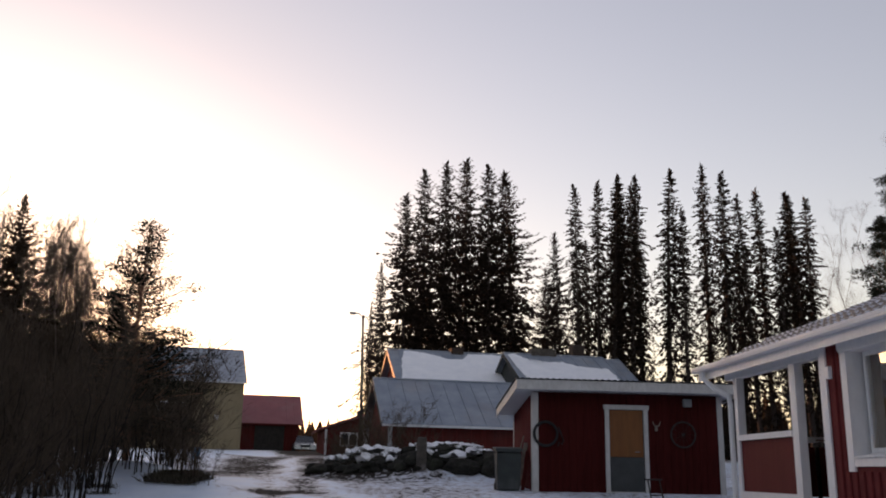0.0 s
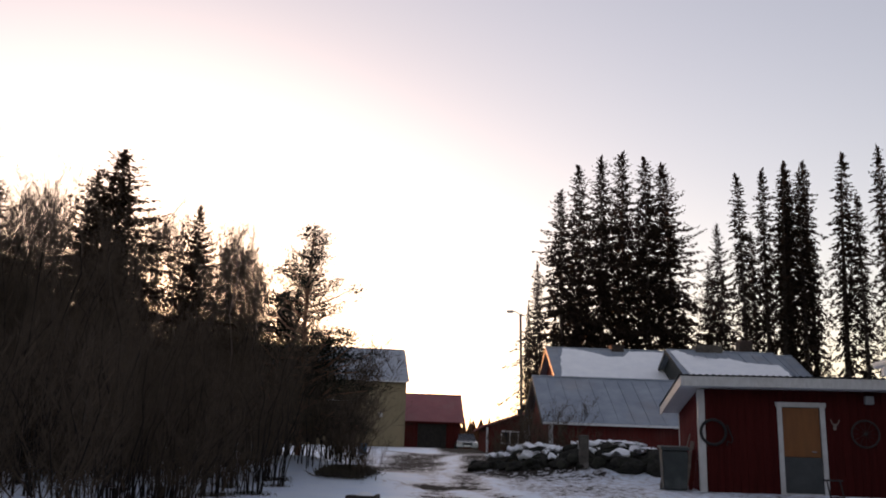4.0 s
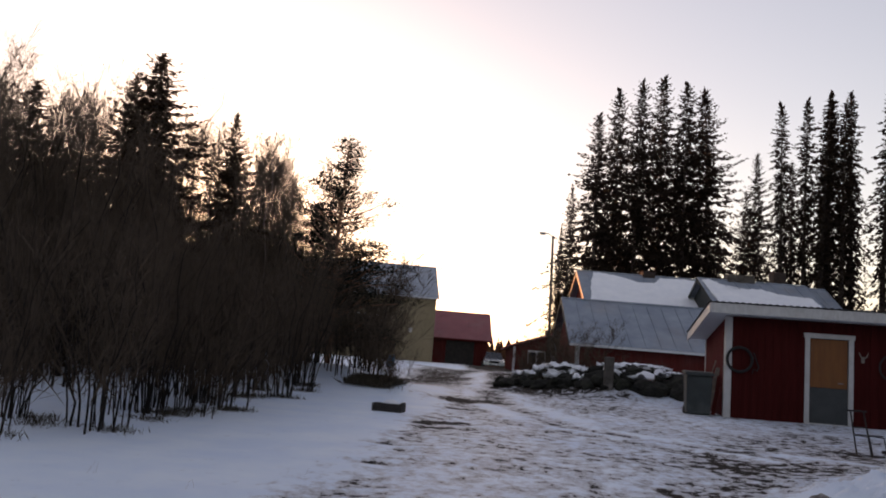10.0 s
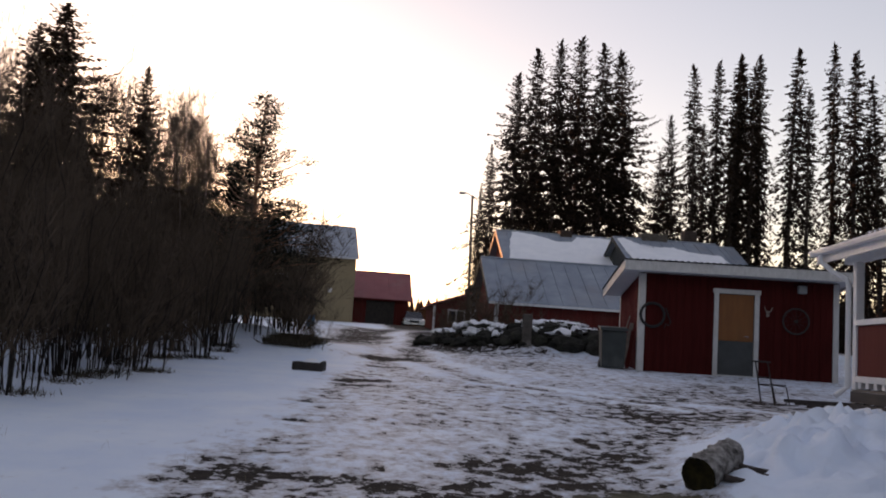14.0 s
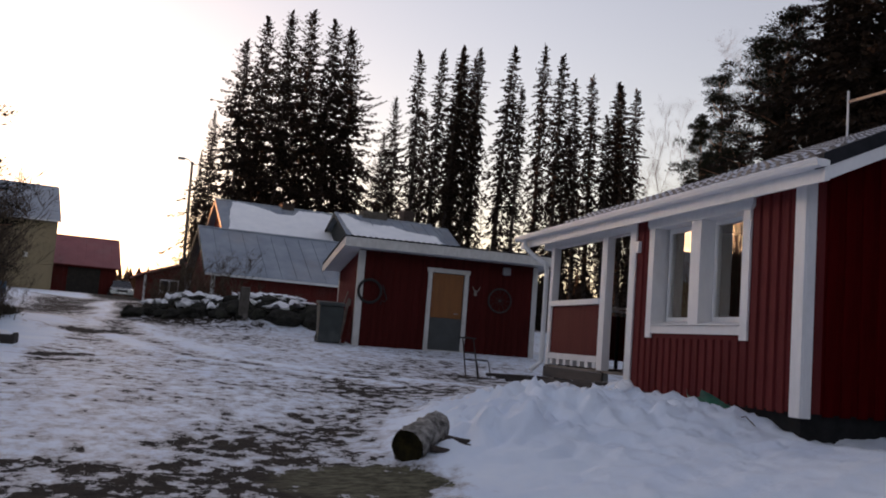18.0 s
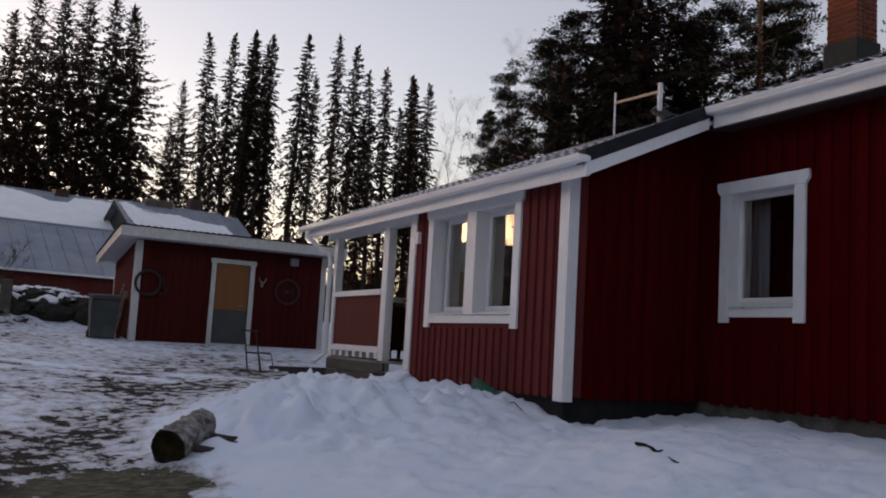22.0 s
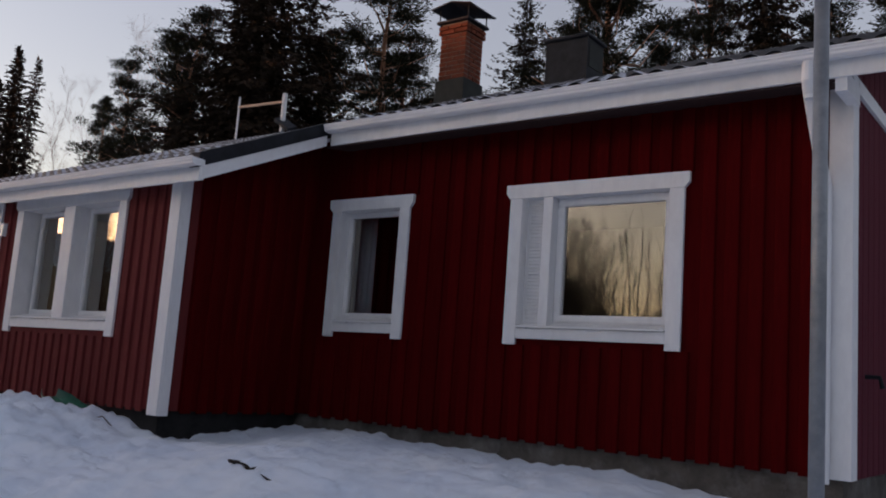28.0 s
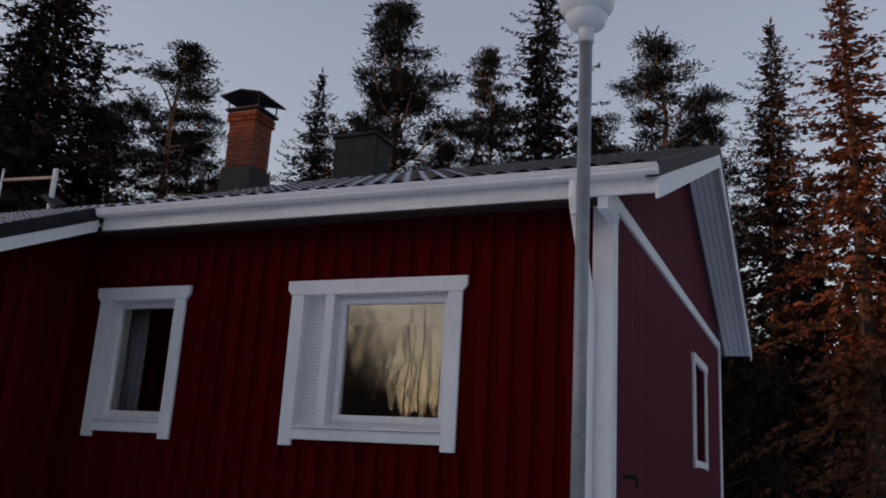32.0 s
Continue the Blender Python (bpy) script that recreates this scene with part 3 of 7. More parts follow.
bm = prism(bmesh.new(), [(WALL_X + 0.22, END_Y - 0.2, SILL), (BACK_X - 0.2, END_Y - 0.2, SILL), (BACK_X - 0.2, END_Y - 0.2, roof_z(BACK_X - 0.2) - ROOF_UNDER), (RIDGE_X, END_Y - 0.2, RIDGE_Z - ROOF_UNDER), (WALL_X + 0.22, END_Y - 0.2, roof_z(WALL_X + 0.22) - ROOF_UNDER)], (0, 0.2, 0))
part("wall", bm, RED, house)
part("foundation", boxed(WALL_X + 0.04, BACK_X - 0.04, GABLE_Y + 0.04, END_Y - 0.04, 0.2, SILL), CONCRETE, house, "rough grey concrete base")
part("foundation", boxed(WING_X + 0.05, WALL_X, INNER_Y + 0.05, ENTRY_Y, 0.3, SILL), BLACK_STONE, house, "black base under the wing")
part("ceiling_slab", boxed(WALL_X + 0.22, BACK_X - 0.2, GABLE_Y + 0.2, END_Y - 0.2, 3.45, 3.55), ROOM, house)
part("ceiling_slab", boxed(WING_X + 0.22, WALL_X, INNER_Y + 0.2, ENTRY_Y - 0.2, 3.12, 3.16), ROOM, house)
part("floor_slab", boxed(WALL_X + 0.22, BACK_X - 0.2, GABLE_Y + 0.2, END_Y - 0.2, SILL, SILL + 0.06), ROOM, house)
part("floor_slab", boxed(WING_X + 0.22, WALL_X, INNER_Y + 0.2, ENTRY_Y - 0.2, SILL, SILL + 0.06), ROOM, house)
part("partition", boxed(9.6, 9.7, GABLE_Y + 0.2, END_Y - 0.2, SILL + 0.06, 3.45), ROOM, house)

# upper boards of the cladding, one by one
def spans(z0, z1, s, blocks):
    """What is left of z0..z1 at the place s along a wall."""
    cuts = sorted((b[2], b[3]) for b in blocks if b[0] - 0.06 < s < b[1] + 0.06)
    out, z = [], z0
    for c0, c1 in cuts:
        if c0 > z:
            out.append((z, c0))
        z = max(z, c1)
    if z < z1:
        out.append((z, z1))
    return out


BOARDS = {}


def board(parent, axis, face, s, z0, z1, width=0.115, paint=RED):
    """One vertical board on a wall face; alike boards share a mesh."""
    key = (axis, round(z1 - z0, 3), width, paint.name)
    if key not in BOARDS:
        bm = bmesh.new()
        h = z1 - z0
        if axis == "x":
            prism(bm, [(0, -width / 2, 0), (-0.019, -width / 2 + 0.004, 0), (-0.023, -width / 2 + 0.012, 0), (-0.023, width / 2 - 0.012, 0), (-0.019, width / 2 - 0.004, 0), (0, width / 2, 0)], (0, 0, h))
        else:
            prism(bm, [(-width / 2, 0, 0), (-width / 2 + 0.004, -0.019, 0), (-width / 2 + 0.012, -0.023, 0), (width / 2 - 0.012, -0.023, 0), (width / 2 - 0.004, -0.019, 0), (width / 2, 0, 0)], (0, 0, h))
        BOARDS[key] = to_mesh("board", bm, paint)
    ob = new("board", BOARDS[key])
    ob.parent = parent
    top = parent.parent
    at = Vector((face, s, z0)) if axis == "x" else Vector((s, face, z0))
    ob.location = at - BASE[top.name]
    return ob


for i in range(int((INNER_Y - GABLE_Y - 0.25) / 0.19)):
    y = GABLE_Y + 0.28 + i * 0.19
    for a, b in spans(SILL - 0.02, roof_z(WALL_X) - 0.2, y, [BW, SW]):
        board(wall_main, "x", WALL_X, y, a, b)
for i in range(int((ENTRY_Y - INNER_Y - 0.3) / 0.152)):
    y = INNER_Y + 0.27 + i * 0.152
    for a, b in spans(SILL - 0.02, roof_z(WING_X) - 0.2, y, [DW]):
        board(wall_wing, "x", WING_X, y, a, b, 0.095, RED_PALE)
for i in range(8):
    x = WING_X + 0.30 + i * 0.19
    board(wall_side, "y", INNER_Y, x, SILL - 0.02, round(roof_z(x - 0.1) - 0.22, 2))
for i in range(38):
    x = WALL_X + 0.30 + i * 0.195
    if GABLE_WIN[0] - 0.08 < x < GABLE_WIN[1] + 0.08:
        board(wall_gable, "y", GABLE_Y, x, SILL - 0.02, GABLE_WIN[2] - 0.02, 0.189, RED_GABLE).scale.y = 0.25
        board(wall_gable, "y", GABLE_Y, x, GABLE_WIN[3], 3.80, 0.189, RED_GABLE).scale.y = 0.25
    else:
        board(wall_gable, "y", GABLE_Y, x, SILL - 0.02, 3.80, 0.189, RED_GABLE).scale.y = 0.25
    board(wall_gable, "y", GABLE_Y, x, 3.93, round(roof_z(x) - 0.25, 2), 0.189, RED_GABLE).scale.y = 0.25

# corner boards, bands
part("corner_board", boxed(WALL_X - 0.028, WALL_X, GABLE_Y - 0.028, GABLE_Y + 0.14, SILL - 0.02, roof_z(WALL_X) - 0.18, bevel=0.004), WHITE, house)
part("corner_board", boxed(WALL_X, WALL_X + 0.14, GABLE_Y - 0.028, GABLE_Y, SILL - 0.02, 3.94, bevel=0.004), WHITE, house)
part("corner_board", boxed(WING_X - 0.028, WING_X, INNER_Y - 0.028, INNER_Y + 0.125, SILL - 0.045, roof_z(WING_X) - 0.18, bevel=0.004), WHITE, house)
part("corner_board", boxed(WING_X, WING_X + 0.10, INNER_Y - 0.028, INNER_Y, SILL - 0.045, roof_z(WING_X) - 0.14, bevel=0.004), WHITE, house)
part("corner_board", boxed(WING_X - 0.028, WING_X, ENTRY_Y - 0.13, ENTRY_Y + 0.0, SILL - 0.03, roof_z(WING_X) - 0.18, bevel=0.004), WHITE, house)
part("corner_board", boxed(WING_X - 0.028, WING_X + 0.14, ENTRY_Y + 0.003, ENTRY_Y + 0.028, SILL - 0.03, roof_z(WING_X) - 0.18), WHITE, house)
part("corner_board", boxed(BACK_X - 0.14, BACK_X + 0.02, GABLE_Y - 0.028, GABLE_Y, SILL - 0.02, 3.94), WHITE, house)
part("gable_band", boxed(WALL_X + 0.14, BACK_X - 0.14, GABLE_Y - 0.03, GABLE_Y, 3.82, 3.93), WHITE, house)


# roof: pressed metal tiles, waves across and steps down the slope
def tile_sheet(x_low, x_high, y0, y1, name, sink=0.005):
    pitch_y, rows_x = 0.183, 0.35
    ny = max(2, int((y1 - y0) / (pitch_y / 6)))
    length = x_high - x_low
    rows = max(1, int(length / rows_x))
    xs = []
    for r in range(rows):
        a, b = x_low + length * r / rows, x_low + length * (r + 1) / rows
        xs += [(a, 0.050), (b - 0.014, 0.0)]
    verts, faces = [], []
    for x, lift in xs:
        for j in range(ny + 1):
            y = y0 + (y1 - y0) * j / ny
            wv = 0.5 + 0.5 * math.cos(2 * math.pi * y / pitch_y)
            verts.append((x, y, roof_z(x) - sink + lift + 0.034 * wv ** 0.7))
    w = ny + 1
    for i in range(len(xs) - 1):
        for j in range(ny):
            faces.append((i * w + j, i * w + j + 1, (i + 1) * w + j + 1, (i + 1) * w + j))
    me = bpy.data.meshes.new(name)
    off = BASE["house"]
    me.from_pydata([(v[0] - off.x, v[1] - off.y, v[2] - off.z) for v in verts], [], faces)
    me.materials.append(DARK_ROOF)
    ob = new(name, me)
    ob.parent = house
    return ob


tile_sheet(EAVE_X - 0.06, RIDGE_X, RAKE_Y + 0.03, STEP_Y, "roof_tiles")
tile_sheet(EAVE_X - 0.06, RIDGE_X, STEP_Y, LEFT_Y - 0.03, "roof_tiles", 0.11)
tile_sheet(LOW_X - 0.06, EAVE_X - 0.07, STEP_Y + 0.03, LEFT_Y - 0.03, "roof_tiles", 0.06)


def slab(x0, x1, y0, y1, thick, lift=-0.115):
    return prism(bmesh.new(), [(x0, y0, roof_z(x0) + lift), (x1, y0, roof_z(x1) + lift), (x1, y1, roof_z(x1) + lift), (x0, y1, roof_z(x0) + lift)], (0, 0, -thick))


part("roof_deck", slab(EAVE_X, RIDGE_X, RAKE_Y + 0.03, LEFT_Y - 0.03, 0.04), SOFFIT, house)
part("roof_deck", slab(LOW_X, EAVE_X - 0.002, STEP_Y + 0.03, LEFT_Y - 0.03, 0.04), GREY_SOFFIT, house)
bm = prism(bmesh.new(), [(RIDGE_X, RAKE_Y + 0.03, RIDGE_Z - 0.11), (14.95, RAKE_Y + 0.03, roof_z(14.95) - 0.11), (14.95, LEFT_Y, roof_z(14.95) - 0.11), (RIDGE_X, LEFT_Y, RIDGE_Z - 0.11)], (0, 0, -0.05))
part("roof_deck", bm, DARK_ROOF, house)
part("ridge_cap", tube(bmesh.new(), [(RIDGE_X, RAKE_Y, RIDGE_Z - 0.02), (RIDGE_X, STEP_Y, RIDGE_Z - 0.02), (RIDGE_X, STEP_Y + 0.3, RIDGE_Z - 0.09), (RIDGE_X, LEFT_Y, RIDGE_Z - 0.09)], 0.05, 8), DARK_ROOF, house)


def rake(x0, x1, y, out, drop=0.24, lip=0.05):
    """The white board along a sloping roof edge, the dark flashing over it and the boarded underside."""
    z0, z1 = roof_z(x0), roof_z(x1)
    part("barge_board", prism(bmesh.new(), [(x0, y, z0 - 0.06), (x1, y, z1 - 0.06), (x1, y, z1 - drop), (x0, y, z0 - drop)], (0, 0.025, 0)), WHITE, house)
    part("flashing", prism(bmesh.new(), [(x0 - 0.02, y - 0.006, z0 + lip), (x1, y - 0.006, z1 + lip), (x1, y - 0.006, z1 - 0.075), (x0 - 0.02, y - 0.006, z0 - 0.075)], (0, out, 0)), BLACK_METAL, house)


rake(EAVE_X - 0.06, RIDGE_X, RAKE_Y, 0.10)
rake(RIDGE_X, 14.95, RAKE_Y, 0.10)
rake(LOW_X - 0.05, EAVE_X - 0.08, STEP_Y, 0.12, 0.19, 0.06)
for xa, xb in ((EAVE_X + 0.02, RIDGE_X), (RIDGE_X, 14.93)):
    n_b = 5
    for i in range(n_b):
        y0 = RAKE_Y + 0.03 + i * (GABLE_Y - RAKE_Y - 0.06) / n_b
        y1 = y0 + (GABLE_Y - RAKE_Y - 0.06) / n_b - 0.008
        part("soffit_board", prism(bmesh.new(), [(xa, y0, roof_z(xa) - 0.165), (xb, y0, roof_z(xb) - 0.165), (xb, y1, roof_z(xb) - 0.165), (xa, y1, roof_z(xa) - 0.165)], (0, 0, 0.02)), GREY_SOFFIT, house)
part("eave_end", boxed(EAVE_X - 0.004, WALL_X + 0.02, GABLE_Y - 0.06, GABLE_Y + 0.02, EAVE_Z - 0.30, EAVE_Z - 0.16), WHITE, house)


def gutter(y0, y1, x, z):
    """A half-round gutter with its board behind."""
    bm = bmesh.new()
    prof = [(-0.115, 0.0), (-0.117, -0.022), (-0.108, -0.034), (-0.106, -0.052), (-0.090, -0.066), (-0.040, -0.068), (0.0, -0.060), (0.0, 0.0)]
    inner = [(p[0] * 0.92 - 0.004, p[1] * 0.90) for p in reversed(prof)]
    prism(bm, [(x + p[0], y0, z + p[1]) for p in prof + inner], (0, y1 - y0, 0))
    g = part("gutter", bm, WHITE_METAL, house)
    part("bead", tube(bmesh.new(), [(x - 0.115, y0, z), (x - 0.115, y1, z)], 0.010, 8), WHITE_METAL, g)
    part("end_cap", prism(bmesh.new(), [(x + p[0], y0 - 0.004, z + p[1]) for p in prof], (0, 0.004, 0)), WHITE_METAL, g)
    part("end_cap", prism(bmesh.new(), [(x + p[0], y1, z + p[1]) for p in prof], (0, 0.004, 0)), WHITE_METAL, g)
    part("fascia", boxed(x + 0.004, x + 0.03, y0 + 0.002, y1 - 0.002, z - 0.185, z - 0.004, bevel=0.003), WHITE, house)
    return g


gutter(RAKE_Y, STEP_Y, EAVE_X - 0.032, EAVE_Z - 0.02)
gutter(STEP_Y - 0.01, LEFT_Y, LOW_X - 0.032, LOW_Z - 0.02)
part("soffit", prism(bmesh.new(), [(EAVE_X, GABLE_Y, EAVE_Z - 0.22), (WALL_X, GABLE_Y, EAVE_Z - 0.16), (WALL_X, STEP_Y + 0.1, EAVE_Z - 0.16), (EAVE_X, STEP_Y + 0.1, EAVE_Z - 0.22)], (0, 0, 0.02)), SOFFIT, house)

# downpipes
pipe = part("downpipe", tube(bmesh.new(), [(EAVE_X - 0.09, GABLE_Y + 0.18, EAVE_Z - 0.09), (EAVE_X - 0.09, GABLE_Y + 0.18, EAVE_Z - 0.22), (EAVE_X - 0.06, GABLE_Y + 0.18, EAVE_Z - 0.29), (WALL_X - 0.11, GABLE_Y + 0.16, EAVE_Z - 0.84), (WALL_X - 0.08, GABLE_Y + 0.15, EAVE_Z - 0.92), (WALL_X - 0.08, GABLE_Y + 0.15, 0.95)], 0.045, 12), WHITE_METAL, house, "white round downpipe")
for z in (EAVE_Z - 0.36, EAVE_Z - 1.0, 2.0):
    part("pipe_clip", lathe(bmesh.new(), [(0.052, z), (0.052, z + 0.03)], (WALL_X - 0.08 if z < 3.4 else EAVE_X - 0.07, GABLE_Y + 0.16, 0), 12), WHITE_METAL, pipe)
part("downpipe", tube(bmesh.new(), [(LOW_X - 0.09, END_Y + 0.52, LOW_Z - 0.09), (LOW_X - 0.09, END_Y + 0.52, LOW_Z - 0.2), (LOW_X + 0.02, END_Y + 0.36, LOW_Z - 0.36), (WING_X - 0.03, END_Y + 0.12, LOW_Z - 0.50), (WING_X - 0.02, END_Y + 0.1, LOW_Z - 0.62), (WING_X - 0.02, END_Y + 0.1, 1.2), (WING_X - 0.2, END_Y + 0.1, 1.05)], 0.04, 12), WHITE_METAL, house, "white round downpipe")


# windows in the wall that faces -x
def window(name, x, w, bays, label, splits=(), q=0.17):
    """White trim, sill, deep reveals and sashes set q behind the wall's face."""
    y0, y1, z0, z1 = w
    e = part(name, boxed(x - 0.03, x, y0, y0 + TR, z0, z1 - TR, bevel=0.003), WHITE, house, label)
    part("trim", boxed(x - 0.03, x, y1 - TR, y1, z0, z1 - TR, bevel=0.003), WHITE, e)
    part("trim", prism(bmesh.new(), [(x - 0.036, y0 - 0.005, z1 - TR + 0.002), (x - 0.036, y1 + 0.005, z1 - TR + 0.002), (x - 0.036, y1 + 0.042, z1 - TR + 0.05), (x - 0.036, y1 + 0.042, z1), (x - 0.036, y0 - 0.042, z1), (x - 0.036, y0 - 0.042, z1 - TR + 0.05)], (0.036, 0, 0)), WHITE, e)
    part("trim", boxed(x - 0.026, x, y0 + TR, y1 - TR, z0 + 0.055, z0 + 0.15, bevel=0.003), WHITE, e)
    part("sill", prism(bmesh.new(), [(x - 0.05, y0 + TR + 0.002, z0 + 0.152), (x - 0.05, y1 - TR - 0.002, z0 + 0.152), (x + q + 0.03, y1 - TR - 0.002, z0 + 0.20), (x + q + 0.03, y0 + TR + 0.002, z0 + 0.20)], (0, 0, 0.012)), WHITE_METAL, e)
    a, b, c, d = y0 + TR, y1 - TR, z0 + 0.15, z1 - TR
    part("reveal", boxed(x, x + q + 0.055, a - 0.012, a, c, d), WHITE, e)
    part("reveal", boxed(x, x + q + 0.055, b, b + 0.012, c, d), WHITE, e)
    part("reveal", boxed(x, x + q + 0.055, a, b, d, d + 0.012), WHITE, e)
    for s0, s1 in splits:
        part("mullion", boxed(x - 0.024, x + q + 0.04, s0, s1, c + 0.02, d, bevel=0.004), WHITE, e)
    for s0, s1, kind in bays:
        f = 0.025 if kind == "louvre" else (0.075 if len(splits) == 1 and q < 0.1 else 0.055)
        za, zb = z0 + 0.205, d
        part("sash", wall_cells(bmesh.new(), "x", x + q, x + q + 0.055, s0, s1, za, zb, [(s0 + f, s1 - f, za + f, zb - f)]), WHITE, e)
        if kind == "louvre":
            n = 34
            for i in range(n):
                z = za + f + (zb - za - 2 * f) * (i + 0.5) / n
                part("slat", prism(bmesh.new(), [(x + q, s0 + f, z - 0.010), (x + q + 0.012, s0 + f, z + 0.010), (x + q + 0.015, s0 + f, z + 0.006), (x + q + 0.003, s0 + f, z - 0.014)], (0, s1 - s0 - 2 * f, 0)), WHITE, e)
            part("backing", boxed(x + q + 0.012, x + q + 0.03, s0 + f, s1 - f, za + f, zb - f), WHITE, e)
        else:
            part("bead", wall_cells(bmesh.new(), "x", x + q - 0.012, x + q - 0.001, s0 + 0.018, s1 - 0.018, za + 0.018, zb - 0.018, [(s0 + f - 0.006, s1 - f + 0.006, za + f - 0.006, zb - f + 0.006)]), WHITE, e)
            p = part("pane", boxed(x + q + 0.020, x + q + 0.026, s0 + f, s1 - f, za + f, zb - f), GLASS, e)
            p.visible_shadow = False
    return e


window("window", WALL_X, BW, [(2.77, 3.865, "pane"), (3.96, 4.18, "louvre")], "large white-trimmed window with a louvred side hatch", [(3.865, 3.96)], 0.085)
window("window", WALL_X, SW, [(5.64, 6.445, "pane")], "small white-trimmed window with a pale curtain behind", (), 0.11)
window("window", WING_X, DW, [(7.87, 8.63, "pane"), (8.84, 9.63, "pane")], "double white-trimmed window with deep reveals", [(8.63, 8.84)], 0.16)


def curtain(x, y0, y1, z0, z1, label):
    """A hanging cloth in folds."""
    n = 24
    bm = bmesh.new()
    lo, hi = [], []
    for i in range(n + 1):
        y = y0 + (y1 - y0) * i / n
        d = 0.022 * math.sin(i * 1.45) + 0.008 * math.sin(i * 3.1)
        lo.append(bm.verts.new((x + d, y, z0)))
        hi.append(bm.verts.new((x + d * 0.7, y, z1)))
    for i in range(n):
        bm.faces.new((lo[i], lo[i + 1], hi[i + 1], hi[i]))
    g = bmesh.ops.extrude_face_region(bm, geom=list(bm.faces))
    bmesh.ops.translate(bm, verts=[v for v in g["geom"] if isinstance(v, bmesh.types.BMVert)], vec=(0.004, 0, 0))
    part("curtain", bm, CURTAIN, house, label, smooth=True)


curtain(WALL_X + 0.34, 6.24, 6.66, 1.7, 3.35, "pale hanging curtain")

# gable window, facing -y
gx0, gx1, gz0, gz1 = GABLE_WIN
gw = part("window", boxed(gx0, gx0 + 0.1, GABLE_Y - 0.03, GABLE_Y, gz0, gz1 - 0.1), WHITE, house, "white-trimmed gable window")
part("trim", boxed(gx1 - 0.1, gx1, GABLE_Y - 0.03, GABLE_Y, gz0, gz1 - 0.1), WHITE, gw)
part("trim", boxed(gx0 - 0.04, gx1 + 0.04, GABLE_Y - 0.036, GABLE_Y, gz1 - 0.1, gz1), WHITE, gw)
part("trim", boxed(gx0 + 0.1, gx1 - 0.1, GABLE_Y - 0.026, GABLE_Y, gz0 + 0.02, gz0 + 0.1), WHITE, gw)
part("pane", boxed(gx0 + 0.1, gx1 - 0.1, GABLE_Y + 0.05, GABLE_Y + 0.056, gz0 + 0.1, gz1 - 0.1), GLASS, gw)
part("outdoor_tap", tube(bmesh.new(), [(WALL_X + 0.42, GABLE_Y - 0.02, 1.72), (WALL_X + 0.42, GABLE_Y - 0.12, 1.72), (WALL_X + 0.42, GABLE_Y - 0.14, 1.64)], 0.018, 8), BLACK_METAL, house, "small dark outdoor tap")
part("outdoor_sensor", boxed(WING_X - 0.07, WING_X, 10.02, 10.09, 2.72, 2.87, bevel=0.008), WHITE_METAL, house, "small white box on the wall")

# porch
PX = WING_X
DECK = 1.14
for y0, y1 in ((11.05, 11.22), (12.98, 13.10)):
    part("porch_post", boxed(PX, PX + 0.12, y0, y1, 0.75, roof_z(PX) - 0.17, bevel=0.006), WHITE, house)
part("porch_post", boxed(6.2, 6.32, 12.98, 13.10, 0.75, roof_z(6.3) - 0.17, bevel=0.006), WHITE, house)
part("porch_beam", boxed(PX - 0.01, PX + 0.13, ENTRY_Y + 0.03, END_Y + 0.3, roof_z(PX) - 0.33, roof_z(PX) - 0.175), WHITE, house)
part("porch_rail", boxed(PX - 0.02, PX + 0.14, 11.22, 12.98, 2.09, 2.17, bevel=0.005), WHITE, house)
part("porch_rail", boxed(PX, PX + 0.10, 11.22, 12.98, 1.27, 1.36, bevel=0.005), WHITE, house)
part("porch_panel", boxed(PX + 0.03, PX + 0.07, 11.22, 12.98, 1.362, 2.088), PINK, house, "faded red solid porch panel")
part("porch_rail", boxed(PX + 0.12, 6.2, 13.0, 13.08, 2.09, 2.17, bevel=0.005), WHITE, house)
part("porch_panel", boxed(PX + 0.12, 6.2, 13.02, 13.06, 1.30, 2.018), RED_OLD, house)
for i in range(7):
    y = 11.28 + i * 0.26
    part("porch_bracket", boxed(PX + 0.02, PX + 0.09, y, y + 0.1, DECK + 0.05, 1.268), WHITE, house)
for i in range(13):
    x = PX + i * 0.142
    part("deck_board", boxed(x, x + 0.132, ENTRY_Y + 0.03, END_Y, DECK, DECK + 0.03), WOOD, house)
DECK_WOOD = surf("dark_grey_deck_wood", (0.036, 0.030, 0.027), (0.080, 0.068, 0.060), 3.0, 0.85, bump=0.3, fine=30, stretch=(5, 0.6, 5), stain=(0.05, 0.042, 0.036), vary=0.12)
part("deck_skirt", boxed(PX - 0.02, PX + 0.01, 10.98, END_Y, 0.98, DECK - 0.002), DECK_WOOD, house)
part("deck_skirt", boxed(PX - 0.02, PX + 0.01, 10.98, END_Y, 0.80, 0.965), DECK_WOOD, house)
PORCH_DARK = surf("near_black_porch_boards", (0.014, 0.010, 0.009), (0.030, 0.022, 0.019), 3.0, 0.8, bump=0.2, stretch=(1, 6, 1), spec=0.1)
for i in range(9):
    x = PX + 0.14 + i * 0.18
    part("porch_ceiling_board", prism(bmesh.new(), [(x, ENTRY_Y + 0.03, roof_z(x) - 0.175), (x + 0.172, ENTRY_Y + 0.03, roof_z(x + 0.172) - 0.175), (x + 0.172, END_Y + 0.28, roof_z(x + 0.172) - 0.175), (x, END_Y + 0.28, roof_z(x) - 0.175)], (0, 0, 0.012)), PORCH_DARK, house)
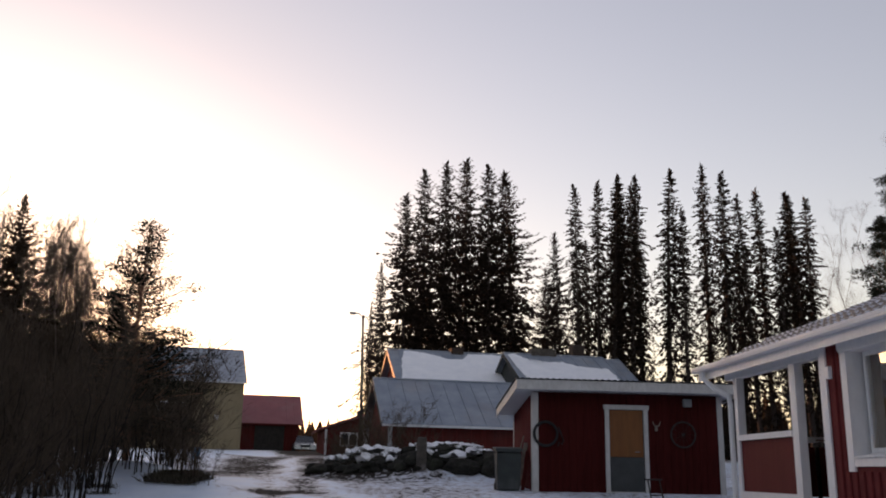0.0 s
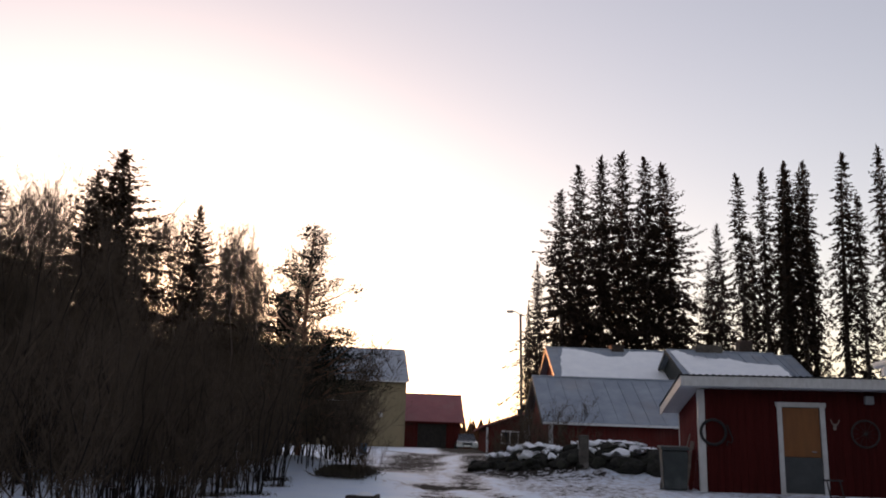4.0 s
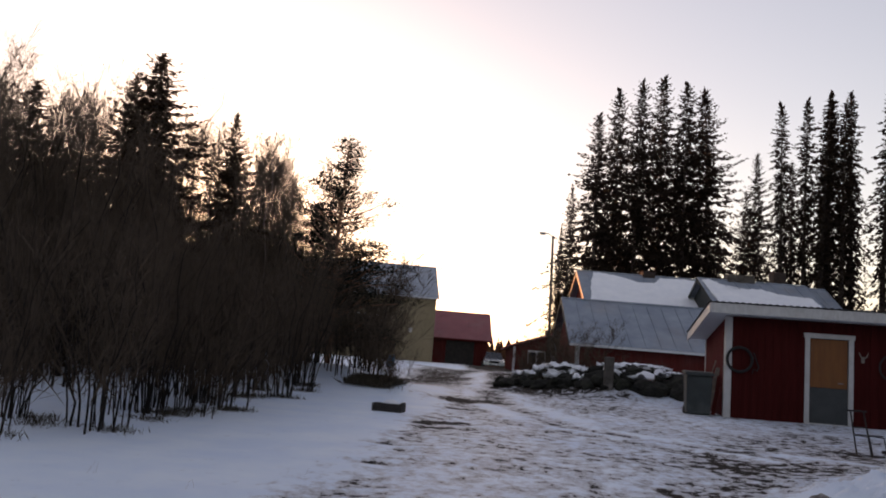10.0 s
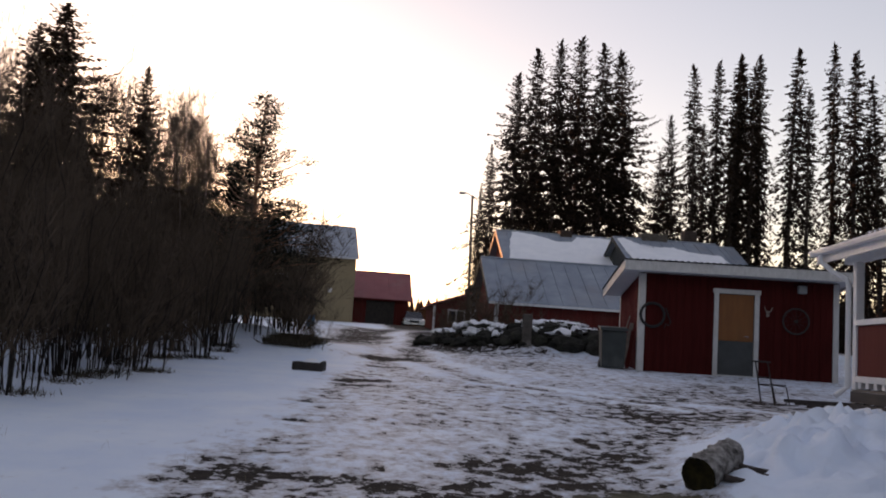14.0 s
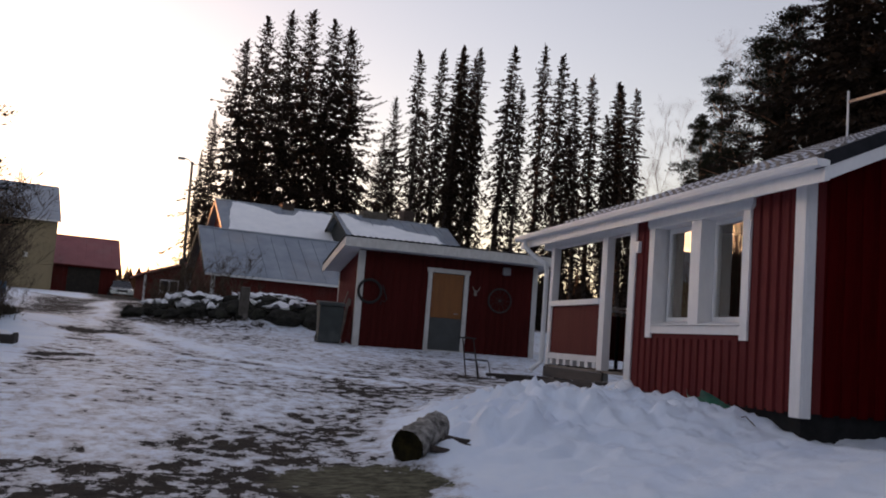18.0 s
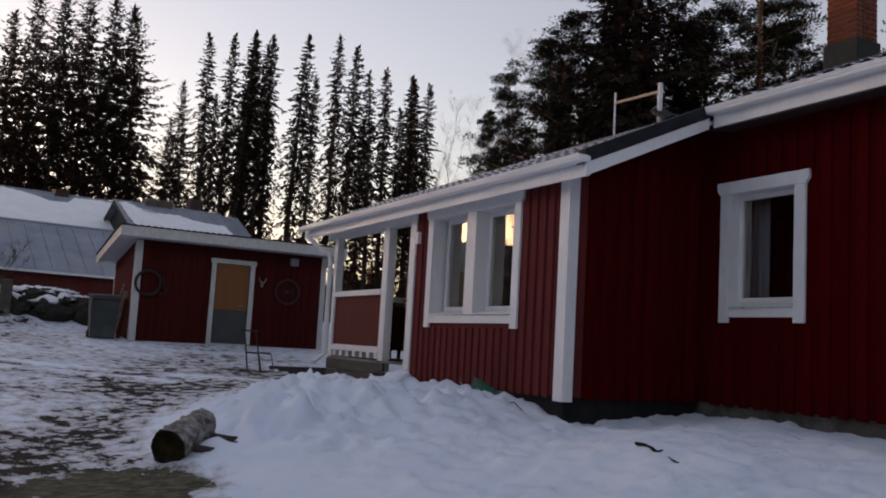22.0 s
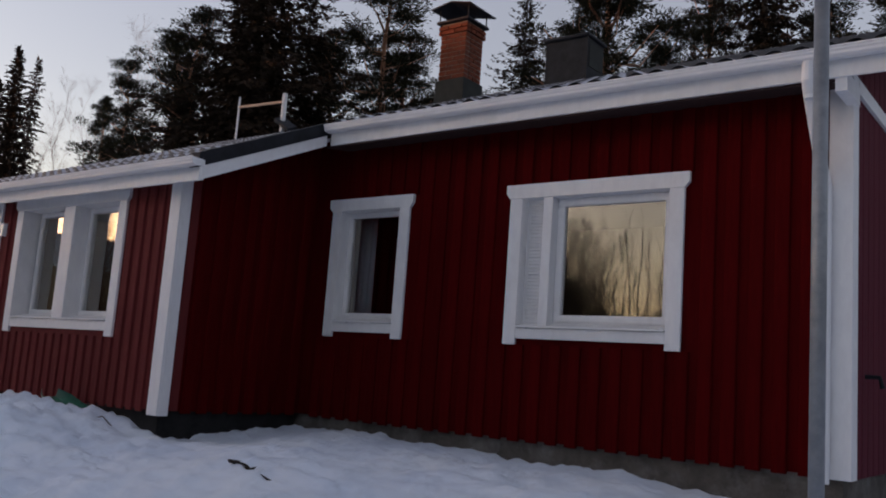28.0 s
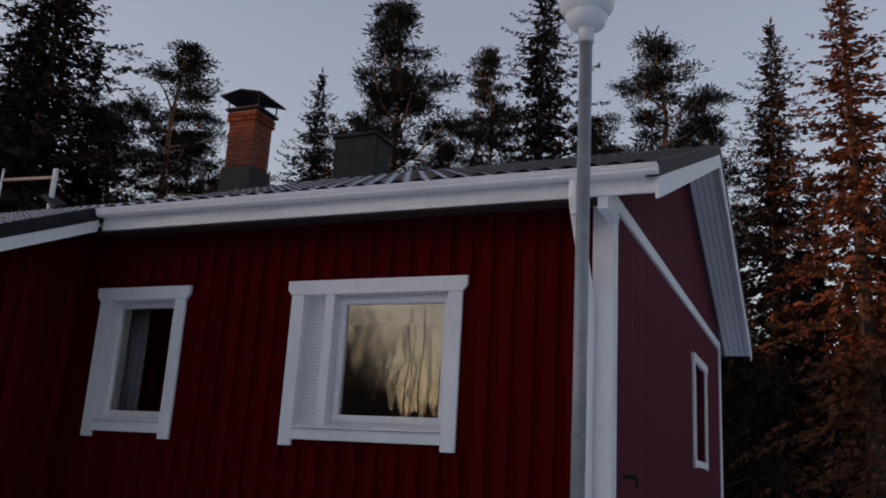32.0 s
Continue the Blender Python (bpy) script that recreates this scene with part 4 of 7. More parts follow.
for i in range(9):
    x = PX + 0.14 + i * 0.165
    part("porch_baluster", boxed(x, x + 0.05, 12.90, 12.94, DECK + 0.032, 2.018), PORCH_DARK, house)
step = rooted("porch_step", (PX - 0.4, 10.6, 0.85), "weathered wooden step before the porch", "step")
part("tread", boxed(PX - 0.45, PX - 0.06, 10.34, 10.95, 0.98, 1.03, bevel=0.005), DECK_WOOD, step)
part("riser", boxed(PX - 0.43, PX - 0.40, 10.36, 10.93, 0.72, 0.98), DECK_WOOD, step)
part("side", boxed(PX - 0.40, PX - 0.06, 10.36, 10.40, 0.72, 0.98), DECK_WOOD, step)
part("side", boxed(PX - 0.40, PX - 0.06, 10.89, 10.93, 0.72, 0.98), DECK_WOOD, step)
for i in range(6):
    part("porch_slat", boxed(5.9 + i * 0.04, 5.93 + i * 0.04, 12.9, 12.94, 2.11, 2.13), WOOD, house)
lantern = rooted("hanging_lantern", (5.35, 12.4, 2.55), "dark lantern hanging under the porch roof", "lantern")
part("chain", tube(bmesh.new(), [(5.35, 12.4, 2.86), (5.35, 12.4, roof_z(5.35) - 0.13)], 0.006, 6), BLACK_METAL, lantern)
part("body", lathe(bmesh.new(), [(0.02, 2.52), (0.06, 2.56), (0.11, 2.68), (0.12, 2.72), (0.05, 2.80), (0.02, 2.86)], (5.35, 12.4, 0), 6), BLACK_METAL, lantern)
lantern2 = rooted("hanging_lantern", (5.6, 11.9, 2.5), "dark lantern hanging under the porch roof", "lantern")
part("chain", tube(bmesh.new(), [(5.6, 11.9, 2.90), (5.6, 11.9, roof_z(5.6) - 0.13)], 0.006, 6), BLACK_METAL, lantern2)
part("body", lathe(bmesh.new(), [(0.02, 2.62), (0.07, 2.66), (0.10, 2.74), (0.10, 2.78), (0.05, 2.86), (0.02, 2.90)], (5.6, 11.9, 0), 6), BLACK_METAL, lantern2)

# ---------------------------------------------------------------- chimney, vent, roof rail
BRICK = surf("chimney_brick", (0.085, 0.020, 0.010), (0.15, 0.038, 0.018), 9.0, 0.85, bump=0.3, fine=60, stain=(0.20, 0.07, 0.045), stain_scale=4, vary=0.22, spec=0.15)
MORTAR = surf("mortar", (0.14, 0.12, 0.107), (0.20, 0.175, 0.155), 12.0, 0.95, bump=0.3)
SLATE_SHEET = surf("slate_grey_sheet", (0.016, 0.019, 0.019), (0.031, 0.035, 0.034), 5.0, 0.6, metal=0.1, bump=0.06, spec=0.12)
CX0, CX1, CY0, CY1, CZ0, CZ1 = 10.32, 10.78, 7.83, 8.34, 5.55, 7.06
chimney = rooted("chimney", (10.55, 8.07, CZ0), "red brick chimney with a dark sheet metal rain cap", "chimney")
core = part("core", boxed(CX0 + 0.012, CX1 - 0.012, CY0 + 0.012, CY1 - 0.012, CZ0, CZ1 - 0.02), MORTAR, chimney)
part("flashing", boxed(CX0 - 0.03, CX1 + 0.03, CY0 - 0.03, CY1 + 0.03, CZ0, 6.10, bevel=0.01), SLATE_SHEET, chimney, "dark sheet metal apron")
BRICKS = {}


def chimney_brick(length, along):
    """A brick of that length; alike bricks share a mesh."""
    key = (round(length, 3), along)
    if key not in BRICKS:
        h, w = length / 2, 0.055
        BRICKS[key] = to_mesh("brick", boxed(*((-w, w, -h, h) if along == "y" else (-h, h, -w, w)), -0.031, 0.031, bevel=0.005), BRICK)
    return BRICKS[key]


for c in range(12):
    z = 6.145 + c * 0.0745
    wide = 0.03 if c >= 10 else 0.0
    for along, s0, s1 in (("y", CY0 - wide, CY1 + wide), ("x", CX0 + 0.115 - wide, CX1 - 0.115 + wide)):
        s, first = s0, (c + (along == "x")) % 2
        while s < s1 - 0.02:
            e = min(s1, s + (0.12 if first else 0.25))
            first = 0
            for side in (0, 1):
                if along == "y":
                    at = Vector(((CX1 - 0.055 + wide) if side else (CX0 + 0.055 - wide), (s + e) / 2, z))
                else:
                    at = Vector(((s + e) / 2, (CY1 - 0.055 + wide) if side else (CY0 + 0.055 - wide), z))
                o = new("brick", chimney_brick(e - s - 0.012, along))
                o.parent, o.location = chimney, at - BASE["chimney"]
            s = e
part("collar", boxed(CX0 - 0.06, CX1 + 0.06, CY0 - 0.06, CY1 + 0.06, 7.04, 7.08, bevel=0.008), BLACK_METAL, chimney)
for xx in (CX0 - 0.02, CX1 + 0.02):
    for yy in (CY0 - 0.02, CY1 + 0.02):
        part("rod", tube(bmesh.new(), [(xx, yy, 7.06), (xx * 1.0, yy, 7.27)], 0.012, 6), BLACK_METAL, chimney)
part("rain_cap", prism(bmesh.new(), [(CX0 - 0.13, CY0 - 0.13, 7.24), (CX1 + 0.13, CY0 - 0.13, 7.24), (CX1 + 0.13, 8.085, 7.33), (CX1 + 0.13, CY1 + 0.13, 7.26), (CX0 - 0.13, CY1 + 0.13, 7.26), (CX0 - 0.13, 8.085, 7.33)], (0, 0, 0.02)), BLACK_METAL, chimney, "dark bent sheet metal cap")

vent = rooted("roof_vent", (10.1, 5.8, 5.5), "dark sheet metal ventilation box on the roof", "vent")
part("box", prism(bmesh.new(), [(9.92, 5.48, roof_z(9.92) - 0.02), (10.40, 5.48, roof_z(10.40) - 0.02), (10.40, 5.48, 6.20), (9.92, 5.48, 6.20)], (0, 0.64, 0)), BLACK_METAL, vent)
part("lid", boxed(9.88, 10.44, 5.44, 6.16, 6.20, 6.25, bevel=0.012), BLACK_METAL, vent)
part("edge", boxed(9.905, 9.93, 5.465, 5.49, roof_z(9.92), 6.20), BLACK_METAL, vent)
part("side_plate", boxed(9.98, 10.36, 5.472, 5.478, 5.80, 6.14), SLATE_SHEET, vent, "paler grey end sheet")

# Orange sunlight on the rung is put into its wood colour.
SUN_ORANGE_WOOD = surf("sun_orange_timber", (0.50, 0.32, 0.22), (0.62, 0.42, 0.30), 3.0, 0.8, bump=0.2, stretch=(5, 0.7, 5))
rail = rooted("roof_ladder_end", (9.6, 11.6, 5.4), "pale timber ladder end standing on the roof", "ladder")
part("post", boxed(9.585, 9.615, 12.22, 12.25, roof_z(9.6) - 0.02, 6.16, bevel=0.004), GREY_SOFFIT, rail)
part("post", boxed(9.57, 9.63, 11.02, 11.09, roof_z(9.6) - 0.02, 6.06, bevel=0.006), GREY_SOFFIT, rail)
part("rung", prism(bmesh.new(), [(9.59, 11.09, 5.90), (9.59, 12.22, 5.95), (9.59, 12.22, 5.99), (9.59, 11.09, 5.94)], (0.03, 0, 0)), SUN_ORANGE_WOOD, rail)
part("foot", prism(bmesh.new(), [(9.5, 10.8, roof_z(9.5) + 0.03), (9.7, 10.8, roof_z(9.7) + 0.03), (9.7, 11.15, roof_z(9.7) + 0.25), (9.5, 11.15, roof_z(9.5) + 0.25)], (0, 0.02, -0.05)), BLACK_METAL, rail)

# ---------------------------------------------------------------- garden lamp
LX, LY = 3.5, 0.86
lz = ground_z(LX, LY)
lamp = rooted("garden_lamp", (LX, LY, lz), "white globe lamp on a grey steel pole", "lamp")
part("pole", tube(bmesh.new(), [(LX, LY, lz - 0.2), (LX, LY, 3.68)], 0.031, 16), GREY_METAL, lamp, smooth=True)
part("neck", lathe(bmesh.new(), [(0.038, 3.665), (0.038, 3.720), (0.045, 3.750)], (LX, LY, 0), 16), WHITE_METAL, lamp, smooth=True)
part("bowl", lathe(bmesh.new(), [(0.05, 3.740), (0.085, 3.755), (0.10, 3.790), (0.10, 3.810)], (LX, LY, 0), 24), WHITE_METAL, lamp, smooth=True)
part("globe", lathe(bmesh.new(), [(0.10, 3.810), (0.125, 3.840), (0.14, 3.900), (0.142, 3.940), (0.13, 4.000), (0.10, 4.050), (0.05, 4.080), (0.01, 4.085)], (LX, LY, 0), 24), WHITE_METAL, lamp, smooth=True)


# ---------------------------------------------------------------- shed
shed = rooted("shed", (SX0, SY, SZ0), "small red board outbuilding with white trim and a low lean-to roof", "shed")
AMBER = surf("amber_stained_panel", (0.16, 0.052, 0.009), (0.22, 0.078, 0.014), 2.0, 0.6, bump=0.1, stretch=(4, 4, 0.6), stain=(0.20, 0.09, 0.022))
SLATE = surf("grey_door_panel", (0.03, 0.034, 0.034), (0.055, 0.06, 0.06), 3.0, 0.6, bump=0.1, stain=(0.06, 0.065, 0.065))
RUBBER = surf("black_rubber", (0.008, 0.007, 0.007), (0.016, 0.015, 0.015), 8.0, 0.7, bump=0.1)
OLD_IRON = surf("dull_iron", (0.024, 0.020, 0.019), (0.052, 0.044, 0.041), 9.0, 0.8, metal=0.1, bump=0.15, stain=(0.13, 0.07, 0.04))


def shed_top(y):
    return 3.72 - 0.125 * (y - 21.0)


D0, D1, DTOP = 4.86, 5.94, 3.24
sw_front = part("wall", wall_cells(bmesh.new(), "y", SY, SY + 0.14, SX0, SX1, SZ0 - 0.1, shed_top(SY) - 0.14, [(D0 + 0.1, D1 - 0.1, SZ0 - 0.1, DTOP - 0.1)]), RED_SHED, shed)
sw_left = part("wall", prism(bmesh.new(), [(SX0, SY + 0.14, SZ0 - 0.1), (SX0, SYB, SZ0 - 0.1), (SX0, SYB, shed_top(SYB) - 0.14), (SX0, SY + 0.14, shed_top(SY + 0.14) - 0.14)], (0.14, 0, 0)), RED_PALE, shed)
part("wall", prism(bmesh.new(), [(SX1 - 0.14, SY + 0.14, SZ0 - 0.1), (SX1 - 0.14, SYB, SZ0 - 0.1), (SX1 - 0.14, SYB, shed_top(SYB) - 0.14), (SX1 - 0.14, SY + 0.14, shed_top(SY + 0.14) - 0.14)], (0.14, 0, 0)), RED_SHED, shed)
part("wall", boxed(SX0 + 0.14, SX1 - 0.14, SYB - 0.14, SYB, SZ0 - 0.1, shed_top(SYB) - 0.14), RED_SHED, shed)
for i in range(25):
    x = SX0 + 0.22 + i * 0.18
    if x > SX1 - 0.2:
        break
    if D0 - 0.06 < x < D1 + 0.06:
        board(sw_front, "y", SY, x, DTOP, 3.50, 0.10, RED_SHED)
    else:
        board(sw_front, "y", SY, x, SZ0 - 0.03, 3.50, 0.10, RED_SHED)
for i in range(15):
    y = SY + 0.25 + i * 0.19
    board(sw_left, "x", SX0, y, SZ0 - 0.03, round(shed_top(y) - 0.17, 2), 0.10, RED_PALE)
bm = prism(bmesh.new(), [(SX0 - 0.46, 21.0, shed_top(21.0)), (SX1 + 0.30, 21.0, shed_top(21.0)), (SX1 + 0.30, SYB + 0.2, shed_top(SYB + 0.2)), (SX0 - 0.46, SYB + 0.2, shed_top(SYB + 0.2))], (0, 0, -0.12))
part("roof", bm, GREY_SOFFIT, shed)
part("fascia", boxed(SX0 - 0.49, SX1 + 0.33, 20.97, 20.998, shed_top(21) - 0.20, shed_top(21) + 0.03, bevel=0.004), WHITE_OLD, shed)
part("barge_board", prism(bmesh.new(), [(SX0 - 0.49, 21.0, shed_top(21.0) - 0.18), (SX0 - 0.49, SYB + 0.2, shed_top(SYB + 0.2) - 0.18), (SX0 - 0.49, SYB + 0.2, shed_top(SYB + 0.2) + 0.03), (SX0 - 0.49, 21.0, shed_top(21.0) + 0.03)], (0.028, 0, 0)), WHITE_OLD, shed)
part("barge_board", prism(bmesh.new(), [(SX1 + 0.302, 21.0, shed_top(21.0) - 0.18), (SX1 + 0.302, SYB + 0.2, shed_top(SYB + 0.2) - 0.18), (SX1 + 0.302, SYB + 0.2, shed_top(SYB + 0.2) + 0.03), (SX1 + 0.302, 21.0, shed_top(21.0) + 0.03)], (0.028, 0, 0)), WHITE_OLD, shed)
# ribbed roof sheets
verts, faces = [], []
n = 150
for k, y in enumerate((20.93, SYB + 0.24)):
    for j in range(n + 1):
        x = SX0 - 0.52 + (SX1 - SX0 + 0.88) * j / n
        verts.append((x, y, shed_top(y) + 0.045 + (0.018 if j % 4 in (0, 1) else 0.0)))
faces = [(j, j + 1, n + 2 + j, n + 1 + j) for j in range(n)]
bm = bmesh.new()
vs = [bm.verts.new(v) for v in verts]
for f in faces:
    bm.faces.new([vs[i] for i in f])
part("roof_sheet", bm, DARK_ROOF, shed)
for x0, x1 in ((SX0 - 0.004, SX0 + 0.13), (SX1 - 0.13, SX1 + 0.004)):
    part("corner_board", boxed(x0, x1, SY - 0.032, SY, SZ0 - 0.04, shed_top(SY) - 0.15, bevel=0.004), WHITE_OLD, shed)
part("corner_board", boxed(SX0 - 0.03, SX0 - 0.005, SY - 0.03, SY + 0.12, SZ0 - 0.04, shed_top(SY) - 0.15), WHITE_OLD, shed)
part("corner_board", boxed(SX0 - 0.03, SX0 - 0.002, SYB - 0.12, SYB, SZ0 - 0.04, shed_top(SYB) - 0.15), WHITE_OLD, shed)
part("plinth", boxed(SX0 + 0.02, SX1 - 0.02, SY + 0.03, SYB - 0.02, 0.7, SZ0 - 0.1), CONCRETE, shed)
door = part("door", boxed(D0 + 0.11, D1 - 0.11, SY + 0.03, SY + 0.07, SZ0 - 0.05, DTOP - 0.11), SLATE, shed, "white-framed door with an amber upper and grey lower panel")
part("door_panel", boxed(D0 + 0.125, D1 - 0.125, SY + 0.018, SY + 0.03, SZ0 + 0.93, DTOP - 0.125, bevel=0.006), AMBER, door, "amber upper panel")
part("door_panel", boxed(D0 + 0.125, D1 - 0.125, SY + 0.018, SY + 0.03, SZ0 + 0.13, SZ0 + 0.915, bevel=0.006), SLATE, door, "dark grey lower panel")
part("door_handle", tube(bmesh.new(), [(D1 - 0.24, SY + 0.02, SZ0 + 1.05), (D1 - 0.24, SY - 0.03, SZ0 + 1.05), (D1 - 0.34, SY - 0.03, SZ0 + 1.05)], 0.012, 8), GREY_METAL, door)
for x0, x1 in ((D0, D0 + 0.11), (D1 - 0.11, D1)):
    part("door_trim", boxed(x0, x1, SY - 0.03, SY + 0.03, SZ0 - 0.05, DTOP - 0.11, bevel=0.004), WHITE_OLD, door)
part("door_trim", boxed(D0 - 0.03, D1 + 0.03, SY - 0.034, SY + 0.02, DTOP - 0.11, DTOP, bevel=0.004), WHITE_OLD, door)
part("kick_board", boxed(D0 + 0.115, D1 - 0.115, SY + 0.012, SY + 0.03, SZ0 - 0.04, SZ0 + 0.11, bevel=0.004), WHITE_OLD, door)
part("threshold", boxed(D0, D1, SY - 0.10, SY, SZ0 - 0.10, SZ0 - 0.052), WOOD, door)
part("wall_lamp", boxed(6.82, 7.03, SY - 0.14, SY - 0.024, 3.22, 3.42, bevel=0.02), GREY_METAL, shed, "boxy grey wall lamp")


def ring(bm, cx, cz, y, r, t, sides=36):
    pts = [(cx + r * math.cos(2 * math.pi * k / sides), y, cz + r * math.sin(2 * math.pi * k / sides)) for k in range(sides + 1)]
    return tube(bm, pts, t, 8, caps=False)


hoop = rooted("bicycle_tyre", (3.42, SY - 0.06, 2.2), "thin black bicycle tyre hung on the shed wall", "tyre")
part("tyre", ring(bmesh.new(), 3.38, 2.50, SY - 0.075, 0.285, 0.034), RUBBER, hoop, smooth=True)
part("peg", boxed(3.36, 3.41, SY - 0.10, SY - 0.02, 2.76, 2.79), OLD_IRON, hoop)
coil = rooted("hose_coil", (3.75, SY - 0.05, 2.3), "loose dark hose hung on the shed wall", "hose")
part("coil", tube(bmesh.new(), [(3.70, SY - 0.06, 2.68), (3.76, SY - 0.07, 2.5), (3.82, SY - 0.07, 2.35), (3.78, SY - 0.06, 2.26), (3.70, SY - 0.06, 2.30), (3.68, SY - 0.05, 2.2)], 0.016, 6), RUBBER, coil)
wheel = rooted("old_wheel", (6.80, SY - 0.06, 2.25), "old iron wheel hung on the red wall", "wheel")
part("rim", ring(bmesh.new(), 6.80, 2.55, SY - 0.06, 0.305, 0.022), OLD_IRON, wheel, smooth=True)
part("hub", tube(bmesh.new(), [(6.80, SY - 0.10, 2.55), (6.80, SY - 0.03, 2.55)], 0.035, 10), OLD_IRON, wheel)
for k in range(12):
    a = 2 * math.pi * k / 12
    part("spoke", tube(bmesh.new(), [(6.80, SY - 0.06, 2.55), (6.80 + 0.30 * math.cos(a), SY - 0.06, 2.55 + 0.30 * math.sin(a))], 0.004, 4), OLD_IRON, wheel)
hook = rooted("antler_hook", (6.14, SY - 0.04, 2.6), "pale forked wall hook beside the door", "hook")
part("plate", boxed(6.10, 6.17, SY - 0.045, SY - 0.023, 2.62, 2.76, bevel=0.006), WOOD, hook)
for s in (-1, 1):
    part("prong", tube(bmesh.new(), [(6.135, SY - 0.05, 2.72), (6.135 + s * 0.06, SY - 0.09, 2.76), (6.135 + s * 0.10, SY - 0.08, 2.86)], [0.018, 0.014, 0.008], 6), WOOD, hook)

# things round the shed
BIN = surf("grey_green_plastic", (0.018, 0.023, 0.023), (0.032, 0.040, 0.038), 4.0, 0.65, bump=0.05, stain=(0.2, 0.21, 0.2), stain_amount=0.3)
bx, by = 2.48, 21.75
bz = ground_z(bx, by) - 0.02
wheelie = rooted("rubbish_bin", (bx, by, bz), "grey-green wheeled rubbish bin beside the shed", "bin")
bm = bmesh.new()
lo = [(bx - 0.265, by - 0.27, bz + 0.03), (bx + 0.265, by - 0.27, bz + 0.03), (bx + 0.265, by + 0.25, bz + 0.03), (bx - 0.265, by + 0.25, bz + 0.03)]
hi = [(bx - 0.30, by - 0.33, bz + 0.92), (bx + 0.30, by - 0.33, bz + 0.92), (bx + 0.30, by + 0.30, bz + 0.98), (bx - 0.30, by + 0.30, bz + 0.98)]
a, b = [bm.verts.new(p) for p in lo], [bm.verts.new(p) for p in hi]
bm.faces.new(a)
bm.faces.new(b)
for i in range(4):
    bm.faces.new((a[i], a[(i + 1) % 4], b[(i + 1) % 4], b[i]))
bmesh.ops.bevel(bm, geom=list(bm.edges), offset=0.025, segments=2, affect="EDGES")
part("body", bm, BIN, wheelie)
part("lid", prism(bmesh.new(), [(bx - 0.33, by - 0.37, bz + 0.925), (bx - 0.33, by + 0.34, bz + 0.99), (bx - 0.33, by + 0.30, bz + 1.05), (bx - 0.33, by - 0.30, bz + 1.0)], (0.66, 0, 0)), BIN, wheelie)
part("handle", tube(bmesh.new(), [(bx - 0.26, by + 0.38, bz + 0.95), (bx + 0.26, by + 0.38, bz + 0.95)], 0.018, 8), BIN, wheelie)
for s in (-0.26, 0.26):
    part("wheel", tube(bmesh.new(), [(bx + s - 0.03, by + 0.22, bz + 0.10), (bx + s + 0.03, by + 0.22, bz + 0.10)], 0.10, 14), RUBBER, wheelie)


def plank(name, label, p, q, w, m, cat="plank"):
    e = rooted(name, p, label, cat)
    d = (Vector(q) - Vector(p)).normalized()
    s = d.cross(Vector((0, 1, 0))).normalized() * w / 2
    t = d.cross(s).normalized() * 0.02
    P, Q = Vector(p), Vector(q)
    bm = prism(bmesh.new(), [P - s - t, P + s - t, Q + s - t, Q - s - t], t * 2)
    part("board_piece", bm, m, e)
    return e


gz = ground_z(2.9, 21.6)
plank("leaning_plank", "weathered plank leaning on the shed wall", (2.72, 21.75, gz), (3.03, 22.3, gz + 1.15), 0.10, WOOD)
plank("leaning_plank", "dark plank leaning on the shed wall", (2.88, 21.95, gz), (3.03, 22.1, gz + 0.95), 0.09, RED_OLD)
shovel = rooted("snow_shovel", (2.78, 22.5, gz), "snow shovel leaning on the shed wall", "shovel")
part("shaft", tube(bmesh.new(), [(2.74, 22.5, gz + 0.35), (3.02, 22.6, gz + 1.35)], 0.016, 8), WOOD, shovel)
part("blade", prism(bmesh.new(), [(2.52, 22.3, gz), (2.80, 22.7, gz), (2.86, 22.72, gz + 0.36), (2.60, 22.34, gz + 0.38)], (0.02, -0.01, 0)), BLACK_METAL, shovel)

# kick sled before the shed
kx, ky = 4.08, 14.93
sled = thing("kick_sled", (kx, ky, ground_z(kx, ky)), "dark steel kick sled with a wooden seat standing on the snow", "sled", turn=-61)
for q in (-0.19, 0.19):
    part("runner", tube(bmesh.new(), [(0.78, q, 0.12), (0.66, q, 0.02), (0.0, q, 0.012), (-0.95, q, 0.012)], 0.011, 6), OLD_IRON, sled)
    part("upright", tube(bmesh.new(), [(0.06, q, 0.02), (-0.04, q * 0.96, 0.48), (-0.13, q * 0.90, 0.86)], 0.016, 6), OLD_IRON, sled)
    part("strut", tube(bmesh.new(), [(0.46, q, 0.02), (0.36, q, 0.38), (-0.03, q, 0.40)], 0.012, 6), OLD_IRON, sled)
part("handlebar", tube(bmesh.new(), [(-0.13, -0.25, 0.87), (-0.13, 0.25, 0.87)], 0.018, 8), OLD_IRON, sled)
for i in range(4):
    part("seat_slat", boxed(0.02 + i * 0.085, 0.09 + i * 0.085, -0.2, 0.2, 0.40, 0.42), OLD_IRON, sled)
part("crossbar", tube(bmesh.new(), [(-0.06, -0.18, 0.55), (-0.06, 0.18, 0.55)], 0.014, 6), OLD_IRON, sled)
sled.scale = (0.80, 0.80, 0.80)

# stacked pallet boards by the porch corner
for i in range(5):
    y = 14.5 + 0.27 * i
    z = ground_z(5.3, y)
    plank("loose_board", "grey board lying on the trodden snow by the porch", (4.6 + 0.1 * (i % 2), y, z + 0.015), (6.6 - 0.12 * i, y + 0.15, ground_z(6.4, y) + 0.02), 0.055, DECK_WOOD)

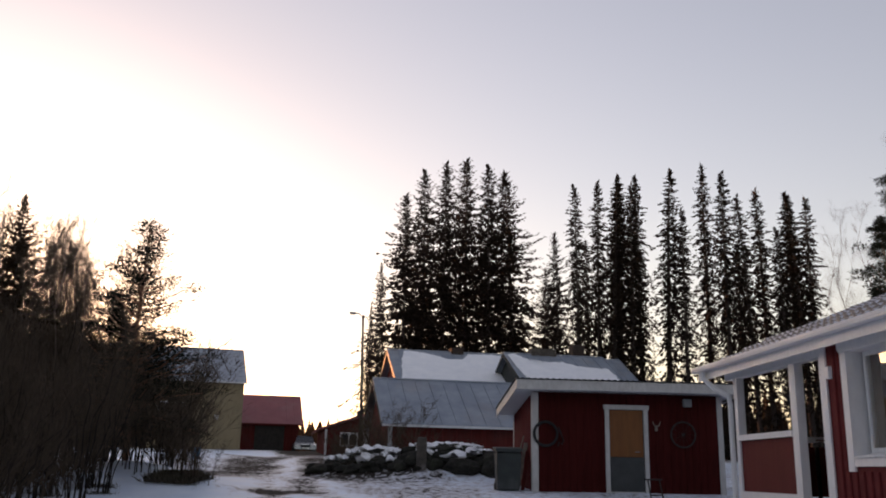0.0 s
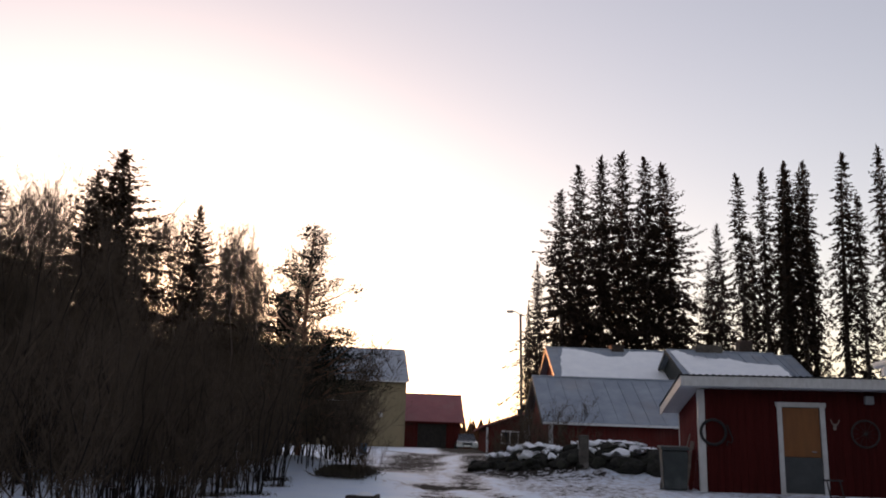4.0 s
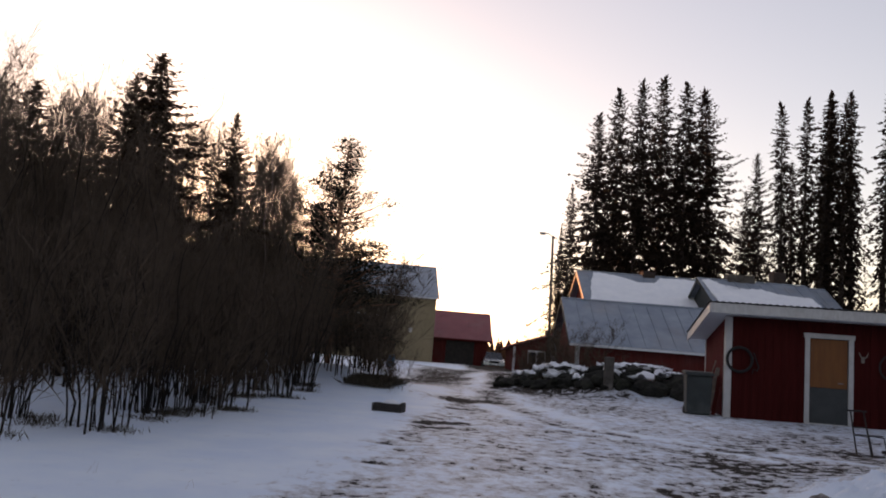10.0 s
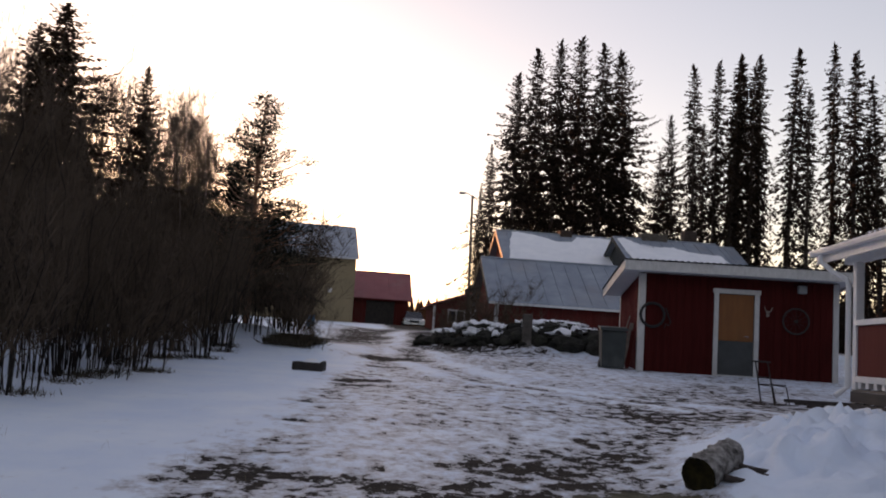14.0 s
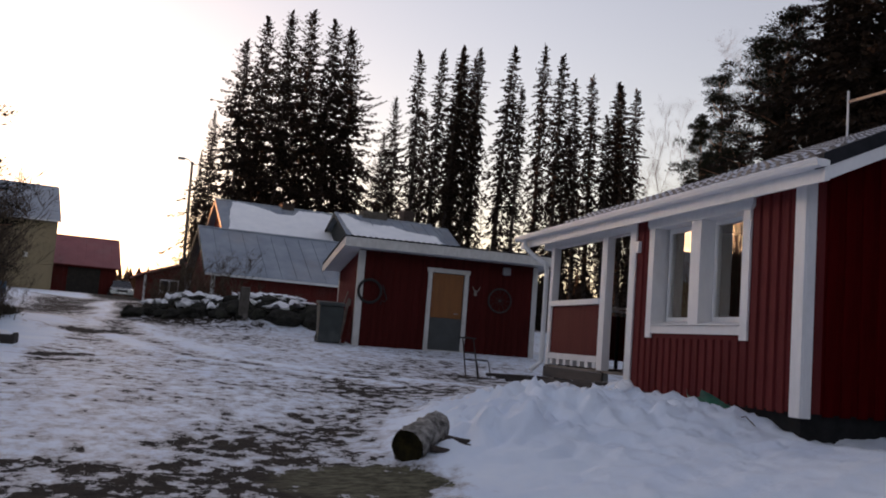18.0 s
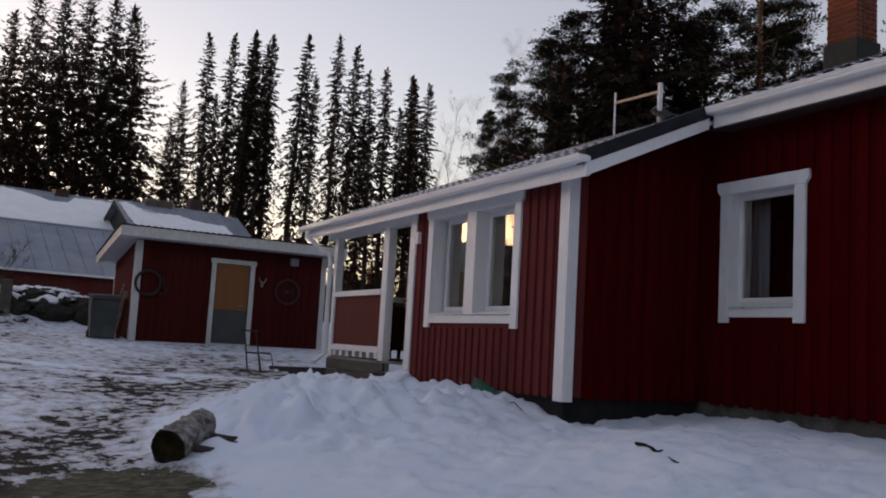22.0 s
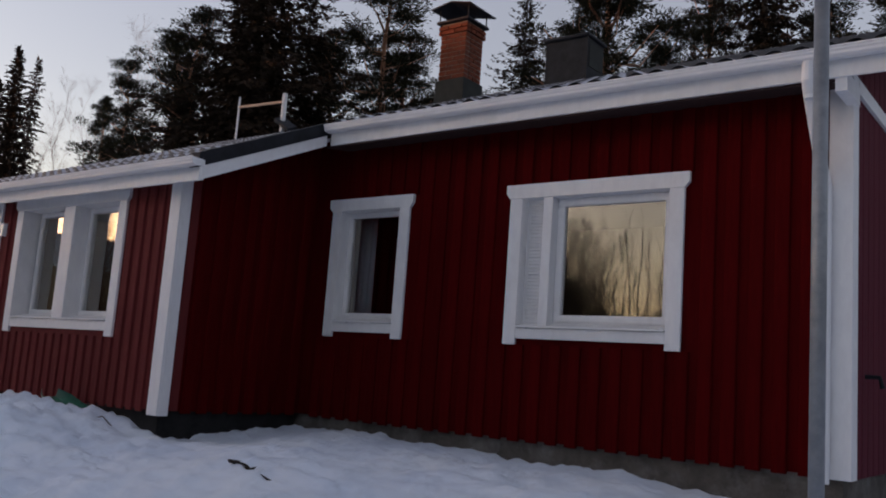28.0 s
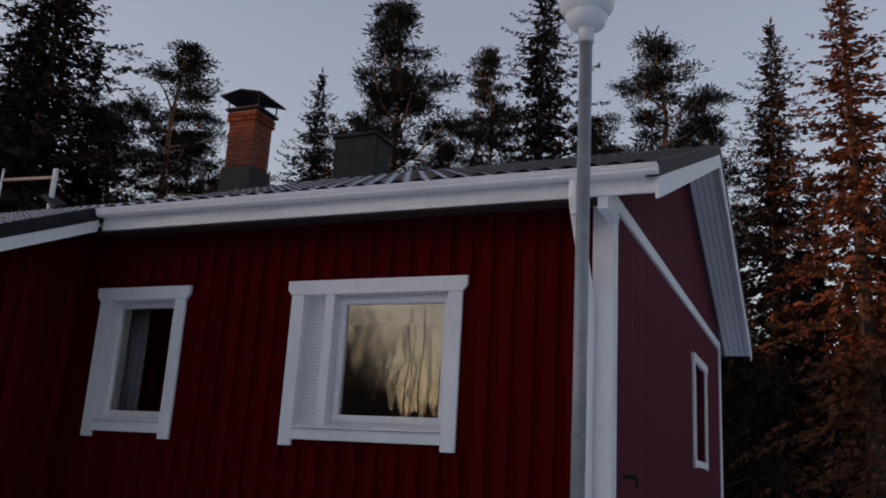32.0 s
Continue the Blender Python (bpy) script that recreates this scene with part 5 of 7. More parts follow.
# ---------------------------------------------------------------- birch log on the heap
BIRCH = surf("birch_bark", (0.07, 0.06, 0.052), (0.42, 0.40, 0.37), 7.0, 0.85, bump=0.7, fine=22, stretch=(1.6, 1.6, 2), stain=(0.014, 0.011, 0.009), stain_amount=1.0, stain_scale=8.0, spec=0.15)
CUT = surf("mossy_cut_wood", (0.008, 0.007, 0.004), (0.034, 0.027, 0.010), 9.0, 0.9, bump=0.5, stain=(0.045, 0.040, 0.010), stain_scale=9.0, stain_amount=0.6, spec=0.1)
p0, p1 = Vector((1.07, 6.84, 0.0)), Vector((1.42, 7.29, 0.0))
p0.z, p1.z = ground_z(p0.x, p0.y) + 0.12, ground_z(p1.x, p1.y) + 0.11
log = rooted("birch_log", (1.27, 7.1, p0.z - 0.15), "thick mossy birch log lying on the snow", "log")
bm = bmesh.new()
rings = []
d = (p1 - p0).normalized()
sd = d.cross(Vector((0, 0, 1))).normalized()
up = sd.cross(d)
for i in range(15):
    c = p0 + (p1 - p0) * i / 14
    r0 = 0.140 - 0.010 * i / 14
    rings.append([bm.verts.new(c + (r0 * (1 + 0.26 * noise.noise((i * 0.6, 2 * math.cos(k * 0.3927), 2 * math.sin(k * 0.3927))) + 0.05 * math.sin(k * 2.7 + i))) * (math.cos(k * 0.3927) * sd + math.sin(k * 0.3927) * up)) for k in range(16)])
for a, b in zip(rings, rings[1:]):
    for k in range(16):
        bm.faces.new((a[k], a[(k + 1) % 16], b[(k + 1) % 16], b[k]))
part("trunk", bm, BIRCH, log, smooth=True)
for rg, c, s in ((0, p0, -1), (14, p1, 1)):
    bm = bmesh.new()
    prev = None
    for f, dep in ((1.0, 0.0), (0.86, 0.004), (0.55, -0.018), (0.2, -0.03)):
        cur = [bm.verts.new(c + (0.140 - 0.010 * rg / 14) * f * 0.985 * (math.cos(k * 0.3927) * sd + math.sin(k * 0.3927) * up) + d * s * dep) for k in range(16)]
        if prev:
            for k in range(16):
                bm.faces.new((prev[k], prev[(k + 1) % 16], cur[(k + 1) % 16], cur[k]))
        prev = cur
    bm.faces.new(prev)
    part("cut_end", bm, CUT, log, "dark mossy sawn end")
for k, t in enumerate((0.3, 0.62, 0.8)):
    c = p0 + (p1 - p0) * t - up * 0.05 + sd * 0.13
    part("branch_stub", tube(bmesh.new(), [c, c + sd * 0.14 - up * 0.02 + d * 0.03, c + sd * 0.30 - up * 0.04 + d * 0.10], [0.03, 0.024, 0.012], 7), BARK, log)

# green sledge stuck in the snow by the wing
GREEN = surf("green_plastic", (0.012, 0.10, 0.06), (0.02, 0.14, 0.085), 4.0, 0.35, bump=0.04)
gx, gy = 4.42, 7.78
gz = ground_z(gx, gy) - 0.19
sledge = rooted("green_sledge", (gx, gy, gz), "green plastic toboggan half buried in the snow heap", "sledge")
bm = bmesh.new()
rows = []
for i in range(7):
    u = i / 6
    y = gy + 0.36 - 0.72 * u
    w = 0.17 * (1 - 0.5 * (2 * u - 1) ** 4)
    z = gz + 0.16 + 0.10 * (1 - u) ** 2 - 0.10 * u
    rows.append([bm.verts.new((gx - w, y, z + 0.06)), bm.verts.new((gx - w * 0.8, y, z - 0.02)), bm.verts.new((gx + w * 0.8, y, z - 0.02)), bm.verts.new((gx + w, y, z + 0.06))])
for a, b in zip(rows, rows[1:]):
    for k in range(3):
        bm.faces.new((a[k], a[k + 1], b[k + 1], b[k]))
g = bmesh.ops.extrude_face_region(bm, geom=list(bm.faces))
bmesh.ops.translate(bm, verts=[v for v in g["geom"] if isinstance(v, bmesh.types.BMVert)], vec=(0, 0, -0.01))
part("tray", bm, GREEN, sledge, smooth=True)
part("rope", tube(bmesh.new(), [(gx, gy - 0.34, gz + 0.08), (gx + 0.06, gy - 0.48, gz + 0.12), (gx + 0.1, gy - 0.62, gz + 0.02)], 0.006, 5), OLD_IRON, sledge)

# ---------------------------------------------------------------- planter and posts in the yard
px0, py0 = -3.72, 15.55
pz = ground_z(px0, py0)
planter = rooted("flower_box", (px0, py0, pz), "dark wooden flower box with snow and dead stalks", "planter")
DARK_WOOD = surf("dark_old_wood", (0.02, 0.017, 0.014), (0.045, 0.036, 0.03), 5.0, 0.9, bump=0.4)
for a in ((-0.27, 0.27, -0.2, -0.17), (-0.27, 0.27, 0.17, 0.2), (-0.27, -0.24, -0.17, 0.17), (0.24, 0.27, -0.17, 0.17)):
    part("side", boxed(px0 + a[0], px0 + a[1], py0 + a[2], py0 + a[3], pz - 0.06, pz + 0.15 + 0.06 * a[0], bevel=0.008), DARK_WOOD, planter)
part("soil", boxed(px0 - 0.24, px0 + 0.24, py0 - 0.17, py0 + 0.17, pz, pz + 0.10), DARK_WOOD, planter)
bm = lathe(bmesh.new(), [(0.17, 0.0), (0.14, 0.05), (0.08, 0.08), (0.02, 0.09)], (px0 + 0.04, py0, pz + 0.11), 12)
part("snow_cap", bm, SNOW_ROOF, planter, smooth=True)

post = rooted("stone_post", (0.56, 25.5, ground_z(0.56, 25.5)), "old grey granite gate post", "post")
zz = ground_z(0.56, 25.5)
bm = boxed(0.42, 0.70, 25.38, 25.62, zz - 0.15, zz + 0.88, bevel=0.03)
part("shaft", bm, CONCRETE, post)
pb = ground_z(-5.9, 26.3)
BLUE = surf("faded_blue_paint", (0.04, 0.10, 0.17), (0.06, 0.14, 0.22), 4.0, 0.5, bump=0.05)
sign = rooted("marker_post", (-5.9, 26.3, pb), "short post with a faded blue plate by the lane", "post")
part("shaft", tube(bmesh.new(), [(-5.9, 26.3, pb - 0.1), (-5.9, 26.3, pb + 0.75)], 0.03, 8), OLD_IRON, sign)
part("plate", boxed(-6.03, -5.77, 26.26, 26.28, pb + 0.42, pb + 0.76, bevel=0.005), BLUE, sign)

# ---------------------------------------------------------------- stone heap with snow
STONE = surf("dark_lichened_stone", (0.014, 0.014, 0.012), (0.045, 0.043, 0.038), 4.0, 0.9, bump=0.6, fine=14, stain=(0.04, 0.045, 0.025), vary=0.2, spec=0.08)
rng = random.Random(5)


def boulder_mesh(seed):
    bm = bmesh.new()
    bmesh.ops.create_icosphere(bm, subdivisions=2, radius=1.0)
    for v in bm.verts:
        v.co *= 1 + 0.38 * noise.noise(v.co * 1.3 + Vector((seed * 7.1, 0, 0)))
        v.co.z *= 0.68
    return to_mesh("boulder", bm, STONE)


stones = [boulder_mesh(i) for i in range(5)]
heap = thing("stone_heap", (0.6, 26.3, ground_z(0.6, 26.3)), "heap of dark field stones under patchy snow", "stones")
hb = Vector((0.6, 26.3, ground_z(0.6, 26.3)))
for i in range(190):
    u = rng.random()
    x = -2.6 + 5.3 * u + rng.uniform(-0.2, 0.2)
    y = 27.9 - 2.7 * u + rng.uniform(-0.75, 0.9)
    s = rng.uniform(0.12, 0.34) * (0.8 + 0.5 * u)
    o = new("boulder", stones[i % 5])
    o.parent = heap
    o.location = Vector((x, y, ground_z(x, y) + s * rng.uniform(-0.1, 0.35))) - hb
    o.rotation_euler = (rng.uniform(-0.3, 0.3), rng.uniform(-0.3, 0.3), rng.uniform(0, 6.28))
    o.scale = (s * rng.uniform(0.8, 1.5), s * rng.uniform(0.8, 1.3), s)

for i in range(46):
    u = rng.random()
    x, y = -2.2 + 4.9 * u, 27.6 - 2.5 * u + rng.uniform(-0.5, 0.9)
    s = rng.uniform(0.08, 0.30)
    bm = bmesh.new()
    bmesh.ops.create_icosphere(bm, subdivisions=2, radius=1.0)
    for v in bm.verts:
        k = 1 + 0.7 * noise.noise(v.co * 1.8 + Vector((i * 4.7, 1, 0)))
        v.co = Vector((v.co.x * s * 1.3 * k, v.co.y * s * k, v.co.z * s * 0.22 * k)) + Vector((x, y, ground_z(x, y) + rng.uniform(0.12, 0.34))) - hb
    o = new("snow_cap", to_mesh("snow_cap", bm, SNOW_ROOF))
    o.data.polygons.foreach_set("use_smooth", [True] * len(o.data.polygons))
    o.parent = heap

# ---------------------------------------------------------------- farm across the lane
def frame_house(name, at, turn, L, W, base, eave, ridge, wall_m, roof_m, label, over=0.35, side=0.35, roof_snow=None):
    """A gabled building: local x along the front, y back; base, eave and ridge are heights over the ground there."""
    x, y, z = at
    h = thing(name, at, label, "building", turn=turn)
    wf = part("wall", boxed(0, L, 0, 0.2, base, eave), wall_m, h)
    part("wall", boxed(0, L, W - 0.2, W, base, eave), wall_m, h)
    for x0 in (0.0, L - 0.2):
        part("wall", prism(bmesh.new(), [(x0, 0.2, base), (x0, W - 0.2, base), (x0, W - 0.2, eave), (x0, W / 2, ridge - 0.12), (x0, 0.2, eave)], (0.2, 0, 0)), wall_m, h)
    k = (ridge - eave) / (W / 2)
    for s in (0, 1):
        ye = -over if s == 0 else W + over
        ze = eave - over * k + 0.1
        rf = part("roof", prism(bmesh.new(), [(-side, ye, ze), (L + side, ye, ze), (L + side, W / 2, ridge + 0.1), (-side, W / 2, ridge + 0.1)], (0, 0, -0.1)), roof_m, h)
        if s == 0:
            n = int((L + 2 * side) / 0.6)
            for i in range(n + 1):
                xx = -side + (L + 2 * side) * i / n
                part("seam", prism(bmesh.new(), [(xx - 0.02, ye, ze + 0.002), (xx + 0.02, ye, ze + 0.002), (xx + 0.02, W / 2, ridge + 0.102), (xx - 0.02, W / 2, ridge + 0.102)], (0, 0, 0.035)), roof_m, rf)
    # Added dark end boards: shade on the roof ends is put into their colour.
    for x0 in (-side - 0.03, L + side + 0.002):
        for ya, yb in ((-over, W / 2), (W + over, W / 2)):
            part("barge_board", prism(bmesh.new(), [(x0, ya, eave - over * k + 0.12), (x0, yb, ridge + 0.12), (x0, yb, ridge - 0.10), (x0, ya, eave - over * k - 0.10)], (0.028, 0, 0)), SLATE_SHEET, h)
    part("fascia", boxed(-side, L + side, -over - 0.03, -over - 0.004, eave - over * k - 0.01, eave - over * k + 0.085), wall_m if name == "red_shed" else GREY_SOFFIT, h)
    part("ridge_cap", tube(bmesh.new(), [(-side, W / 2, ridge + 0.1), (L + side, W / 2, ridge + 0.1)], 0.06, 6), roof_m, h)
    return h


def plain_window(h, x0, x1, z0, z1, y=-0.0):
    w = part("window", boxed(x0, x1, y - 0.04, y, z0, z1), WHITE, h)
    nx = 2
    for i in range(nx):
        a = x0 + 0.08 + (x1 - x0 - 0.08) * i / nx
        b = x0 + (x1 - x0 - 0.08) * (i + 1) / nx
        part("pane", boxed(a, b, y - 0.05, y - 0.042, z0 + 0.1, z1 - 0.1), DARK_GLASS, w)
    return w


def vertical_strips(h, L, z0, z1, m, step=0.9):
    for i in range(int(L / step)):
        part("batten", boxed(0.4 + i * step, 0.46 + i * step, -0.03, -0.002, z0, z1), m, h)


def snow_patch(h, pts, lift, k, W, eave, seed):
    """A ragged sheet of snow lying on the front slope, from (x, u) points with u up the slope."""
    bm = bmesh.new()
    out = []
    for i in range(len(pts)):
        a, b = pts[i], pts[(i + 1) % len(pts)]
        for j in range(10):
            t = j / 10
            out.append((a[0] + (b[0] - a[0]) * t + 0.12 * noise.noise((i * 3 + t * 5, seed, 0)), a[1] + (b[1] - a[1]) * t + 0.15 * noise.noise((i * 3 + t * 5, seed, 9))))
    prism(bm, [(x, u, eave + k * u + lift) for x, u in out], (0, 0, 0.07))
    bmesh.ops.triangulate(bm, faces=[f for f in bm.faces if len(f.verts) > 4])
    part("roof_snow", bm, SNOW_ROOF, h, "ragged sheet of old snow")


# local x runs from the right end to the left, so each is laid from its right front corner
barn = frame_house("barn", (-9.8 - 26 * math.cos(radians(12)), 60.0 - 26 * math.sin(radians(12)), 2.66), 12, 26, 12.4, -0.4, 4.45, 7.2, YELLOW_WALL, GREY_ROOF, "large pale ochre barn with a grey sheet metal roof", 0.3, 0.15)
vertical_strips(barn, 26, -0.2, 4.3, YELLOW_WALL, 1.2)
part("corner_board", boxed(25.8, 26.02, -0.05, -0.002, -0.3, 4.4), YELLOW_WALL, barn)
plain_window(barn, 20.6, 22.4, 1.4, 3.0)
plain_window(barn, 14.0, 15.8, 1.4, 3.0)
part("hatch", boxed(24.25, 24.5, -0.04, 0, 1.95, 2.25), WHITE_OLD, barn)

cow = frame_house("red_shed", (-7.1 - 16 * math.cos(radians(10)), 72.0 - 16 * math.sin(radians(10)), 3.04), 10, 16, 7.0, -0.5, 2.05, 4.25, RED_OLD, RED_ROOF, "low red shed with a red sheet metal roof", 0.35, 0.3)
vertical_strips(cow, 16, -0.3, 1.9, RED_OLD, 0.7)
part("door", boxed(12.6, 14.9, -0.05, -0.002, -0.3, 1.75), DARK_WOOD, cow, "wide dark door")

gar = thing("garage", (-3.78, 52.0, 2.40), "small red outbuilding with its gable to the yard", "building", turn=8)
bm = prism(bmesh.new(), [(0, 0, -0.4), (6.0, 0, -0.4), (6.0, 0, 1.45), (3.0, 0, 2.45), (0, 0, 1.45)], (0, 0.2, 0))
part("wall", bm, RED_OLD, gar)
part("wall", boxed(0, 0.2, 0.2, 6, -0.4, 1.45), RED_OLD, gar)
part("wall", boxed(5.8, 6.0, 0.2, 6, -0.4, 1.45), RED_OLD, gar)
part("roof", prism(bmesh.new(), [(-0.35, -0.3, 1.36), (3.0, -0.3, 2.5), (3.0, 6.2, 2.5), (-0.35, 6.2, 1.36)], (0, 0, 0.1)), RED_ROOF, gar)
part("roof", prism(bmesh.new(), [(6.35, -0.3, 1.36), (3.0, -0.3, 2.5), (3.0, 6.2, 2.5), (6.35, 6.2, 1.36)], (0, 0, 0.1)), RED_ROOF, gar)
part("corner_board", boxed(-0.01, 0.12, -0.03, -0.002, -0.4, 1.4), GREY_SOFFIT, gar)
plain_window(gar, 0.85, 1.9, 0.45, 1.25)
part("door", boxed(2.2, 2.9, -0.04, -0.002, -0.3, 1.5), GREY_SOFFIT, gar, "pale plank door")

SOOTY = surf("sooty_brick", (0.025, 0.018, 0.015), (0.06, 0.04, 0.032), 6.0, 0.9, bump=0.3)
outb = frame_house("outbuilding", (-0.32, 36.0, 2.25), 8, 13, 5.9, -0.6, 1.25, 3.12, RED_OLD, GREY_ROOF, "red log outbuilding with a blue-grey sheet metal roof", 0.35, 0.3)
vertical_strips(outb, 13, -0.4, 1.1, RED_OLD, 0.6)
part("corner_board", boxed(-0.01, 0.16, -0.03, -0.002, -0.5, 1.2), GREY_SOFFIT, outb)

fh = frame_house("farmhouse", (0.45, 47.0, 2.45), 8, 13.5, 7.2, -0.6, 3.7, 5.75, RED_OLD, GREY_ROOF, "old red farmhouse with patchy snow on its roof", 0.4, 0.35)
kf = (5.75 - 3.7) / 3.6
snow_patch(fh, [(-0.05, -0.25), (6.3, -0.25), (6.3, 3.3), (4.4, 3.3), (3.9, 2.6), (3.0, 2.5), (2.2, 3.0), (1.2, 3.35), (0.6, 3.4), (0.3, 2.2)], 0.12, kf, 7.2, 3.7, 1)
chim = thing("farm_chimney", (3.65, 51.2, 8.05), "short sooty brick chimney of the farmhouse", "chimney", turn=8)
part("shaft", boxed(-0.35, 0.35, -0.35, 0.35, -0.6, 0.42, bevel=0.02), SOOTY, chim)
part("crown", boxed(-0.40, 0.40, -0.40, 0.40, 0.42, 0.50, bevel=0.02), SOOTY, chim)

wing = frame_house("farmhouse_wing", (6.55, 44.4, 2.4), 8, 5.2, 6.0, -0.6, 3.75, 5.35, RED_OLD, GREY_ROOF, "red wing of the farmhouse with snow on its roof", 0.35, 0.25)
for ob in wing.children:      # the end wall towards the yard, coloured dark to stand in for a hipped roof slope
    if ob.name.startswith("wall") and min(v.co.x for v in ob.data.vertices) < 0.01 and max(v.co.x for v in ob.data.vertices) < 0.5:
        ob.data.materials[0] = SLATE_SHEET
kw = (5.35 - 3.75) / 3.0
snow_patch(wing, [(0.1, -0.25), (5.2, -0.25), (5.1, 1.3), (3.5, 1.5), (2.7, 2.0), (1.2, 1.7), (0.3, 2.8), (-0.1, 2.7)], 0.12, kw, 6.0, 3.75, 4)
chim2 = thing("farm_chimney", (8.1, 47.9, 7.4), "broad plastered chimney of the farmhouse wing", "chimney", turn=8)
part("shaft", boxed(-0.7, 0.7, -0.4, 0.4, -0.5, 0.78, bevel=0.02), CONCRETE, chim2)
chim3 = thing("farm_chimney", (10.4, 49.6, 7.2), "tall brown brick chimney behind the farmhouse wing", "chimney", turn=8)
part("shaft", boxed(-0.35, 0.35, -0.35, 0.35, -2.6, 1.5, bevel=0.02), SOOTY, chim3)

# street lamp pole by the lane
lp = rooted("street_lamp", (-1.62, 46.0, 2.1), "wooden street lamp pole with a short steel arm", "street lamp")
part("pole", tube(bmesh.new(), [(-1.60, 46, 1.7), (-1.66, 46, 5.5), (-1.74, 46, 9.45)], [0.085, 0.075, 0.06], 10), BARK, lp)
part("arm", tube(bmesh.new(), [(-1.74, 46, 9.35), (-1.95, 46, 9.55), (-2.2, 46, 9.58)], 0.03, 6), GREY_METAL, lp)
part("head", boxed(-2.45, -2.12, 45.9, 46.1, 9.50, 9.62, bevel=0.02), GREY_METAL, lp)
part("bracket", boxed(-1.85, -1.68, 45.85, 46.0, 4.2, 4.5), OLD_IRON, lp)

# ---------------------------------------------------------------- parked car
SILVER = surf("silver_car_paint", (0.27, 0.28, 0.29), (0.33, 0.34, 0.35), 2.0, 0.25, metal=0.5, bump=0.0)
cz = lie(-6.2, 68.0)
car = thing("car", (-6.15, 68.0, cz - 0.12), "pale silver car parked facing the yard", "car", turn=8)
bm = prism(bmesh.new(), [(-0.88, 0.0, 0.30), (-0.88, 0.05, 0.72), (-0.88, 0.9, 0.90), (-0.88, 4.2, 0.92), (-0.88, 4.3, 0.35)], (1.76, 0, 0))
bmesh.ops.bevel(bm, geom=list(bm.edges), offset=0.06, segments=2, affect="EDGES")
part("body", bm, SILVER, car)
bm = bmesh.new()
lo = [(-0.80, 0.95, 0.9), (0.80, 0.95, 0.9), (0.80, 4.1, 0.9), (-0.80, 4.1, 0.9)]
hi = [(-0.62, 1.75, 1.48), (0.62, 1.75, 1.48), (0.62, 3.7, 1.48), (-0.62, 3.7, 1.48)]
a, b = [bm.verts.new(p) for p in lo], [bm.verts.new(p) for p in hi]
bm.faces.new(b)
for i in range(4):
    bm.faces.new((a[i], a[(i + 1) % 4], b[(i + 1) % 4], b[i]))
part("cabin", bm, DARK_GLASS, car, "dark glazed cabin")
part("roof_panel", boxed(-0.64, 0.64, 1.72, 3.72, 1.482, 1.52, bevel=0.015), SILVER, car)
for s in (-0.62, 0.62):
    part("headlight", boxed(s - 0.18, s + 0.18, -0.02, 0.05, 0.58, 0.72, bevel=0.02), WHITE_METAL, car)
    for yy in (0.75, 3.5):
        part("wheel", tube(bmesh.new(), [(s * 1.32 - 0.09, yy, 0.31), (s * 1.32 + 0.09, yy, 0.31)], 0.31, 16), RUBBER, car)
part("grille", boxed(-0.4, 0.4, -0.02, 0.02, 0.50, 0.66), BLACK_METAL, car)
part("number_plate", boxed(-0.26, 0.26, -0.03, -0.01, 0.36, 0.47), WHITE_METAL, car)
car.scale = (0.92, 0.92, 0.86)


# ---------------------------------------------------------------- trees
def quads_mesh(name, base, d, w, material):
    """Slim diamond leaves: base points, directions with length, and half-width vectors."""
    n = len(base)
    v = np.empty((n, 4, 3))
    v[:, 0] = base
    v[:, 1] = base + 0.42 * d + w
    v[:, 2] = base + d
    v[:, 3] = base + 0.42 * d - w
    me = bpy.data.meshes.new(name)
    me.vertices.add(n * 4)
    me.vertices.foreach_set("co", v.ravel())
    me.loops.add(n * 4)
    me.loops.foreach_set("vertex_index", np.arange(n * 4, dtype=np.int32))
    me.polygons.add(n)
    me.polygons.foreach_set("loop_start", np.arange(0, n * 4, 4, dtype=np.int32))
    me.polygons.foreach_set("loop_total", np.full(n, 4, dtype=np.int32))
    me.update(calc_edges=True)
    me.materials.append(material)
    return me


def unit(v):
    return v / (np.linalg.norm(v, axis=-1, keepdims=True) + 1e-9)


def across(rg, d, k):
    """Half-width vectors at right angles to d."""
    r = rg.normal(size=d.shape)
    s = unit(np.cross(d, r))
    return s * (np.linalg.norm(d, axis=-1, keepdims=True) * k)


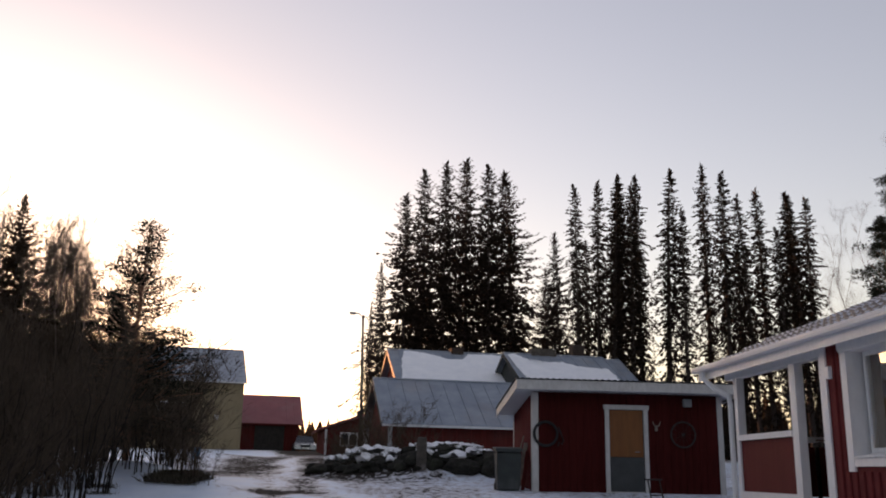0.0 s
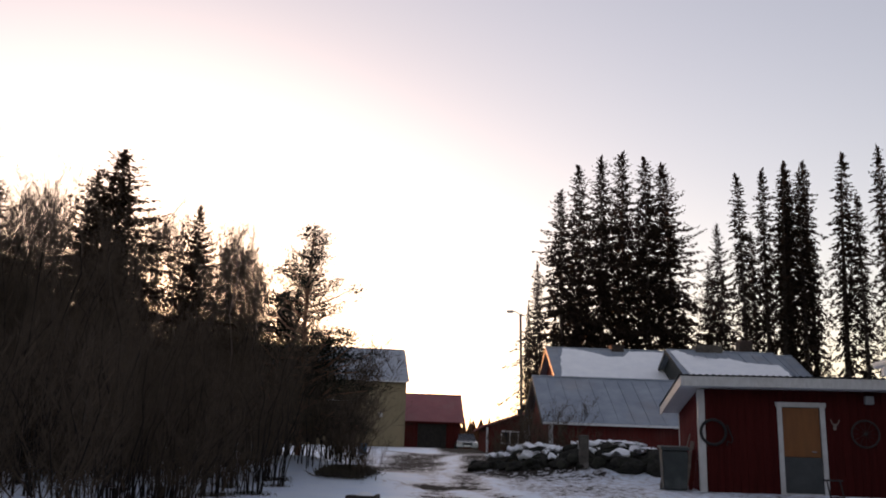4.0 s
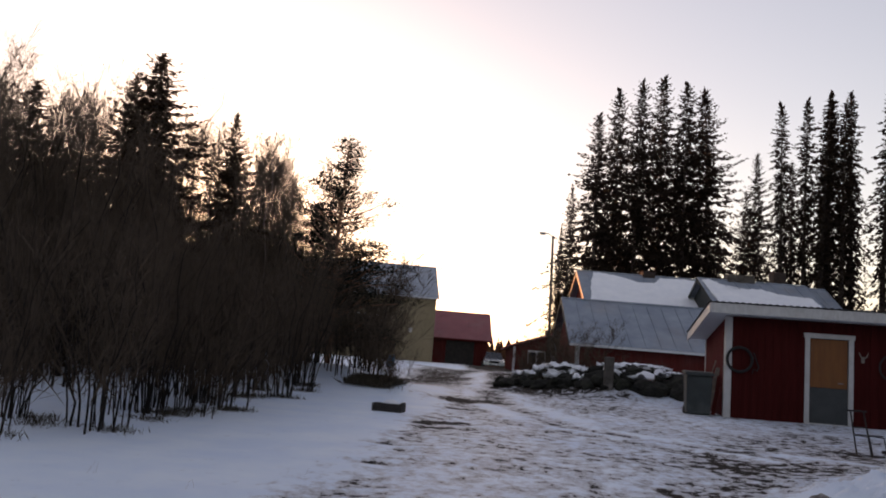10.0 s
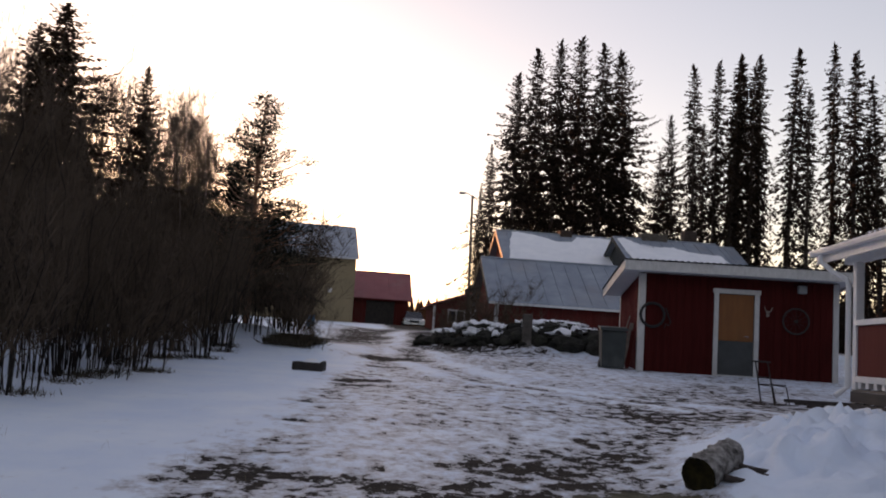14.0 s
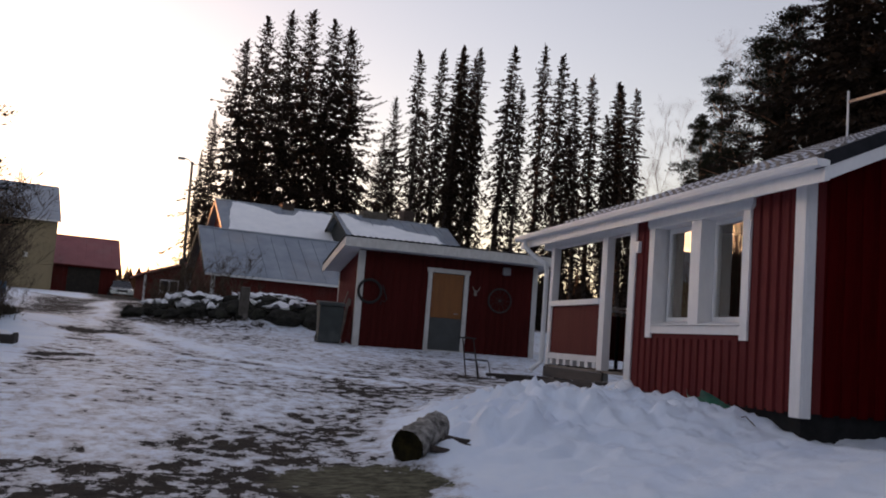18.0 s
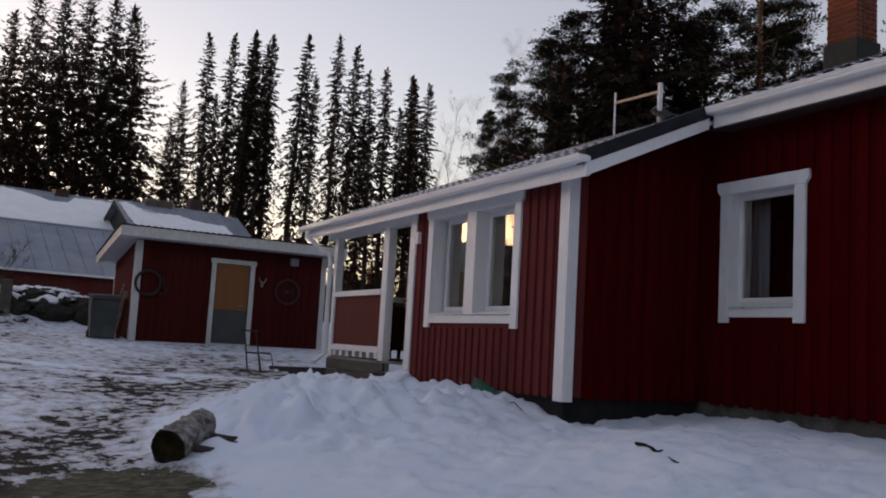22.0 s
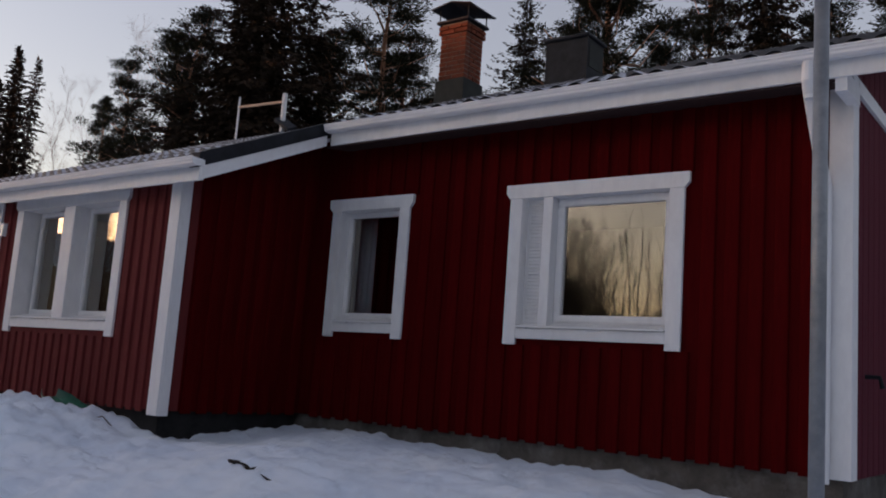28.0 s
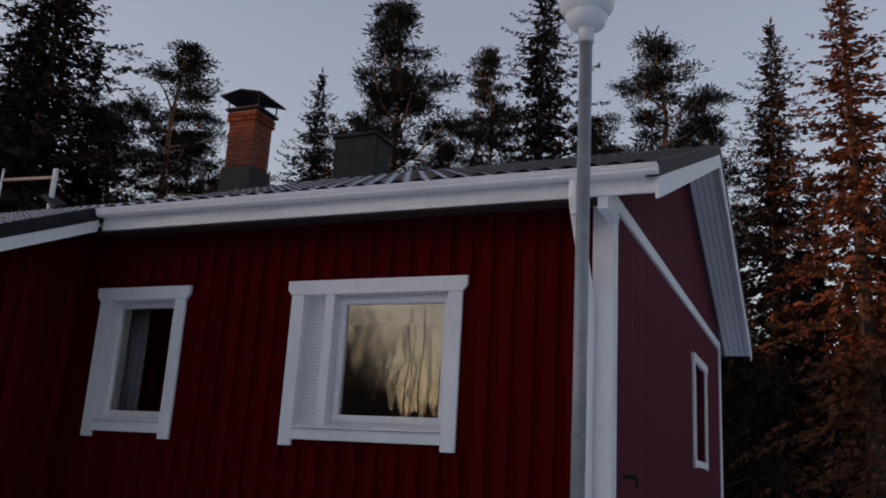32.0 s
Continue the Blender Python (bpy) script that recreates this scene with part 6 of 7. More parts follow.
def spruce(seed, height, radius, bare=0.06, shape=0.6, droop=0.35, dense=1.0, needle=NEEDLE, label="tall dark spruce", leaf=1.0, fill=8.0, thin=0.6, tip=0.10, crowd=0.85, slender=0.2):
    """A spruce: tapered trunk, dead lower twigs, and drooping branches that carry clumps of hanging sprays.
    thin: how much of the fill is left at the foot; tip: the blunt top's share; crowd: under 1 sets more branches high up."""
    rg = np.random.default_rng(seed)
    t = thing("spruce_tree", (0, 0, 0), label, "tree")
    lean = rg.normal(size=2) * 0.010 * height
    bm = tube(bmesh.new(), [(0, 0, -0.5), (lean[0] * 0.2, lean[1] * 0.2, height * 0.35), (lean[0] * 0.6, lean[1] * 0.6, height * 0.75), (lean[0], lean[1], height * 0.985)], [0.011 * height, 0.009 * height, 0.004 * height, 0.0008 * height], 7)
    part("trunk", bm, BARK, t)
    B, D = [], []
    n = int(120 * dense)
    for i in range(n):
        u = ((i + rg.random()) / n) ** crowd
        prof = (1 - u) ** shape * (0.70 + 0.30 * min(1.0, u / 0.14)) + tip * max(0.0, u - 0.9)
        L = radius * prof * rg.uniform(0.55, 1.12) + 0.015 * radius
        if rg.random() < 0.14:
            L *= rg.uniform(0.3, 0.65)
        a = i * 2.39996 + rg.normal() * 0.45
        out = np.array([math.cos(a), math.sin(a), 0.0])
        side = np.array([-math.sin(a), math.cos(a), 0.0])
        rise = 0.85 * (u - 0.45) + rg.normal() * 0.12
        sag = droop * (1.35 - u) * rg.uniform(0.7, 1.3)
        k = max(1, int(round(L / (0.34 * leaf))))
        root = np.array([lean[0] * u, lean[1] * u, height * (bare + (0.975 - bare) * u)])
        amount = fill * (thin + (1 - thin) * min(1.0, u / 0.6))
        for c in range(k + 1):
            if c < k and rg.random() < 0.12 * (1 - u):
                continue
            s0 = min(1.0, (c + 0.55 + rg.normal() * 0.2) / (k + 0.5))
            m = max(3, int(amount * rg.uniform(0.6, 1.35)))
            mid = root + out * (s0 * L) + side * (rg.normal() * 0.13 * L * (1.1 - s0))
            mid[2] += L * (rise * s0 - sag * s0 ** 2 + 0.20 * s0 ** 4)
            R = leaf * (0.07 + 0.25 * math.sqrt(prof)) * rg.uniform(0.75, 1.2) * (1.3 - 0.8 * s0)
            p = mid + rg.normal(size=(m, 3)) * [0.48 * R, 0.48 * R, 0.30 * R]
            ang = rg.normal(size=m) * 0.65
            d = np.outer(np.cos(ang), out) * 0.8 + np.outer(np.sin(ang), side)
            d[:, 2] += rise * 0.5 - rg.uniform(0.1, 1.5, m) * (1.1 - 0.95 * u)
            B.append(p)
            D.append(unit(d) * (R * rg.uniform(0.7, 1.6, m))[:, None])
        # needles along the branch itself
        m = int(3 + 2.5 * k)
        s1 = rg.uniform(0.05, 1.0, m)
        p = root + np.outer(s1 * L, out)
        p[:, 2] += L * (rise * s1 - sag * s1 ** 2 + 0.20 * s1 ** 4)
        d = np.tile(out, (m, 1)) + rg.normal(size=(m, 3)) * 0.35
        B.append(p)
        D.append(unit(d) * (leaf * 0.30 * rg.uniform(0.6, 1.2, m) * math.sqrt(prof + 0.1))[:, None])
    # short sprays close round the trunk
    m = int(420 * dense)
    u = rg.random(m) ** 0.62
    a = rg.uniform(0, 2 * math.pi, m)
    R = (0.04 + 0.24 * rg.random(m)) * radius * ((1 - u) ** shape) + 0.02
    B.append(np.stack([lean[0] * u + R * np.cos(a), lean[1] * u + R * np.sin(a), height * (bare + (0.97 - bare) * u)], -1))
    D.append(unit(np.stack([np.cos(a), np.sin(a), rg.uniform(-1.6, 0.3, m)], -1)) * (leaf * (0.42 - 0.26 * u) * rg.uniform(0.7, 1.3, m))[:, None])
    top = np.tile([lean[0], lean[1], height * 0.975], (12, 1)) - np.outer(np.linspace(0, 0.05 * height, 12), [0, 0, 1])
    td = unit(rg.normal(size=(12, 3)) * [0.5, 0.5, 0.2] + [0, 0, 0.9]) * 0.022 * height
    base, d = np.concatenate(B + [top]), np.concatenate(D + [td])
    me = quads_mesh("crown", base, d, across(rg, d, slender), needle)
    cr = new("crown", me)
    cr.parent = t
    # thin dead twigs under the crown
    m = 40
    zz = rg.uniform(0.03, max(bare + 0.12, 0.15), m) * height
    a = rg.uniform(0, 2 * math.pi, m)
    d = np.stack([np.cos(a), np.sin(a), -0.35 + 0 * a], -1) * (radius * rg.uniform(0.15, 0.45, m))[:, None]
    tw = new("dead_twigs", quads_mesh("dead_twigs", np.stack([0 * a, 0 * a, zz], -1), d, across(rg, d, 0.012), BARK))
    tw.parent = t
    tw["kind"] = "stuff"
    return t


def pine(seed, height, crown_r, clear=0.42, label="tall pine with a ragged crown", needle=PINE_NEEDLE, limbs=44, tuft=104, cone=False):
    """A pine: bare reddish trunk, crooked limbs, clumps of needles."""
    rg = np.random.default_rng(seed)
    t = thing("pine_tree", (0, 0, 0), label, "tree")
    bend = rg.normal(size=(5, 2)) * (0.004 if cone else 0.012) * height
    zs = [-0.5, 0.3 * height, 0.55 * height, 0.8 * height, height * 0.98]
    pts = [(bend[i][0] * (i > 0), bend[i][1] * (i > 0), zs[i]) for i in range(5)]
    part("trunk", tube(bmesh.new(), pts, [0.013 * height, 0.010 * height, 0.008 * height, 0.005 * height, 0.0015 * height], 8), PINE_BARK, t)
    bm = bmesh.new()
    B, D = [], []

    def axis_at(z):
        return np.array([np.interp(z, zs, [p[0] for p in pts]), np.interp(z, zs, [p[1] for p in pts]), z])

    n_l = limbs
    for i in range(n_l):
        u = ((i + rg.random()) / n_l) ** (1.2 if cone else 1.0)
        z = height * (clear + (0.97 - clear) * u)
        a = rg.uniform(0, 2 * math.pi)
        L = crown_r * (1.04 - u) ** 0.8 * rg.uniform(0.6, 1.1) if cone else crown_r * (0.55 + 0.45 * min(1.0, u / 0.3)) * (1.03 - u) ** 0.62 * rg.uniform(0.4, 1.25)
        o = np.array([math.cos(a), math.sin(a), 0])
        p0 = axis_at(z)
        p1 = p0 + o * L * 0.5 + [0, 0, L * rg.uniform(-0.05, 0.28)]
        p2 = p0 + o * L + np.array([rg.normal() * 0.12 * L, rg.normal() * 0.12 * L, L * rg.uniform(0.0, 0.35) + 0.5 * L * u])
        r0 = 0.012 * L + 0.012
        tube(bm, [p0, p1, p2], [r0 * 1.6, r0, r0 * 0.4], 4, caps=False)
        for c in range(int(2 + 4.5 * L + rg.random()) if cone else int(3 + 3 * rg.random() + 1.3 * L)):
            f = rg.uniform(0.35, 1.05) if cone else 1.06 - 0.62 * rg.random() ** 1.6
            q = (p1 + (p2 - p1) * (f - 0.5) * 2 if f > 0.5 else p0 + (p1 - p0) * f * 2) + rg.normal(size=3) * ([0.10 * L, 0.10 * L, 0.05 * L] if cone else [0.17 * L, 0.17 * L, 0.07 * L])
            m = tuft
            R = rg.uniform(0.15, 0.28) if cone else rg.uniform(0.19, 0.42)
            off = rg.normal(size=(m, 3)) * [R * 0.60, R * 0.60, R * 0.20]
            B.append(q + off)
            D.append(unit(off + [0, 0, 0.25 * R] + rg.normal(size=(m, 3)) * 0.25 * R) * (R * rg.uniform(0.30, 0.62, m))[:, None])
    part("branchwork", bm, PINE_BARK, t)["kind"] = "stuff"
    base, d = np.concatenate(B), np.concatenate(D)
    cr = new("crown", quads_mesh("crown", base, d, across(rg, d, 0.15), needle))
    cr.parent = t
    return t


def bare_tree(seed, height, spread, stems=1, material=TWIG, label="leafless alder with many thin twigs", name="bare_tree", twigs=1.0, fine=1.0):
    """A leafless tree: stems as tubes, branches and twigs as slim strips."""
    rg = np.random.default_rng(seed)
    t = thing(name, (0, 0, 0), label, "tree")
    B, D, W = [], [], []
    for s in range(stems):
        a = rg.uniform(0, 2 * math.pi)
        h = height * rg.uniform(0.72, 1.0) if s else height
        foot = np.array([math.cos(a), math.sin(a), 0]) * (0.0 if stems == 1 else rg.uniform(0.05, 0.38))
        lean = np.array([math.cos(a), math.sin(a), 0]) * spread * rg.uniform(0.15, 0.95) * (1 if stems > 1 else 0.25)
        n = 7
        pts = [foot + [0, 0, -0.3]]
        for i in range(1, n + 1):
            f = i / n
            pts.append(foot + lean * f ** 1.4 + np.array([0, 0, h * f]) + rg.normal(size=3) * [0.03 * h * f + 0.02, 0.03 * h * f + 0.02, 0] * 0.8)
        r0 = (0.0036 * h + 0.004) * rg.uniform(0.7, 1.25)
        rad = [r0 * (1 - 0.93 * (i / n)) for i in range(n + 1)]
        part("stem", tube(bmesh.new(), pts, rad, 6), material if material is BIRCH_TWIG else ALDER_BARK, t)
        P = np.array(pts)
        nb = int(20 * twigs)
        for b in range(nb):
            f = rg.uniform(0.20 if 1 < stems < 8 else 0.06, 0.98) ** 0.9
            k = min(n - 1, int(f * n))
            p = P[k] + (P[k + 1] - P[k]) * (f * n - k)
            az = rg.uniform(0, 2 * math.pi)
            L = spread * (1.05 - 0.75 * f) * rg.uniform(0.4, 1.1) + 0.12
            d = np.array([math.cos(az), math.sin(az), rg.uniform(1.5, 4.0) if 1 < stems < 8 else rg.uniform(0.9, 2.6)])
            d = d / np.linalg.norm(d) * L
            B.append(p[None]), D.append(d[None]), W.append([0.0058 * (1.2 - 0.6 * f) + 0.002])
            m = int((7 + 6 * L) * fine)
            g = rg.uniform(0.15, 1.0, m)
            q = p + np.outer(g, d)
            e = unit(d / L + rg.normal(size=(m, 3)) * [0.52, 0.52, 0.40] + [0, 0, 0.2]) * (L * rg.uniform(0.22, 0.55, m))[:, None]
            B.append(q), D.append(e), W.append(np.full(m, 0.0036))
            m2 = int(m * 1.6)
            j = rg.integers(0, m, m2)
            q2 = q[j] + e[j] * rg.uniform(0.2, 1.0, (m2, 1))
            e2 = unit(e[j] / np.linalg.norm(e[j], axis=-1, keepdims=True) + rg.normal(size=(m2, 3)) * 0.60 + [0, 0, 0.1]) * (L * rg.uniform(0.08, 0.26, m2))[:, None]
            B.append(q2), D.append(e2), W.append(np.full(m2, 0.0026))
    base, d, w = np.concatenate(B), np.concatenate(D), np.concatenate(W) * (0.62 if material is BIRCH_TWIG else 0.92)
    s = unit(np.cross(d, rg.normal(size=d.shape))) * w[:, None]
    tw = new("crown", quads_mesh("crown", base, d, s, material))
    tw.parent = t
    return t


EYE = (-0.5, -0.2)


def spot(b, r):
    return EYE[0] + r * math.sin(radians(b)), EYE[1] + r * math.cos(radians(b))


PROTO = []


def plant(proto, proto_h, b, r, height, widen=1.0, turn=None, group="", label=""):
    """A copy of a tree at a bearing and distance, scaled to its height."""
    x, y = spot(b, r)
    s = height / proto_h
    m = pose(x, y, ground_z(x, y) - 0.02, 0, 0, rgt.uniform(0, 360) if turn is None else turn)
    if not PROTO.count(proto):
        PROTO.append(proto)
        ob = proto
        ob.matrix_world = m
    else:
        ob = copy_thing(proto, m)
    ob.scale = (s * widen, s * widen, s)
    if group:
        ob["group"] = group
    if label:
        ob["label"] = label
    return ob


rgt = random.Random(11)


def top(slope, b, r):
    x, y = spot(b, r)
    return 1.48 + slope * r - ground_z(x, y)


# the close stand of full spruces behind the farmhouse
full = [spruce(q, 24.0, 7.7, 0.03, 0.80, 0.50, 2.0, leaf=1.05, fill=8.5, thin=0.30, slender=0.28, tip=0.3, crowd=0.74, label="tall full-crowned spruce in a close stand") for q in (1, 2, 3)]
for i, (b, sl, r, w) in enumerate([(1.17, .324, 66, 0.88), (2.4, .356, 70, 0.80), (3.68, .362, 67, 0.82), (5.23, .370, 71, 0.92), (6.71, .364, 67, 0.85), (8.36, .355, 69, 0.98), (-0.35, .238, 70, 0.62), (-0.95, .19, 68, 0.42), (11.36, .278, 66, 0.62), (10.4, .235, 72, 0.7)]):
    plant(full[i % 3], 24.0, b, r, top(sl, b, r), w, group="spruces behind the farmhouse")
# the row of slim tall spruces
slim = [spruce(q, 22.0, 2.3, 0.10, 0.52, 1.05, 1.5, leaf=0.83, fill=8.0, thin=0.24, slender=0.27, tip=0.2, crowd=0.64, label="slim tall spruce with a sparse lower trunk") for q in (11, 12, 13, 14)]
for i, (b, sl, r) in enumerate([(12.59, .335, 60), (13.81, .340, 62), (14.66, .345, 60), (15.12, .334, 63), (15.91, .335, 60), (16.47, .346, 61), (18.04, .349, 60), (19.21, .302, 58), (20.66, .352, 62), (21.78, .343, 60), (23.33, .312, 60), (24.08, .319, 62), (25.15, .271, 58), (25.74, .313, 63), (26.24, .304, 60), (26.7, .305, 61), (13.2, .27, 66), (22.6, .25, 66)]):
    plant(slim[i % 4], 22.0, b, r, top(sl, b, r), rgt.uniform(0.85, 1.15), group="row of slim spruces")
# lower growth behind the row
low = spruce(31, 9.0, 2.4, 0.02, 0.72, 0.35, 1.1, leaf=0.62, fill=7.0, slender=0.27, label="young dense spruce in the undergrowth")
for b in range(13, 32, 4):
    r = rgt.uniform(58, 70)
    plant(low, 9.0, b + rgt.uniform(-0.6, 0.6), r, rgt.uniform(3.0, 5.0), 1.0, group="undergrowth spruces")

# birches between the row and the pines
birch = bare_tree(41, 13.0, 2.6, 1, BIRCH_TWIG, "leafless birch with a fine pale crown", "birch_tree", 2.4, 1.7)
for b, sl, r in [(27.9, .255, 55), (28.4, .283, 54), (29.5, .281, 56), (29.0, .25, 58), (30.2, .24, 57), (32.75, .353, 58), (33.3, .342, 60)]:
    plant(birch, 13.0, b, r, top(sl, b, r), 1.05, group="birches at the wood's edge")

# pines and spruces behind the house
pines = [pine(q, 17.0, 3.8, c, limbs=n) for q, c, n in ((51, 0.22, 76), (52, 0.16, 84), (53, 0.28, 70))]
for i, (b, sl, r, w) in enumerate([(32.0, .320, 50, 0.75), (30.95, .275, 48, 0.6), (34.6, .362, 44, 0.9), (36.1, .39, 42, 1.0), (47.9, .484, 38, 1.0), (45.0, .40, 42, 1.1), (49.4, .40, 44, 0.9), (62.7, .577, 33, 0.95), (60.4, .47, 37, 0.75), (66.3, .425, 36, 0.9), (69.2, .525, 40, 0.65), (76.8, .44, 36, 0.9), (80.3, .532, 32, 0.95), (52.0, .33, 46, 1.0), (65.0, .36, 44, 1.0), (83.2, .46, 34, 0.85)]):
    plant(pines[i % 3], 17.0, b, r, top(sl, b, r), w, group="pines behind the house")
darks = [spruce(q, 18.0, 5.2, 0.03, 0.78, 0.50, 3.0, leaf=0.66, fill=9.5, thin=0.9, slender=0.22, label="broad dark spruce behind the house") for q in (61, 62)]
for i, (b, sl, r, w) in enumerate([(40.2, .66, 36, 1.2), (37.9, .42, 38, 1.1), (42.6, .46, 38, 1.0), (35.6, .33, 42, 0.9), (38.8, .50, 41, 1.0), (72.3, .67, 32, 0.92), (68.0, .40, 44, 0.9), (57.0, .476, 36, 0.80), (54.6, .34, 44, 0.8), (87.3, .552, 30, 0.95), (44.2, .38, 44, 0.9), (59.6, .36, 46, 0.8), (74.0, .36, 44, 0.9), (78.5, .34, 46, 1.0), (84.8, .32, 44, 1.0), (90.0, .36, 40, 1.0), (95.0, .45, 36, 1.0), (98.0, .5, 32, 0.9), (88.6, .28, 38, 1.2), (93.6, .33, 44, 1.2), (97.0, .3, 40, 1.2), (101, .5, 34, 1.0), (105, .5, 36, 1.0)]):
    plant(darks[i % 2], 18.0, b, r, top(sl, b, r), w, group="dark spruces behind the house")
rusty = spruce(65, 17.0, 3.3, 0.05, 0.68, 0.55, 2.0, needle=BROWN_NEEDLE, leaf=0.58, fill=10.0, slender=0.24, label="tall spruce with orange sunlight put into its needles")
plant(rusty, 17.0, 92.4, 27.5, top(.60, 92.4, 27.5), 1.35)
for b in range(34, 112, 3):
    r = rgt.uniform(34, 50)
    plant(low, 9.0, b + rgt.uniform(-1, 1), r, rgt.uniform(4.5, 8.0), 1.3, group="undergrowth spruces")

# the thicket along the field
alders = [bare_tree(70 + i, h, sp, st, TWIG, "clump of leafless alders with dense dark twigs", "alder_clump", 0.9, 1.3) for i, (h, sp, st) in enumerate([(6.0, 1.7, 5), (5.2, 1.6, 6), (7.0, 1.7, 5), (4.2, 1.5, 6), (6.4, 1.9, 5)])]
AH = [6.0, 5.2, 7.0, 4.2, 6.4]
rows = []
CLUMPS = []
u = 0.0
while u < 1.0:
    y = 8.5 + 11.4 * u
    x = -6.75 + 0.35 * math.sin(3 * u + 1) + 0.55 * u + rgt.uniform(-0.5, 0.35)
    CLUMPS.append((x, y))
    for k in range(rgt.choice((1, 2, 2))):
        rows.append((x + rgt.uniform(-0.5, 0.12), y + rgt.uniform(-0.25, 0.25), rgt.uniform(2.4, 3.5) if u > 0.75 else (rgt.uniform(2.2, 3.2) if u < 0.22 else rgt.uniform(2.6, 3.6))))
    u += rgt.choice((0.05, 0.065, 0.08, 0.11))
for i in range(22):
    u = rgt.random()
    y = 8.5 + 13.5 * u
    x = -8.0 - rgt.uniform(0, 3.4) + 0.6 * u
    rows.append((x, y, rgt.uniform(3.2, 4.4) if u < 0.25 else (rgt.uniform(2.6, 3.3) if x > -0.5 * y else rgt.uniform(4.0, 5.4))))
for i in range(9):
    rows.append((-10.5 - rgt.uniform(0, 6), rgt.uniform(5.0, 9.5), rgt.uniform(2.2, 3.6)))
for i, (x, y, h) in enumerate(rows):
    b, r = math.degrees(math.atan2(x - EYE[0], y - EYE[1])), math.hypot(x - EYE[0], y - EYE[1])
    plant(alders[i % 5], AH[i % 5], b, r, h, rgt.uniform(0.9, 1.15), group="alder thicket")
tall_birch = bare_tree(81, 10.0, 1.9, 1, BIRCH_TWIG, "tall slender leafless birch over the thicket", "birch_tree", 1.2, 1.1)
for b, sl, r in [(-23.9, .318, 21), (-31.5, .31, 20), (-29.9, .315, 22), (-18.8, .262, 23), (-20.3, .285, 22), (-33.0, .29, 21), (-24.9, .33, 24), (-38, .33, 20), (-44, .34, 22), (-52, .36, 22), (-57, .40, 21), (-61, .36, 23), (-66, .42, 21), (-54, .30, 26), (-70, .4, 22), (-63.5, .30, 26)]:
    plant(tall_birch, 10.0, b, r, top(sl, b, r), rgt.uniform(0.85, 1.1), group="birches over the thicket")
for i, (b, sl, r) in enumerate([(-30.6, .215, 18), (-31.8, .235, 17), (-32.9, .25, 18), (-33.8, .255, 17), (-34.7, .24, 16), (-35.8, .25, 17), (-37.0, .26, 16), (-38.3, .27, 17), (-32.4, .22, 16), (-29.2, .19, 18), (-39.4, .27, 16)]):
    plant(alders[i % 5], AH[i % 5], b, r, top(sl, b, r), rgt.uniform(0.8, 1.0), group="alder thicket")
thin_alder = bare_tree(86, 6.0, 1.2, 2, TWIG, "slender leafless alder reaching over the thicket", "alder_tree", 2.8, 1.7)
for b, sl, r in [(-15.9, .20, 29), (-16.8, .235, 31), (-17.7, .225, 33), (-18.4, .245, 30), (-19.4, .235, 32), (-20.2, .25, 34), (-21.2, .24, 30), (-17.2, .21, 35), (-18.9, .22, 35), (-16.2, .215, 34), (-17.9, .20, 26), (-20.6, .22, 26), (-22.2, .24, 31), (-23.0, .25, 23), (-24.6, .24, 23), (-26.0, .25, 22), (-28.8, .25, 22), (-30.2, .26, 22), (-32.2, .25, 21), (-33.6, .26, 20), (-35.8, .25, 20), (-37.8, .27, 19), (-39.5, .28, 19), (-31.2, .26, 17), (-32.8, .27, 18), (-34.4, .26, 16.5), (-35.4, .28, 17.5), (-36.6, .27, 16), (-38.4, .29, 17), (-30.5, .24, 16), (-22.6, .22, 20), (-21.6, .21, 19), (-20.8, .2, 20), (-19.8, .2, 21), (-18.9, .19, 21.5), (-26.8, .23, 18), (-25.8, .25, 26), (-25.2, .23, 24), (-24.2, .26, 25), (-23.6, .24, 27), (-22.0, .25, 26), (-21.4, .23, 28), (-20.6, .24, 25), (-19.6, .22, 27), (-18.2, .225, 28), (-17.4, .215, 27), (-29.6, .27, 24), (-30.6, .265, 25), (-33.8, .27, 23), (-32.4, .255, 24)]:
    plant(thin_alder, 6.0, b, r, top(sl, b, r), rgt.uniform(0.9, 1.3), group="alders over the thicket")
yard = [spruce(q, 9.5, 3.7, 0.04, 0.80, 0.42, 2.4, leaf=0.50, fill=10.0, slender=0.25, thin=0.7, tip=0.3, needle=GLOW_NEEDLE, label="thicket spruce with backlit brown put into its needles") for q in (91, 92)]
for i, (b, sl, r, w) in enumerate([(-27.73, .338, 21, 1.4), (-35.07, .282, 21, 1.05), (-36.7, .233, 20, 1.1), (-22.8, .282, 21, 0.78), (-29.2, .312, 22, 0.8), (-31.2, .20, 22, 1.3), (-20.2, .15, 23, 1.0), (-25.6, .17, 23, 1.1), (-33.2, .23, 22, 1.2), (-38.0, .24, 23, 1.2), (-37.4, .23, 22, 1.2), (-35.9, .22, 20, 1.2)]):
    plant(yard[i % 2], 9.5, b, r, top(sl, b, r), w, group="spruces in the thicket")
for i in range(14):
    x, y = -13.5 - 0.75 * i + rgt.uniform(-0.6, 0.6), 11.0 + 0.42 * i + rgt.uniform(-1.6, 2.4)
    b, r = math.degrees(math.atan2(x - EYE[0], y - EYE[1])), math.hypot(x - EYE[0], y - EYE[1])
    plant(tall_birch, 10.0, b, r, rgt.uniform(6.5, 9.5), rgt.uniform(0.9, 1.2), group="birches over the thicket")
young_pine = pine(95, 8.0, 2.5, 0.08, "young open pine at the end of the thicket", limbs=110, tuft=34, cone=True)
